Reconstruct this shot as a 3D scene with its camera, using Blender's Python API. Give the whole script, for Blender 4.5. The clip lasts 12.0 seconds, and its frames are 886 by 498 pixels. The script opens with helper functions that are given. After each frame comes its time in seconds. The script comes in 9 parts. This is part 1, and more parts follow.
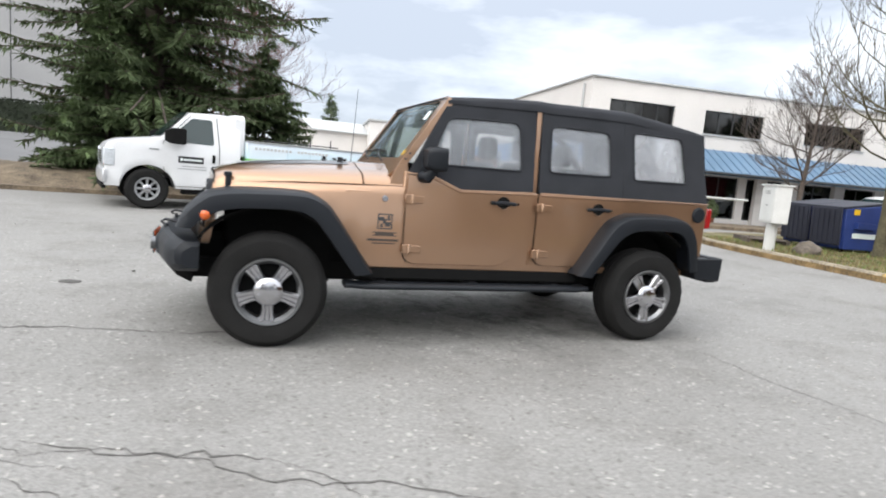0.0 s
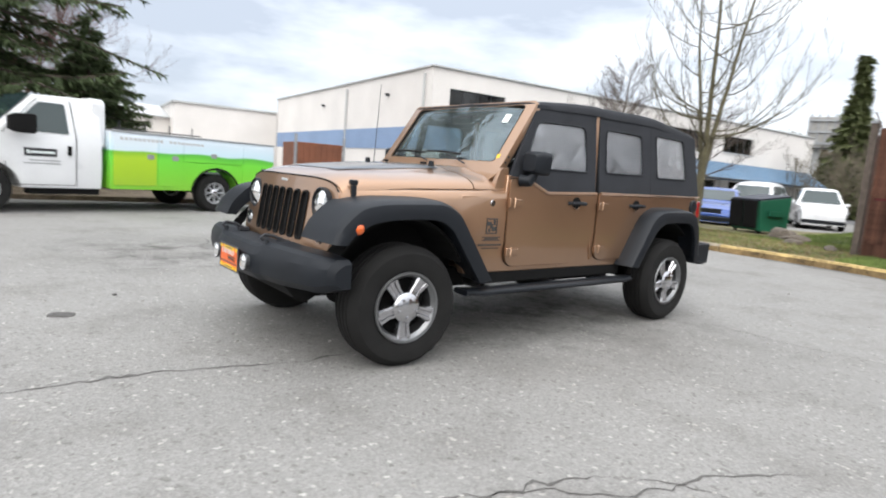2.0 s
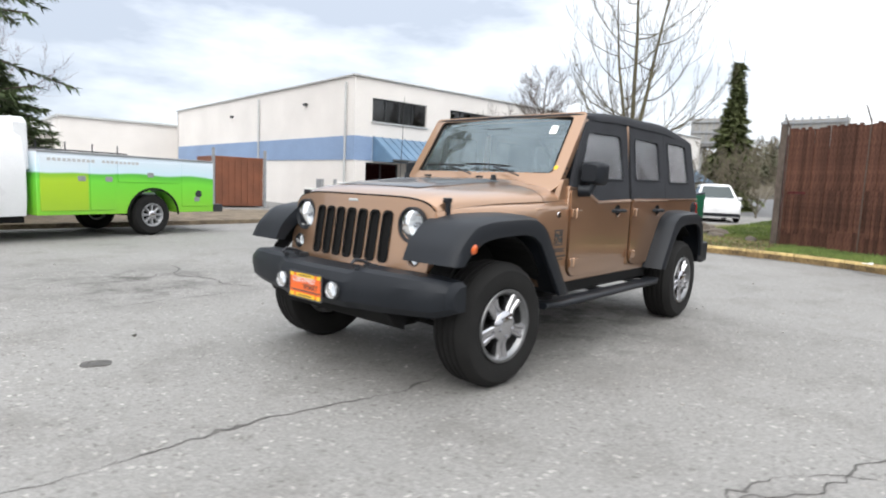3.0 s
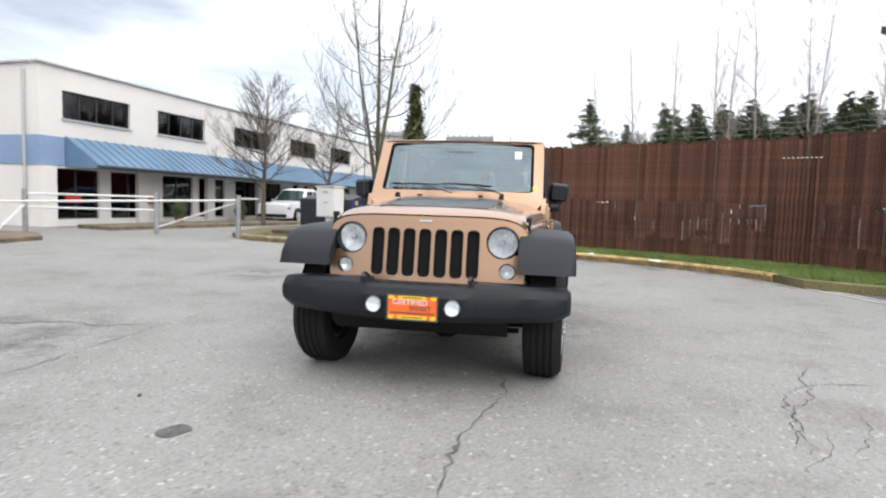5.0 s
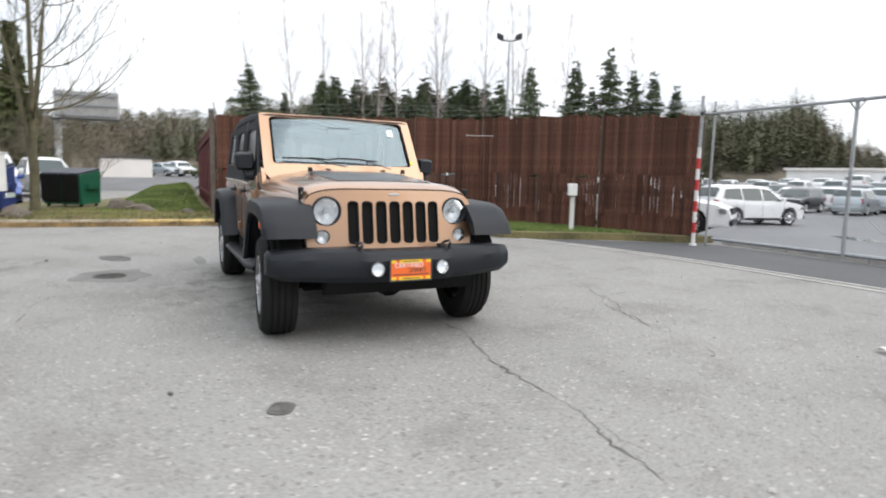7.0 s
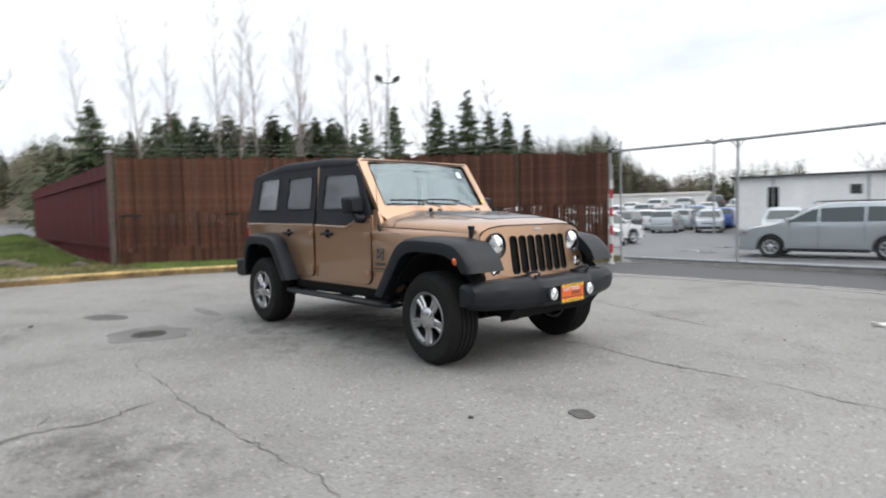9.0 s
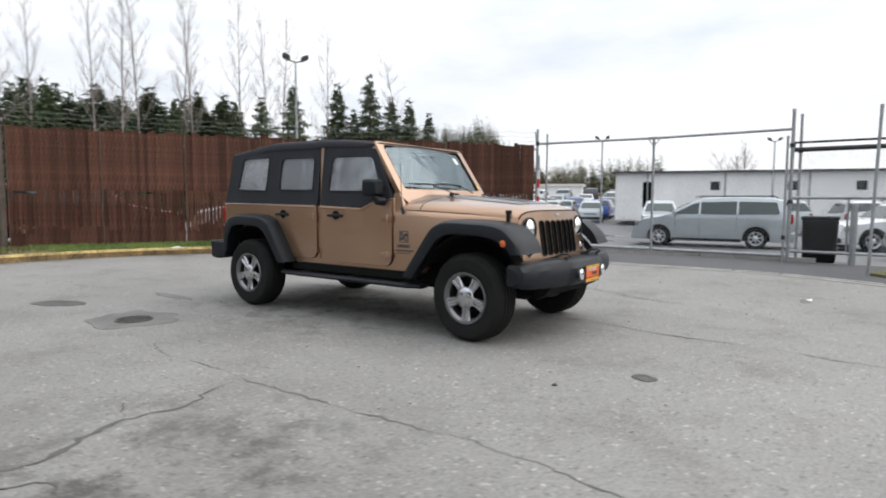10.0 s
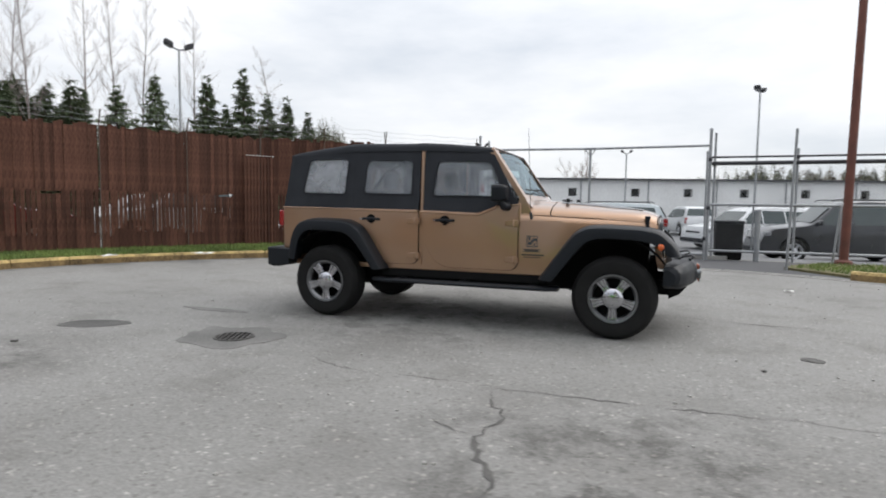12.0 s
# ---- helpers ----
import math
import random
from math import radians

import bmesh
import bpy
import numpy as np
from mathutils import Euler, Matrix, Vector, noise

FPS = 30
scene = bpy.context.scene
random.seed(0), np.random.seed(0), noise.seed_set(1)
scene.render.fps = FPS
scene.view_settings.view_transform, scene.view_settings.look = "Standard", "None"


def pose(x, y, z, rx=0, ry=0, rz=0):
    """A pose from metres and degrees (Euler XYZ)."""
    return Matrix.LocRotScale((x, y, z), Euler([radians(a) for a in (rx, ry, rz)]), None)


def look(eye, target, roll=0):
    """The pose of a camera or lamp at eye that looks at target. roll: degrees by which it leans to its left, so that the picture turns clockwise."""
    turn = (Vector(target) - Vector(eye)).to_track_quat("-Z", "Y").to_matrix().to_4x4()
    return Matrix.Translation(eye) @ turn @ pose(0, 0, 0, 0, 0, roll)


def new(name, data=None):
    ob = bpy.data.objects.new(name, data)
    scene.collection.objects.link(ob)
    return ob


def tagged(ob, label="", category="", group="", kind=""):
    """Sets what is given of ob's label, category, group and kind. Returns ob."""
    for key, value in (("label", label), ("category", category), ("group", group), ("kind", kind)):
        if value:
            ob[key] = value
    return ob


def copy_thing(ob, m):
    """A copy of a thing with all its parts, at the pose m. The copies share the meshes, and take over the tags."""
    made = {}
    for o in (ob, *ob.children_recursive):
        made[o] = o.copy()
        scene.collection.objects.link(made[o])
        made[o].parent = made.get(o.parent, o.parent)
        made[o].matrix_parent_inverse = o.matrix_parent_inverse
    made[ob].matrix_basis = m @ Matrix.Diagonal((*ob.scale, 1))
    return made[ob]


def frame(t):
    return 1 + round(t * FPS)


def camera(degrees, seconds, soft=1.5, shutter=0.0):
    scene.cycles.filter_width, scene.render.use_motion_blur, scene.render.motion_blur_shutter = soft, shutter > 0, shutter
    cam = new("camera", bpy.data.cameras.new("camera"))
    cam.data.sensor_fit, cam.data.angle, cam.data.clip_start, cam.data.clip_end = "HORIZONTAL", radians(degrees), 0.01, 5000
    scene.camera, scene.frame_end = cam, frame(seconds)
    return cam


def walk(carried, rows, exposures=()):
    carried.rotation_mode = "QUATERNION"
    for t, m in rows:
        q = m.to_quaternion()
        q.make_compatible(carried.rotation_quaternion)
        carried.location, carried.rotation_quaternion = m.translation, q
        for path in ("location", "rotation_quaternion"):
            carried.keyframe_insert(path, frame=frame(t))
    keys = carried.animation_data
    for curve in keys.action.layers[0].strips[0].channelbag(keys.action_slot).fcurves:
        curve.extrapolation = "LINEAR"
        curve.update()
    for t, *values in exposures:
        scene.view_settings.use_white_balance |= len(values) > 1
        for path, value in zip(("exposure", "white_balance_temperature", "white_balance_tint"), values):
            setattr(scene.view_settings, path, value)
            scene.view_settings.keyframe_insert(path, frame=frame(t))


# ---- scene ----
cam = camera(74.3, 12.0, soft=1.9, shutter=0.5)
PATH = [
    (0, (1.697, 4.729, 1.244), (1.021, 2.865, 0.978), 5.1),
    (0.5, (2.144, 4.523, 1.214), (1.405, 2.685, 0.939), 3.5),
    (1, (2.634, 4.329, 1.215), (1.638, 2.609, 0.994), 4.9),
    (1.5, (3.102, 4.037, 1.205), (1.989, 2.385, 1.017), 3.2),
    (2, (3.529, 3.69, 1.201), (2.264, 2.163, 0.941), 4.6),
    (2.5, (3.938, 3.306, 1.204), (2.505, 1.928, 0.985), 5.3),
    (2.7, (4.079, 3.123, 1.178), (2.624, 1.765, 0.978), 3.7),
    (4.3, (5.16, 1.556, 1.229), (3.318, 0.815, 0.987), 2.6),
    (4.5, (5.319, 1.329, 1.170), (3.409, 0.753, 1.024), 1.5),
    (5, (5.63, 0.753, 1.189), (3.664, 0.42, 1.035), 1.8),
    (5.5, (5.85, 0.237, 1.187), (3.862, 0.117, 0.998), 3.1),
    (6, (5.958, -0.399, 1.220), (3.976, -0.233, 1.014), 1.6),
    (6.5, (5.995, -0.985, 1.205), (4.054, -0.545, 1.007), 1.5),
    (7, (5.973, -1.566, 1.185), (4.185, -0.701, 0.952), 1.3),
    (7.2, (5.919, -1.802, 1.185), (4.148, -0.899, 0.968), -0.2),
    (8.8, (5.125, -3.71, 1.208), (3.571, -2.464, 1.028), 0.8),
    (9, (5.012, -3.941, 1.200), (3.535, -2.597, 1.086), -1.2),
    (9.5, (4.646, -4.486, 1.176), (3.317, -3.002, 1.003), -1.0),
    (10, (4.179, -4.974, 1.189), (3.012, -3.358, 1.026), 0.2),
    (10.5, (3.646, -5.429, 1.194), (2.582, -3.746, 1.005), -0.6),
    (11, (3.064, -5.782, 1.190), (2.073, -4.057, 0.980), 2.4),
    (11.5, (2.452, -6.105, 1.203), (1.624, -4.292, 1.036), 1.2),
    (12, (1.801, -6.309, 1.194), (1.125, -4.433, 1.044), 0.7),
]
walk(cam, [(t, look(e, g, r)) for t, e, g, r in PATH], [(0.0, 0.76), (2.5, 0.72), (4.5, 0.68), (7.0, 0.54), (9.0, 0.35), (10.5, 0.23), (12.0, 0.11)])

# ---------------------------------------------------------------- light
world = bpy.data.worlds.new("overcast_sky")
scene.world = world
world.use_nodes = True
wn, wl = world.node_tree.nodes, world.node_tree.links
wn.clear()
SUN_EL, SUN_AZ = radians(42), radians(52)
w_out = wn.new("ShaderNodeOutputWorld")
w_bg = wn.new("ShaderNodeBackground")
sky = wn.new("ShaderNodeTexSky")
sky.sky_type, sky.sun_disc, sky.sun_elevation, sky.sun_rotation = "NISHITA", False, SUN_EL, SUN_AZ
w_co = wn.new("ShaderNodeTexCoord")
w_sep = wn.new("ShaderNodeSeparateXYZ")
wl.new(w_co.outputs["Generated"], w_sep.inputs[0])
# cloud deck: brighter overhead than at the horizon, broken by soft grey banks
w_map = wn.new("ShaderNodeMapping")
w_map.inputs["Scale"].default_value = (1.0, 1.0, 3.2)
w_map.inputs["Location"].default_value = (0.35, 0.2, 0.0)
wl.new(w_co.outputs["Generated"], w_map.inputs[0])
w_noise = wn.new("ShaderNodeTexNoise")
w_noise.inputs["Scale"].default_value, w_noise.inputs["Detail"].default_value, w_noise.inputs["Roughness"].default_value = 2.1, 6.0, 0.55
wl.new(w_map.outputs[0], w_noise.inputs["Vector"])
w_ramp = wn.new("ShaderNodeValToRGB")
w_ramp.color_ramp.elements[0].position, w_ramp.color_ramp.elements[0].color = 0.42, (0.985, 0.995, 1.02, 1)
w_ramp.color_ramp.elements[1].position, w_ramp.color_ramp.elements[1].color = 0.70, (0.70, 0.745, 0.81, 1)
# the deck is thicker towards the south-west
w_dir = wn.new("ShaderNodeVectorMath")
w_dir.operation = "DOT_PRODUCT"
w_dir.inputs[1].default_value = (-0.45, -0.80, -0.25)
wl.new(w_co.outputs["Generated"], w_dir.inputs[0])
w_thick = wn.new("ShaderNodeMapRange")
w_thick.inputs["From Min"].default_value, w_thick.inputs["From Max"].default_value = 0.2, 0.9
w_thick.inputs["To Min"].default_value, w_thick.inputs["To Max"].default_value = 0.0, 0.30
wl.new(w_dir.outputs["Value"], w_thick.inputs["Value"])
w_add = wn.new("ShaderNodeMath")
w_add.operation = "ADD"
wl.new(w_noise.outputs["Fac"], w_add.inputs[0])
wl.new(w_thick.outputs[0], w_add.inputs[1])
w_low = w_ramp.color_ramp.elements.new(0.84)
w_low.color = (0.42, 0.465, 0.54, 1)
wl.new(w_add.outputs[0], w_ramp.inputs[0])
w_grad = wn.new("ShaderNodeMapRange")
w_grad.inputs["From Min"].default_value, w_grad.inputs["From Max"].default_value = 0.0, 1.0
w_grad.inputs["To Min"].default_value, w_grad.inputs["To Max"].default_value = 0.97, 2.1
w_pow = wn.new("ShaderNodeMath")
w_pow.operation = "POWER"
w_pow.inputs[1].default_value = 2.0
wl.new(w_sep.outputs["Z"], w_pow.inputs[0])
wl.new(w_pow.outputs[0], w_grad.inputs["Value"])
w_mul = wn.new("ShaderNodeVectorMath")
w_mul.operation = "SCALE"
wl.new(w_ramp.outputs[0], w_mul.inputs[0])
wl.new(w_grad.outputs[0], w_mul.inputs["Scale"])
w_sky = wn.new("ShaderNodeVectorMath")
w_sky.operation = "SCALE"
w_sky.inputs["Scale"].default_value = 0.1
wl.new(sky.outputs[0], w_sky.inputs[0])
w_mix = wn.new("ShaderNodeMix")
w_mix.data_type = "RGBA"
w_mix.inputs["Factor"].default_value = 0.9
wl.new(w_sky.outputs[0], w_mix.inputs[6])
wl.new(w_mul.outputs[0], w_mix.inputs[7])
wl.new(w_mix.outputs[2], w_bg.inputs["Color"])
w_bg.inputs["Strength"].default_value = 1.0
wl.new(w_bg.outputs[0], w_out.inputs[0])

sun_data = bpy.data.lights.new("sun", "SUN")
sun_data.energy, sun_data.angle, sun_data.color = 1.1, radians(60), (1.0, 0.96, 0.9)
sun = new("sun", sun_data)
sun.matrix_world = look((0, 0, 30), (30 * math.sin(SUN_AZ + math.pi) / math.tan(SUN_EL), 30 * math.cos(SUN_AZ + math.pi) / math.tan(SUN_EL), 0))


# ---------------------------------------------------------------- materials
def material(name, base, rough=0.6, metal=0.0, vary=0.18, scale=3.0, fine=60.0, bump=0.15, spec=0.5, coat=0.0, tint=None, random_vary=0.0,
             stretch=(1, 1, 1), depth=0.01):
    """Principled surface with coarse stains and fine grain on object coordinates."""
    m = bpy.data.materials.new(name)
    m.use_nodes = True
    nt = m.node_tree
    n, l = nt.nodes, nt.links
    b = n["Principled BSDF"]
    co = n.new("ShaderNodeTexCoord")
    mp = n.new("ShaderNodeMapping")
    mp.inputs["Scale"].default_value = stretch
    l.new(co.outputs["Object"], mp.inputs[0])
    big = n.new("ShaderNodeTexNoise")
    big.inputs["Scale"].default_value, big.inputs["Detail"].default_value = scale, 5.0
    l.new(mp.outputs[0], big.inputs["Vector"])
    small = n.new("ShaderNodeTexNoise")
    small.inputs["Scale"].default_value, small.inputs["Detail"].default_value = fine, 3.0
    l.new(mp.outputs[0], small.inputs["Vector"])
    add = n.new("ShaderNodeMath")
    add.operation = "MULTIPLY_ADD"
    add.inputs[1].default_value = 0.45
    l.new(small.outputs["Fac"], add.inputs[0])
    half = n.new("ShaderNodeMath")
    half.operation = "MULTIPLY"
    half.inputs[1].default_value = 0.55
    l.new(big.outputs["Fac"], half.inputs[0])
    l.new(half.outputs[0], add.inputs[2])
    ramp = n.new("ShaderNodeValToRGB")
    lo = [max(0.0, c * (1 - vary * 1.6)) for c in base]
    hi = [min(1.0, c * (1 + vary * 1.6)) for c in (tint or base)]
    ramp.color_ramp.elements[0].position, ramp.color_ramp.elements[0].color = 0.3, (*lo, 1)
    ramp.color_ramp.elements[1].position, ramp.color_ramp.elements[1].color = 0.7, (*hi, 1)
    l.new(add.outputs[0], ramp.inputs[0])
    col = ramp.outputs[0]
    if random_vary:
        oi = n.new("ShaderNodeObjectInfo")
        mr = n.new("ShaderNodeMapRange")
        mr.inputs["To Min"].default_value, mr.inputs["To Max"].default_value = 1 - random_vary, 1 + random_vary
        l.new(oi.outputs["Random"], mr.inputs["Value"])
        sc = n.new("ShaderNodeVectorMath")
        sc.operation = "SCALE"
        l.new(col, sc.inputs[0])
        l.new(mr.outputs[0], sc.inputs["Scale"])
        col = sc.outputs[0]
    l.new(col, b.inputs["Base Color"])
    rr = n.new("ShaderNodeMapRange")
    rr.inputs["To Min"].default_value, rr.inputs["To Max"].default_value = max(0.02, rough - 0.08), min(1.0, rough + 0.08)
    l.new(big.outputs["Fac"], rr.inputs["Value"])
    l.new(rr.outputs[0], b.inputs["Roughness"])
    b.inputs["Metallic"].default_value = metal
    b.inputs["Specular IOR Level"].default_value = spec
    b.inputs["Coat Weight"].default_value = coat
    b.inputs["Coat Roughness"].default_value = 0.06
    if bump:
        bp = n.new("ShaderNodeBump")
        bp.inputs["Strength"].default_value, bp.inputs["Distance"].default_value = bump, depth
        l.new(add.outputs[0], bp.inputs["Height"])
        l.new(bp.outputs[0], b.inputs["Normal"])
    return m


def pane_material(name, tint, ior=1.5, haze=0.0, haze_colour=(0.8, 0.8, 0.8), rough=0.02, gloss=(1, 1, 1)):
    """Clear sheet: tinted see-through with mirror gloss, and some milky haze."""
    m = bpy.data.materials.new(name)
    m.use_nodes = True
    n, l = m.node_tree.nodes, m.node_tree.links
    n.clear()
    out = n.new("ShaderNodeOutputMaterial")
    tr = n.new("ShaderNodeBsdfTransparent")
    tr.inputs[0].default_value = (*tint, 1)
    gl = n.new("ShaderNodeBsdfGlossy")
    gl.inputs["Roughness"].default_value = rough
    gl.inputs["Color"].default_value = (*gloss, 1)
    fr = n.new("ShaderNodeFresnel")
    fr.inputs[0].default_value = ior
    base = tr.outputs[0]
    if haze:
        co = n.new("ShaderNodeTexCoord")
        nz = n.new("ShaderNodeTexNoise")
        nz.inputs["Scale"].default_value, nz.inputs["Detail"].default_value = 5.0, 4.0
        l.new(co.outputs["Object"], nz.inputs["Vector"])
        mr = n.new("ShaderNodeMapRange")
        mr.inputs["From Min"].default_value, mr.inputs["From Max"].default_value = 0.3, 0.7
        mr.inputs["To Min"].default_value, mr.inputs["To Max"].default_value = haze * 0.5, min(1.0, haze * 1.5)
        l.new(nz.outputs["Fac"], mr.inputs["Value"])
        df = n.new("ShaderNodeBsdfDiffuse")
        df.inputs[0].default_value = (*haze_colour, 1)
        mx = n.new("ShaderNodeMixShader")
        l.new(mr.outputs[0], mx.inputs[0])
        l.new(tr.outputs[0], mx.inputs[1])
        l.new(df.outputs[0], mx.inputs[2])
        base = mx.outputs[0]
        bp = n.new("ShaderNodeBump")
        bp.inputs["Strength"].default_value, bp.inputs["Distance"].default_value = 0.35, 0.02
        l.new(nz.outputs["Fac"], bp.inputs["Height"])
        l.new(bp.outputs[0], gl.inputs["Normal"])
    mix = n.new("ShaderNodeMixShader")
    l.new(fr.outputs[0], mix.inputs[0])
    l.new(base, mix.inputs[1])
    l.new(gl.outputs[0], mix.inputs[2])
    l.new(mix.outputs[0], out.inputs[0])
    return m


def lamp_glass(name, colour):
    return material(name, colour, rough=0.12, vary=0.06, bump=0.05, coat=0.6)


M_BRONZE = material("bronze_paint", (0.352, 0.213, 0.129), rough=0.38, metal=0.85, vary=0.07, scale=1.5, fine=900, bump=0.0, coat=1.0)
M_BLACK_PLASTIC = material("textured_black_plastic", (0.0085, 0.0106, 0.0142), rough=0.48, spec=0.28, vary=0.15, fine=500, bump=0.12, depth=0.002)
M_FABRIC = material("black_twill_fabric", (0.027, 0.029, 0.034), rough=0.85, vary=0.2, scale=4, fine=700, bump=0.25, depth=0.003, spec=0.25)
M_RUBBER = material("tyre_rubber", (0.012, 0.0118, 0.0115), rough=0.8, vary=0.25, scale=8, fine=200, bump=0.2, depth=0.003, spec=0.22)
M_CHROME = material("polished_alloy", (0.50, 0.50, 0.52), rough=0.17, metal=1.0, vary=0.05, bump=0.0)
M_REFLECTOR = material("pearl_reflector", (0.86, 0.87, 0.89), rough=0.24, metal=0.35, vary=0.25, scale=30, fine=90, bump=0.35, depth=0.008)
M_WHEEL = material("silver_alloy_wheel", (0.44, 0.44, 0.46), rough=0.2, metal=0.95, vary=0.06, bump=0.0)
M_ALLOY_DARK = material("grey_alloy", (0.20, 0.205, 0.21), rough=0.3, metal=0.85, vary=0.1, bump=0.0)
M_STEEL = material("galvanised_steel", (0.33, 0.34, 0.35), rough=0.5, metal=0.6, vary=0.15, scale=6, bump=0.05)
M_DARK_STEEL = material("dark_steel", (0.035, 0.036, 0.04), rough=0.6, metal=0.3, vary=0.2, bump=0.05)
M_UNDER = material("underbody_black", (0.007, 0.007, 0.007), spec=0.2, rough=0.95, vary=0.2, bump=0.1)
# windscreen: the pale blue haze stands in for sky sheen on the glass
M_GLASS = pane_material("tinted_glass", (0.60, 0.74, 0.73), ior=2.3, gloss=(0.58, 0.70, 0.76), haze=0.07, haze_colour=(0.72, 0.84, 0.86))
M_GLASS_CLEAR = pane_material("clear_lens", (0.9, 0.93, 0.95), ior=1.45)
M_GLASS_DARK = pane_material("dark_window_glass", (0.16, 0.19, 0.2), ior=1.6)
M_CAR_GLASS = material("green_car_glass", (0.022, 0.038, 0.039), rough=0.05, vary=0.08, scale=1.0, bump=0.0, spec=0.65)
M_VINYL = pane_material("clear_vinyl_window", (0.90, 0.92, 0.93), ior=1.5, haze=0.145, haze_colour=(0.74, 0.77, 0.83), rough=0.16)
M_VINYL_REAR = pane_material("milky_vinyl_window", (0.84, 0.86, 0.88), ior=1.55, haze=0.24, haze_colour=(0.80, 0.82, 0.86), rough=0.2)
M_SEAT = material("grey_seat_cloth", (0.035, 0.036, 0.04), rough=0.9, vary=0.15, fine=300, bump=0.2, depth=0.002)
M_ORANGE = lamp_glass("orange_lens", (0.62, 0.11, 0.015))
M_RED_LENS = lamp_glass("red_lens", (0.28, 0.012, 0.012))
M_PLATE_ORANGE = material("orange_plate_paint", (0.75, 0.13, 0.02), rough=0.4, vary=0.05, bump=0.0)
M_PLATE_YELLOW = material("yellow_plate_paint", (0.80, 0.50, 0.02), rough=0.4, vary=0.05, bump=0.0)
M_DECAL = material("matte_black_decal", (0.04, 0.04, 0.042), rough=0.42, vary=0.1, bump=0.0, coat=0.6)
M_DECAL_TAN = material("dark_bronze_lettering", (0.055, 0.040, 0.032), rough=0.5, vary=0.1, bump=0.0)
M_WHITE_PAINT = material("white_vehicle_paint", (0.70, 0.71, 0.72), rough=0.3, vary=0.05, scale=2, bump=0.0, coat=0.5)
M_BUMPER = material("bright_bumper", (0.62, 0.63, 0.65), rough=0.3, metal=0.6, vary=0.08, bump=0.0)
M_STICKER = material("white_paper_sticker", (0.75, 0.82, 0.8), rough=0.6, vary=0.05, bump=0.0)
M_ASPHALT_NEW = material("dark_asphalt", (0.075, 0.075, 0.078), rough=0.85, vary=0.2, scale=0.6, fine=90, bump=0.3, depth=0.01)
M_STREET = material("worn_street_asphalt", (0.13, 0.13, 0.132), rough=0.88, vary=0.18, scale=0.5, fine=60, bump=0.3, depth=0.01)
M_LOT = material("damp_lot_asphalt", (0.125, 0.127, 0.132), rough=0.6, vary=0.25, scale=0.35, fine=70, bump=0.25, depth=0.008)
M_PUDDLE = material("wet_puddle", (0.05, 0.05, 0.05), rough=0.04, vary=0.05, bump=0.0, spec=1.0)
M_CONCRETE = material("weathered_concrete", (0.34, 0.33, 0.31), rough=0.85, vary=0.2, scale=2.5, fine=50, bump=0.25)
M_KERB_YELLOW = material("worn_yellow_kerb_paint", (0.26, 0.18, 0.07), rough=0.85, vary=0.45, scale=4, fine=25, bump=0.4, tint=(0.40, 0.29, 0.12))
M_SOIL = material("brown_soil_and_leaves", (0.105, 0.078, 0.055), rough=0.95, vary=0.45, scale=3, fine=25, bump=0.6, depth=0.04, tint=(0.16, 0.125, 0.085))
M_GRASS_GROUND = material("turf_ground", (0.075, 0.085, 0.03), rough=0.95, vary=0.4, scale=1.2, fine=30, bump=0.5, depth=0.03, tint=(0.13, 0.11, 0.05))
M_GRASS_BLADE = material("grass_blades", (0.06, 0.15, 0.025), rough=0.8, vary=0.4, scale=0.8, fine=8, bump=0.0, tint=(0.15, 0.20, 0.05))
M_STUCCO = material("white_painted_wall", (0.72, 0.69, 0.66), rough=0.85, vary=0.07, scale=0.5, fine=20, bump=0.12)
M_BLUE_BAND = material("pale_blue_wall_paint", (0.22, 0.31, 0.47), rough=0.8, vary=0.08, scale=0.6, fine=20, bump=0.1)
M_BLUE_METAL = material("blue_metal_awning", (0.14, 0.235, 0.345), rough=0.35, metal=0.2, vary=0.12, scale=1.0, bump=0.05)
M_GREY_WALL = material("grey_concrete_wall", (0.35, 0.35, 0.35), rough=0.9, vary=0.08, scale=0.4, fine=15, bump=0.1)
M_FRAME_DARK = material("dark_window_frame", (0.03, 0.032, 0.035), rough=0.5, vary=0.1, bump=0.0)
M_SLAT = material("faded_brown_slat", (0.094, 0.043, 0.029), rough=0.75, spec=0.2, vary=0.55, scale=1.3, fine=40, bump=0.15, random_vary=0.35, stretch=(1, 1, 0.25))
M_RED_BOARD = material("dark_red_painted_board", (0.105, 0.017, 0.018), spec=0.2, rough=0.7, vary=0.25, scale=2, fine=40, bump=0.15, random_vary=0.15)
M_BARK = material("grey_brown_bark", (0.095, 0.075, 0.062), rough=0.95, vary=0.35, scale=5, fine=40, bump=0.5, stretch=(1, 1, 0.3))
M_BARK_MOSS = material("mossy_bark", (0.075, 0.062, 0.040), rough=0.95, vary=0.35, scale=4, fine=30, bump=0.5, tint=(0.10, 0.09, 0.052))
M_BARK_RED = material("reddish_twig_bark", (0.16, 0.09, 0.075), rough=0.95, vary=0.3, scale=4, fine=30, bump=0.3)
M_BIRCH = material("pale_birch_bark", (0.25, 0.215, 0.20), rough=0.9, vary=0.25, scale=3, fine=20, bump=0.2)
M_NEEDLE_TIP = material("fresh_spruce_needles", (0.060, 0.098, 0.046), spec=0.2, rough=0.9, vary=0.5, scale=0.9, fine=9, bump=0.0, tint=(0.125, 0.17, 0.08))
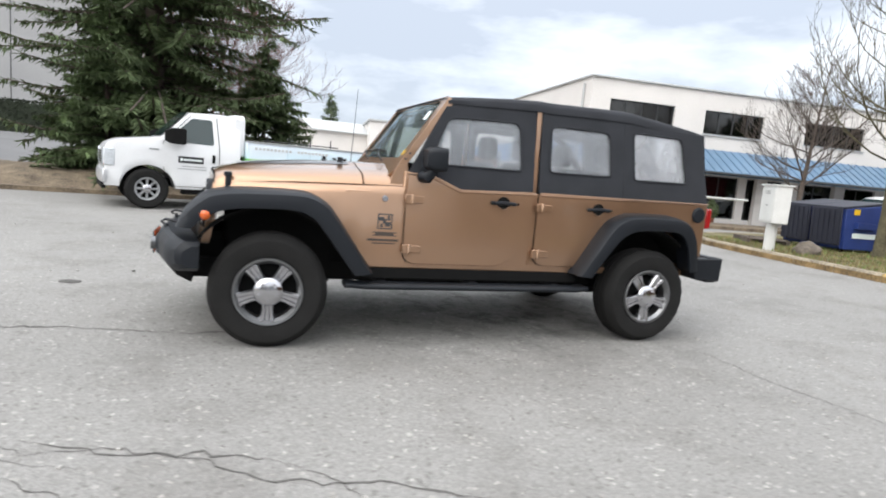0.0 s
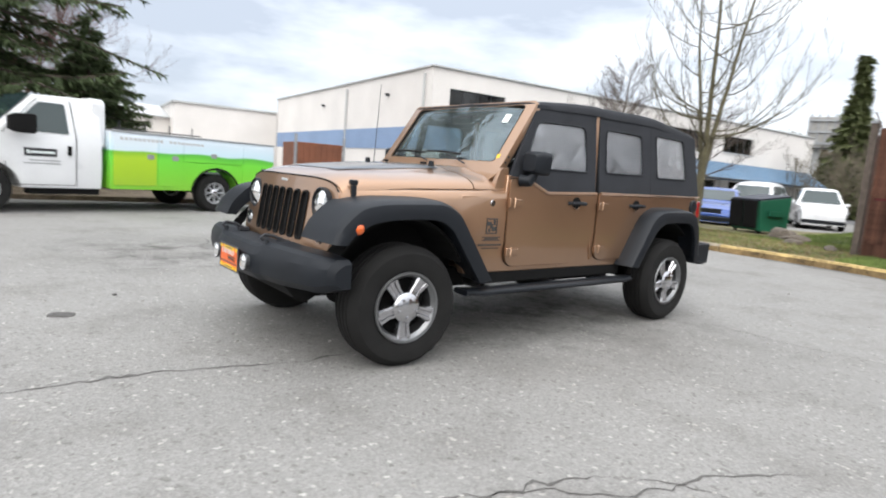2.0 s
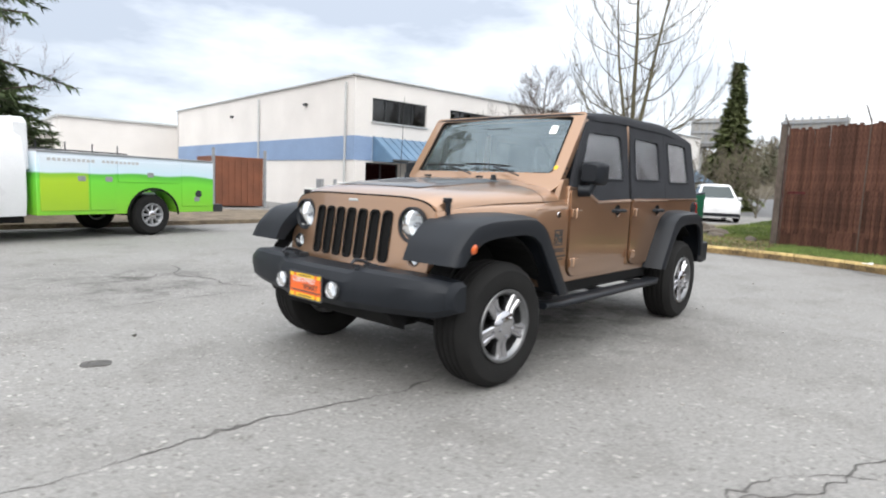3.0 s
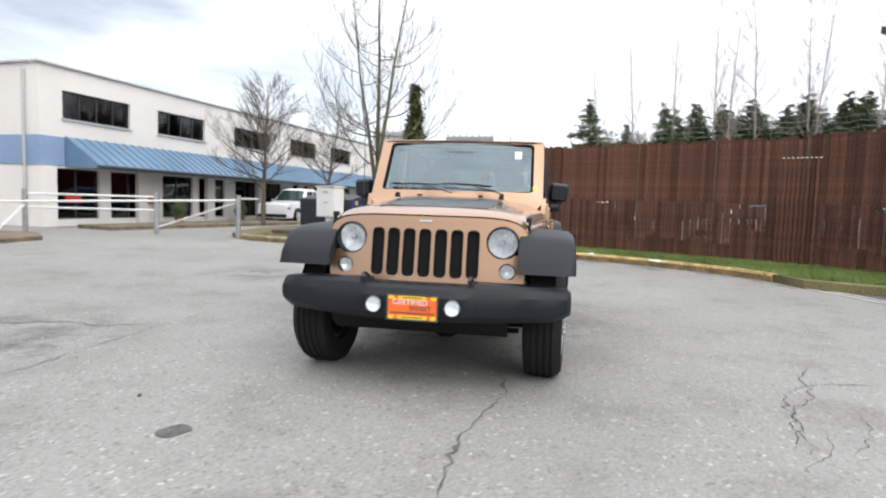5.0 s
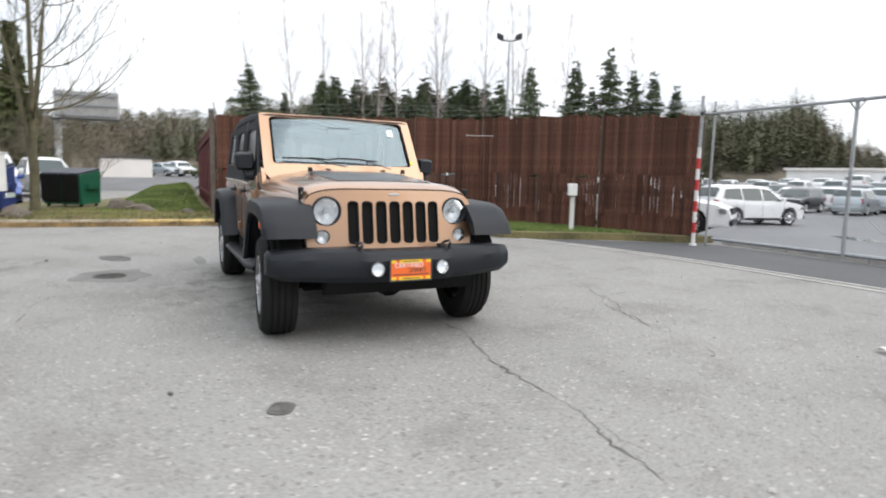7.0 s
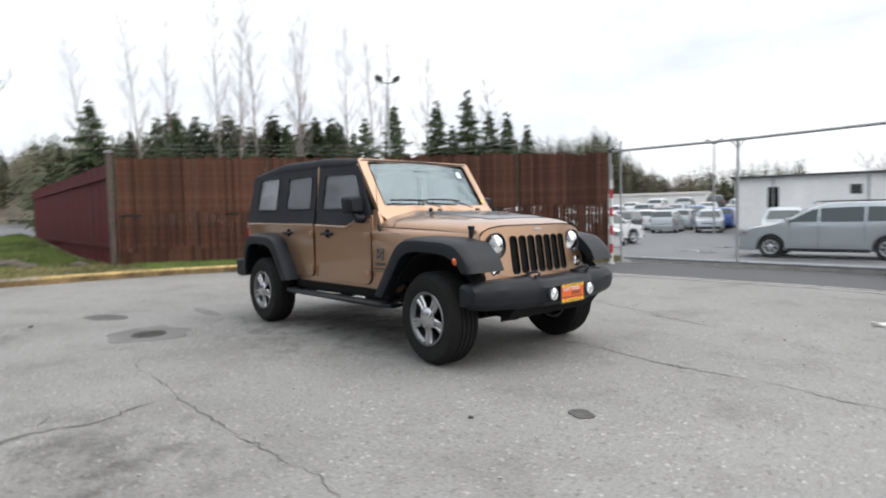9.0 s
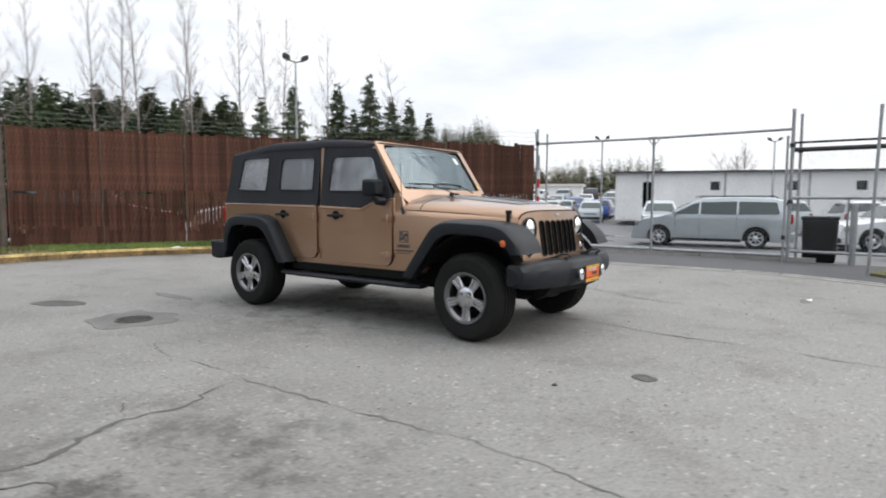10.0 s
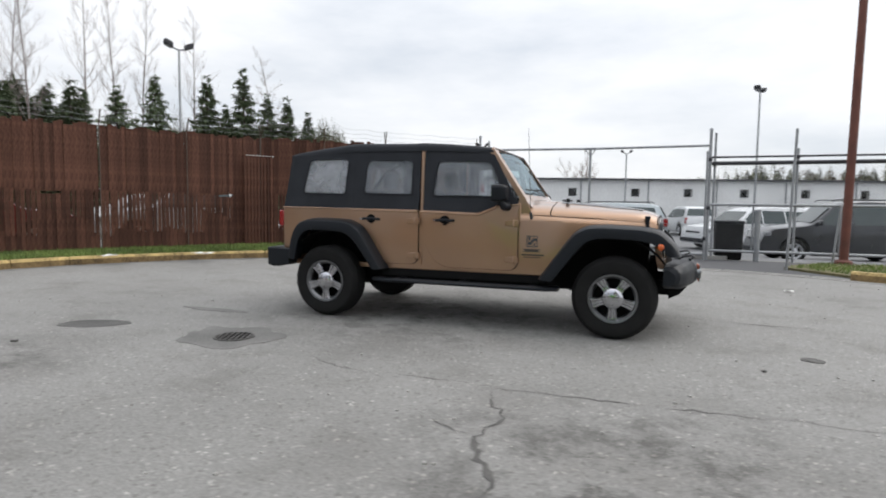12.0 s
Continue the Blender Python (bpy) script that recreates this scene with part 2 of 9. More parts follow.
M_OLIVE_FIR = material("olive_cedar_sprays", (0.085, 0.105, 0.045), spec=0.2, rough=0.9, vary=0.4, scale=0.5, fine=6, bump=0.0, tint=(0.14, 0.16, 0.07))
M_NEEDLE = material("dark_spruce_needles", (0.064, 0.098, 0.054), spec=0.2, rough=0.9, vary=0.5, scale=0.7, fine=8, bump=0.0, tint=(0.11, 0.145, 0.07))
M_NEEDLE_FAR = material("far_fir_needles", (0.070, 0.098, 0.058), rough=0.9, spec=0.2, vary=0.45, scale=0.4, fine=5, bump=0.0, random_vary=0.25, tint=(0.125, 0.16, 0.088))
# distance haze is put into this colour by lightening it
M_WOODS_FAR = material("far_mixed_woods", (0.056, 0.066, 0.044), rough=0.95, spec=0.1, vary=0.5, scale=0.12, fine=0.9, bump=0.0, tint=(0.105, 0.108, 0.068))
M_HEDGE = material("clipped_hedge_leaves", (0.02, 0.028, 0.014), rough=0.8, vary=0.4, scale=2, fine=20, bump=0.0)
M_WOODS = material("bare_winter_woods", (0.060, 0.054, 0.038), rough=1.0, vary=0.45, scale=0.15, fine=1.2, bump=0.5, depth=0.6, tint=(0.094, 0.080, 0.058))
M_BRUSH = material("bare_brush_twigs", (0.088, 0.074, 0.050), rough=0.95, vary=0.35, scale=0.3, fine=3, bump=0.0, tint=(0.15, 0.128, 0.09))
M_BIN_BLUE = material("blue_steel_bin", (0.018, 0.04, 0.17), rough=0.5, vary=0.2, scale=2, bump=0.08)
M_BIN_DARK = material("navy_plastic_lid", (0.016, 0.018, 0.03), rough=0.55, vary=0.2, scale=2, bump=0.08)
M_BIN_GREEN = material("green_steel_bin", (0.008, 0.095, 0.05), rough=0.5, vary=0.2, scale=2, bump=0.08)
M_BOX_WHITE = material("off_white_enamel", (0.62, 0.62, 0.6), rough=0.5, vary=0.08, scale=3, bump=0.03)
M_RED_PAINT = material("red_enamel", (0.42, 0.025, 0.025), rough=0.45, vary=0.15, bump=0.02)
M_FOG = material("satin_reflector", (0.82, 0.83, 0.85), rough=0.35, metal=0.2, vary=0.1, scale=40, bump=0.1)
M_POST_WORN = material("weathered_post", (0.10, 0.072, 0.056), rough=0.75, vary=0.35, scale=5, bump=0.1)
M_RUST_POLE = material("rust_red_pole_paint", (0.14, 0.05, 0.035), rough=0.7, vary=0.3, scale=3, bump=0.15)
M_SILVER = material("silver_blue_car_paint", (0.42, 0.46, 0.48), rough=0.32, metal=0.45, vary=0.04, bump=0.0, coat=0.6)
M_DARK_CAR = material("dark_grey_car_paint", (0.028, 0.030, 0.035), rough=0.3, metal=0.4, vary=0.05, bump=0.0, coat=0.7)
M_BLACK_CAR = material("black_car_paint", (0.014, 0.014, 0.016), rough=0.25, vary=0.05, bump=0.0, coat=0.8)
M_RED_CAR = material("red_car_paint", (0.18, 0.014, 0.014), rough=0.3, vary=0.05, bump=0.0, coat=0.7)
M_BLUE_CAR = material("blue_car_paint", (0.03, 0.08, 0.30), rough=0.3, metal=0.3, vary=0.05, bump=0.0, coat=0.7)
M_ROCK = material("mossy_boulder", (0.12, 0.10, 0.08), rough=0.95, vary=0.4, scale=3, fine=25, bump=0.6, depth=0.03)
M_TAR = material("black_crack_filler", (0.088, 0.084, 0.079), rough=0.9, vary=0.3, scale=9, bump=0.2)
M_IRON = material("cast_iron_cover", (0.105, 0.10, 0.095), rough=0.7, metal=0.4, vary=0.3, scale=12, bump=0.3)
M_PATCH_DARK = material("oily_asphalt_patch", (0.085, 0.082, 0.078), rough=0.9, vary=0.4, scale=3.5, fine=70, bump=0.4)
M_KERB_FACE = material("bare_stained_kerb_face", (0.10, 0.066, 0.038), rough=0.9, vary=0.5, scale=3, fine=25, bump=0.4, tint=(0.20, 0.135, 0.06))
M_PATCH = material("dark_asphalt_patch", (0.15, 0.146, 0.139), rough=0.9, vary=0.3, scale=2.5, fine=70, bump=0.4)
M_BRICK_BROWN = material("rust_brown_panel", (0.20, 0.075, 0.04), rough=0.8, vary=0.2, scale=2, bump=0.1)
M_METAL_SIDING = material("pale_grey_siding", (0.46, 0.47, 0.47), rough=0.7, vary=0.1, scale=0.5, fine=12, bump=0.08)
M_DEPOT = material("pale_depot_siding", (0.80, 0.80, 0.79), rough=0.7, vary=0.1, scale=0.5, fine=12, bump=0.08, stretch=(1, 1, 0.3))
M_HEADLAMP = material("clear_headlamp_plastic", (0.50, 0.53, 0.56), rough=0.15, vary=0.15, scale=14, bump=0.0, coat=0.6)
M_ROOF_DARK = material("dark_roof_edge", (0.07, 0.07, 0.075), rough=0.8, vary=0.2, bump=0.05)
M_LITTER = material("white_paper_litter", (0.7, 0.69, 0.66), rough=0.9, vary=0.1, bump=0.2)


def graded(name, bands, coord, lo, hi, wobble=0.06):
    """Printed wrap: soft colour bands up the panel with rolling edges."""
    m = material(name, (0.5, 0.5, 0.5), rough=0.32, vary=0.05, bump=0.0, coat=0.5)
    n, l = m.node_tree.nodes, m.node_tree.links
    co = n.new("ShaderNodeTexCoord")
    sp = n.new("ShaderNodeSeparateXYZ")
    l.new(co.outputs["Object"], sp.inputs[0])
    wv = n.new("ShaderNodeTexNoise")
    wv.inputs["Scale"].default_value, wv.inputs["Detail"].default_value = 0.9, 1.0
    l.new(co.outputs["Object"], wv.inputs["Vector"])
    ad = n.new("ShaderNodeMath")
    ad.operation = "MULTIPLY_ADD"
    ad.inputs[1].default_value = wobble * 4
    l.new(wv.outputs["Fac"], ad.inputs[0])
    l.new(sp.outputs[coord], ad.inputs[2])
    mr = n.new("ShaderNodeMapRange")
    mr.inputs["From Min"].default_value, mr.inputs["From Max"].default_value = lo + wobble * 2, hi + wobble * 2
    l.new(ad.outputs[0], mr.inputs["Value"])
    rp = n.new("ShaderNodeValToRGB")
    els = rp.color_ramp.elements
    els[0].position, els[0].color = bands[0][0], (*bands[0][1], 1)
    els[1].position, els[1].color = bands[-1][0], (*bands[-1][1], 1)
    for p, c in bands[1:-1]:
        e = els.new(p)
        e.color = (*c, 1)
    l.new(mr.outputs[0], rp.inputs[0])
    l.new(rp.outputs[0], n["Principled BSDF"].inputs["Base Color"])
    return m


M_GRASS_DRY = material("dry_winter_grass", (0.14, 0.105, 0.05), rough=0.9, vary=0.4, scale=0.8, fine=8, bump=0.0, tint=(0.22, 0.18, 0.085))
M_KERB_DIRTY = material("dirty_kerb_concrete", (0.15, 0.115, 0.085), rough=0.9, vary=0.5, scale=2.5, fine=25, bump=0.4, tint=(0.27, 0.23, 0.17))


M_WRAP = graded("green_hills_wrap", [(0.0, (0.20, 0.50, 0.03)), (0.55, (0.16, 0.62, 0.05)), (0.66, (0.10, 0.45, 0.05)), (0.69, (0.55, 0.72, 0.80)), (1.0, (0.70, 0.76, 0.82))], "Z", 0.4, 1.5)
M_WRAP_LIME = graded("lime_hills_wrap", [(0.0, (0.27, 0.46, 0.02)), (0.55, (0.38, 0.58, 0.03)), (0.66, (0.22, 0.48, 0.03)), (0.69, (0.62, 0.74, 0.80)), (1.0, (0.72, 0.77, 0.82))], "Z", 0.4, 1.5)


def asphalt_material():
    m = bpy.data.materials.new("weathered_lot_asphalt")
    m.use_nodes = True
    n, l = m.node_tree.nodes, m.node_tree.links
    b = n["Principled BSDF"]
    co = n.new("ShaderNodeTexCoord")

    def noise_tex(sc, det, rough=0.5):
        t = n.new("ShaderNodeTexNoise")
        t.inputs["Scale"].default_value, t.inputs["Detail"].default_value, t.inputs["Roughness"].default_value = sc, det, rough
        l.new(co.outputs["Object"], t.inputs["Vector"])
        return t.outputs["Fac"]

    def ramp_of(src, p0, c0, p1, c1):
        r = n.new("ShaderNodeValToRGB")
        r.color_ramp.elements[0].position, r.color_ramp.elements[0].color = p0, (*c0, 1)
        r.color_ramp.elements[1].position, r.color_ramp.elements[1].color = p1, (*c1, 1)
        l.new(src, r.inputs[0])
        return r.outputs[0]

    def times(a, c, f=1.0):
        x = n.new("ShaderNodeMix")
        x.data_type, x.blend_type = "RGBA", "MULTIPLY"
        x.inputs["Factor"].default_value = f
        l.new(a, x.inputs[6])
        l.new(c, x.inputs[7])
        return x.outputs[2]

    coarse = ramp_of(noise_tex(0.35, 6, 0.6), 0.3, (0.204, 0.199, 0.191), 0.7, (0.256, 0.250, 0.241))
    stains = ramp_of(noise_tex(1.3, 8, 0.7), 0.34, (0.80, 0.79, 0.78), 0.50, (1, 1, 1))
    vor = n.new("ShaderNodeTexVoronoi")
    vor.inputs["Scale"].default_value = 85.0
    l.new(co.outputs["Object"], vor.inputs["Vector"])
    stones = ramp_of(vor.outputs["Color"], 0.1, (0.87, 0.87, 0.86), 0.9, (1.14, 1.14, 1.13))
    grit = ramp_of(noise_tex(40, 4, 0.6), 0.35, (0.91, 0.91, 0.91), 0.65, (1.08, 1.08, 1.08))
    worn = None
    for cx, cy, rad in ((1.75, -3.75, 1.6), (-0.6, -0.2, 2.4), (-3.0, -3.6, 1.2)):
        vm = n.new("ShaderNodeVectorMath")
        vm.operation = "DISTANCE"
        vm.inputs[1].default_value = (cx, cy, 0)
        l.new(co.outputs["Object"], vm.inputs[0])
        fall = n.new("ShaderNodeMapRange")
        fall.inputs["From Min"].default_value, fall.inputs["From Max"].default_value = rad, 0.2 * rad
        l.new(vm.outputs["Value"], fall.inputs["Value"])
        if worn is None:
            worn = fall.outputs[0]
        else:
            mx = n.new("ShaderNodeMath")
            mx.operation = "MAXIMUM"
            l.new(worn, mx.inputs[0])
            l.new(fall.outputs[0], mx.inputs[1])
            worn = mx.outputs[0]
    spots = n.new("ShaderNodeMath")
    spots.operation = "MULTIPLY"
    l.new(worn, spots.inputs[0])
    sp_r = n.new("ShaderNodeMapRange")
    sp_r.inputs["From Min"].default_value, sp_r.inputs["From Max"].default_value = 0.46, 0.60
    l.new(noise_tex(2.6, 9, 0.75), sp_r.inputs["Value"])
    l.new(sp_r.outputs[0], spots.inputs[1])
    oil = ramp_of(spots.outputs[0], 0.0, (1, 1, 1), 1.0, (0.36, 0.35, 0.34))
    chips = n.new("ShaderNodeTexVoronoi")
    chips.inputs["Scale"].default_value = 52.0
    l.new(co.outputs["Object"], chips.inputs["Vector"])
    chip_bw = n.new("ShaderNodeSeparateColor")
    l.new(chips.outputs["Color"], chip_bw.inputs[0])
    pale = ramp_of(chip_bw.outputs[0], 0.955, (1, 1, 1), 0.995, (1.6, 1.58, 1.54))
    dark = ramp_of(chip_bw.outputs[1], 0.015, (0.72, 0.71, 0.70), 0.07, (1, 1, 1))
    l.new(times(times(times(times(times(times(coarse, stains), stones), grit), oil), pale), dark), b.inputs["Base Color"])
    b.inputs["Roughness"].default_value = 0.82
    b.inputs["Specular IOR Level"].default_value = 0.35
    bp = n.new("ShaderNodeBump")
    bp.inputs["Strength"].default_value, bp.inputs["Distance"].default_value = 0.45, 0.006
    l.new(vor.outputs["Distance"], bp.inputs["Height"])
    l.new(bp.outputs[0], b.inputs["Normal"])
    return m


M_ASPHALT = asphalt_material()


# ---------------------------------------------------------------- mesh helpers
def finish(name, me, mat, parent=None, label="", smooth=0.0, bevel=0.0, fix=True, segments=2):
    if fix:
        bm = bmesh.new()
        bm.from_mesh(me)
        bmesh.ops.recalc_face_normals(bm, faces=bm.faces)
        bm.to_mesh(me)
        bm.free()
    if mat:
        me.materials.append(mat)
    if smooth:
        me.shade_smooth()
        me.set_sharp_from_angle(angle=radians(smooth))
    ob = new(name, me)
    if parent:
        ob.parent = parent
    if bevel:
        md = ob.modifiers.new("bevel", "BEVEL")
        md.width, md.segments, md.limit_method, md.angle_limit = bevel, segments, "ANGLE", radians(35)
        md.harden_normals = False
        if not smooth:
            me.shade_smooth()
            me.set_sharp_from_angle(angle=radians(40))
    if label:
        ob["label"] = label
    return ob


def thing(name, label, category, m=None, group="", kind=""):
    e = new(name)
    e.empty_display_size = 0.2
    if m is not None:
        e.matrix_world = m
    return tagged(e, label, category, group, kind)


class Geo:
    """Collects vertices and faces of one mesh."""

    def __init__(self):
        self.v, self.f = [], []

    def add(self, verts, faces):
        o = len(self.v)
        self.v += [tuple(p) for p in verts]
        self.f += [tuple(i + o for i in face) for face in faces]
        return self

    def box(self, c, s, rz=0.0, taper=1.0, rot=None):
        hx, hy, hz = s[0] / 2, s[1] / 2, s[2] / 2
        pts = [Vector((sx * hx * (taper if sz > 0 else 1), sy * hy * (taper if sz > 0 else 1), sz * hz)) for sz in (-1, 1) for sx, sy in ((-1, -1), (1, -1), (1, 1), (-1, 1))]
        m = rot if rot is not None else Matrix.Rotation(rz, 3, "Z")
        pts = [m @ p + Vector(c) for p in pts]
        return self.add(pts, [(0, 3, 2, 1), (4, 5, 6, 7), (0, 1, 5, 4), (1, 2, 6, 5), (2, 3, 7, 6), (3, 0, 4, 7)])

    def tube(self, path, r, n=8, cap=True):
        path = [Vector(p) for p in path]
        rs = r if isinstance(r, (list, tuple)) else [r] * len(path)
        base, verts, faces = None, [], []
        for i, p in enumerate(path):
            d = (path[min(i + 1, len(path) - 1)] - path[max(i - 1, 0)]).normalized()
            if base is None:
                base = d.orthogonal().normalized()
            base = (base - d * base.dot(d)).normalized()
            side = d.cross(base)
            for k in range(n):
                a = 2 * math.pi * k / n
                verts.append(p + (base * math.cos(a) + side * math.sin(a)) * rs[i])
        for i in range(len(path) - 1):
            for k in range(n):
                k2 = (k + 1) % n
                faces.append((i * n + k, i * n + k2, (i + 1) * n + k2, (i + 1) * n + k))
        if cap:
            faces.append(tuple(range(n - 1, -1, -1)))
            faces.append(tuple((len(path) - 1) * n + k for k in range(n)))
        return self.add(verts, faces)

    def rings(self, rings, closed=True, caps=True):
        n = len(rings[0])
        verts = [p for r in rings for p in r]
        faces = []
        for i in range(len(rings) - 1):
            for k in range(n if closed else n - 1):
                k2 = (k + 1) % n
                faces.append((i * n + k, i * n + k2, (i + 1) * n + k2, (i + 1) * n + k))
        if caps and closed:
            faces.append(tuple(range(n - 1, -1, -1)))
            faces.append(tuple((len(rings) - 1) * n + k for k in range(n)))
        return self.add(verts, faces)

    def lathe(self, profile, n=32, c=(0, 0, 0), axis="Y", closed=False):
        """profile: (radius, height along the axis)."""
        rings = []
        for k in range(n):
            a = 2 * math.pi * k / n
            ring = []
            for r, h in profile:
                u, w = r * math.cos(a), r * math.sin(a)
                p = (u, h, w) if axis == "Y" else ((h, u, w) if axis == "X" else (u, w, h))
                ring.append((p[0] + c[0], p[1] + c[1], p[2] + c[2]))
            rings.append(ring)
        m = len(profile)
        verts = [p for r in rings for p in r]
        faces = []
        for k in range(n):
            k2 = (k + 1) % n
            for i in range(m if closed else m - 1):
                i2 = (i + 1) % m
                faces.append((k * m + i, k2 * m + i, k2 * m + i2, k * m + i2))
        return self.add(verts, faces)

    def plate(self, loops, place, thick, inner=()):
        """Sheet with holes: loops of (u, v), outer first; place(u, v, d) gives the point at depth d; inner points let it curve."""
        flat = [tuple(p) for lp in loops for p in lp]
        if inner:
            n = len(flat)
            edges, o = [], 0
            for lp in loops:
                edges += [(o + i, o + (i + 1) % len(lp)) for i in range(len(lp))]
                o += len(lp)
            net = delaunay_2d_cdt([Vector(p) for p in flat + [p for p in inner if inside(p, loops)]], edges, [], 0, 1e-6)
            tris = [tuple(i + n for i in t) for t in net[2] if inside(sum((net[0][i] for i in t), Vector((0, 0))) / len(t), loops)]
            flat += [tuple(p) for p in net[0]]
        else:
            tris = tessellate([[Vector((u, v, 0)) for u, v in lp] for lp in loops])
        n = len(flat)
        verts = [place(u, v, 0.0) for u, v in flat] + [place(u, v, thick) for u, v in flat]
        faces = [tuple(t) for t in tris] + [tuple(i + n for i in reversed(t)) for t in tris]
        o = 0
        for lp in loops:
            m = len(lp)
            for i in range(m):
                j = (i + 1) % m
                faces.append((o + i, o + j, o + j + n, o + i + n))
            o += m
        return self.add(verts, faces)

    def ob(self, name, mat, parent=None, label="", smooth=0.0, bevel=0.0, fix=True, segments=2):
        me = bpy.data.meshes.new(name)
        me.from_pydata([tuple(p) for p in self.v], [], self.f)
        me.validate()
        return finish(name, me, mat, parent, label, smooth, bevel, fix, segments)


from mathutils.geometry import delaunay_2d_cdt, tessellate_polygon as tessellate


def inside(p, loops):
    """True for a point within the first loop and outside the others."""
    hit = False
    for lp in loops:
        for (ax, ay), (bx, by) in zip(lp, lp[1:] + lp[:1]):
            if (ay > p[1]) != (by > p[1]) and p[0] < ax + (bx - ax) * (p[1] - ay) / (by - ay):
                hit = not hit
    return hit


def rounded(pts, r, n=4):
    """Polygon with its corners rounded."""
    out = []
    m = len(pts)
    for i in range(m):
        p0, p, p1 = Vector(pts[i - 1]), Vector(pts[i]), Vector(pts[(i + 1) % m])
        rr = r[i] if isinstance(r, (list, tuple)) else r
        a, b = (p0 - p), (p1 - p)
        rr = min(rr, a.length * 0.49, b.length * 0.49)
        s, e = p + a.normalized() * rr, p + b.normalized() * rr
        for k in range(n + 1):
            t = k / n
            q = s * (1 - t) ** 2 + p * 2 * t * (1 - t) + e * t * t
            out.append((q.x, q.y))
    return out


def circle(cx, cy, r, n=24):
    return [(cx + r * math.cos(2 * math.pi * k / n), cy + r * math.sin(2 * math.pi * k / n)) for k in range(n)]


def lerp_table(tab, x):
    """Piecewise-linear value at x of a table of (x, value) with rising x."""
    if x <= tab[0][0]:
        return tab[0][1]
    for (a, va), (b, vb) in zip(tab, tab[1:]):
        if x <= b:
            return va + (vb - va) * (x - a) / (b - a)
    return tab[-1][1]


def words(name, text, size, m, mat, parent, label="", depth=0.001):
    """Lettering in the built-in font as a mesh part; m places it in its parent's space."""
    cu = bpy.data.curves.new(name, "FONT")
    cu.body, cu.size, cu.extrude, cu.align_x, cu.align_y = text, size, depth, "CENTER", "CENTER"
    tmp = bpy.data.objects.new(name, cu)
    me = bpy.data.meshes.new_from_object(tmp)
    bpy.data.objects.remove(tmp)
    me.materials.clear()
    me.materials.append(mat)
    me.transform(m)
    ob = new(name, me)
    ob.parent = parent
    if label:
        ob["label"] = label
    return ob

# ---------------------------------------------------------------- ground
g = Geo()
N = 60
span = [-600, -300, -150, -80] + [-50 + 100 * k / N for k in range(N + 1)] + [80, 150, 300, 600]


def ground_z(x, y):
    """The lot dips gently beyond the gate and climbs again at its far end."""
    t = max(0.0, min(1.0, (y - 9.4) / 3.6))
    q, w = max(0.0, min(1.0, (y - 40.0) / 34.0)), max(0.0, min(1.0, (-7.0 - x) / 8.0))
    return -0.38 * t * t * (3 - 2 * t) + 2.3 * q * q * (3 - 2 * q) * w


span = sorted({*span, 55, 60, 65, 70, 76, 9.4, 9.8, 10.2, 10.6, 11.0, 11.4, 11.8, 12.2, 12.6, 13.0})
rows_g = [[(x, y, ground_z(x, y)) for x in span] for y in span]
g.rings(rows_g, closed=False, caps=False)
tagged(g.ob("ground", M_ASPHALT, None, fix=False), "weathered pale grey asphalt lot with cracks", "ground", kind="structure")


def spline(pts, per=8):
    """Smooth curve through plan points."""
    out = []
    P = [Vector(p) for p in pts]
    for i in range(len(P) - 1):
        p0, p1, p2, p3 = P[max(i - 1, 0)], P[i], P[i + 1], P[min(i + 2, len(P) - 1)]
        for k in range(per):
            t = k / per
            out.append(0.5 * ((2 * p1) + (p2 - p0) * t + (2 * p0 - 5 * p1 + 4 * p2 - p3) * t * t + (3 * p1 - p0 - 3 * p2 + p3) * t ** 3))
    out.append(P[-1])
    return out


def even(pts, step):
    """The same curve cut into even steps."""
    out, acc = [pts[0].copy()], 0.0
    for a, b in zip(pts, pts[1:]):
        L = (b - a).length
        while acc + L >= step:
            t = (step - acc) / L
            a = a.lerp(b, t)
            out.append(a.copy())
            L = (b - a).length
            acc = 0.0
        acc += L
    return out


def surface(name, outline, z, mat, label, category, kind="structure", step=0.6, bumpy=0.0, parent=None):
    """Low raised bed: top and rim of an outline in plan."""
    g = Geo()
    g.plate([[(p[0], p[1]) for p in outline]], lambda x, y, d: (x, y, z - d), z + 0.05)
    ob = g.ob(name, mat, parent)
    return tagged(ob, label, category, kind=kind)


KERB_LINE = [(-13.5, -9.3), (-10.9, -8.6), (-9.6, -7.4), (-9.15, -6.0), (-8.95, -4.2), (-8.8, -2.0), (-8.75, -0.2), (-8.35, 1.3), (-7.5, 2.75), (-6.3, 4.15), (-5.3, 4.75), (-4.55, 4.95)]
kerb_curve = spline(KERB_LINE)
land = [(p.x - 0.05, p.y) for p in kerb_curve] + [(-4.2, 5.6), (-3.9, 6.4), (-3.5, 7.3), (-2.9, 8.0), (-2.6, 8.9), (-8.4, 7.4), (-12.0, 0.4), (-26.0, 2.0), (-30, -1.2), (-19.5, -4.0), (-17.5, -8.8)]
surface("grass_bank", land, 0.14, M_GRASS_GROUND, "grassy bank with moss and dead leaves behind the kerb", "grass")


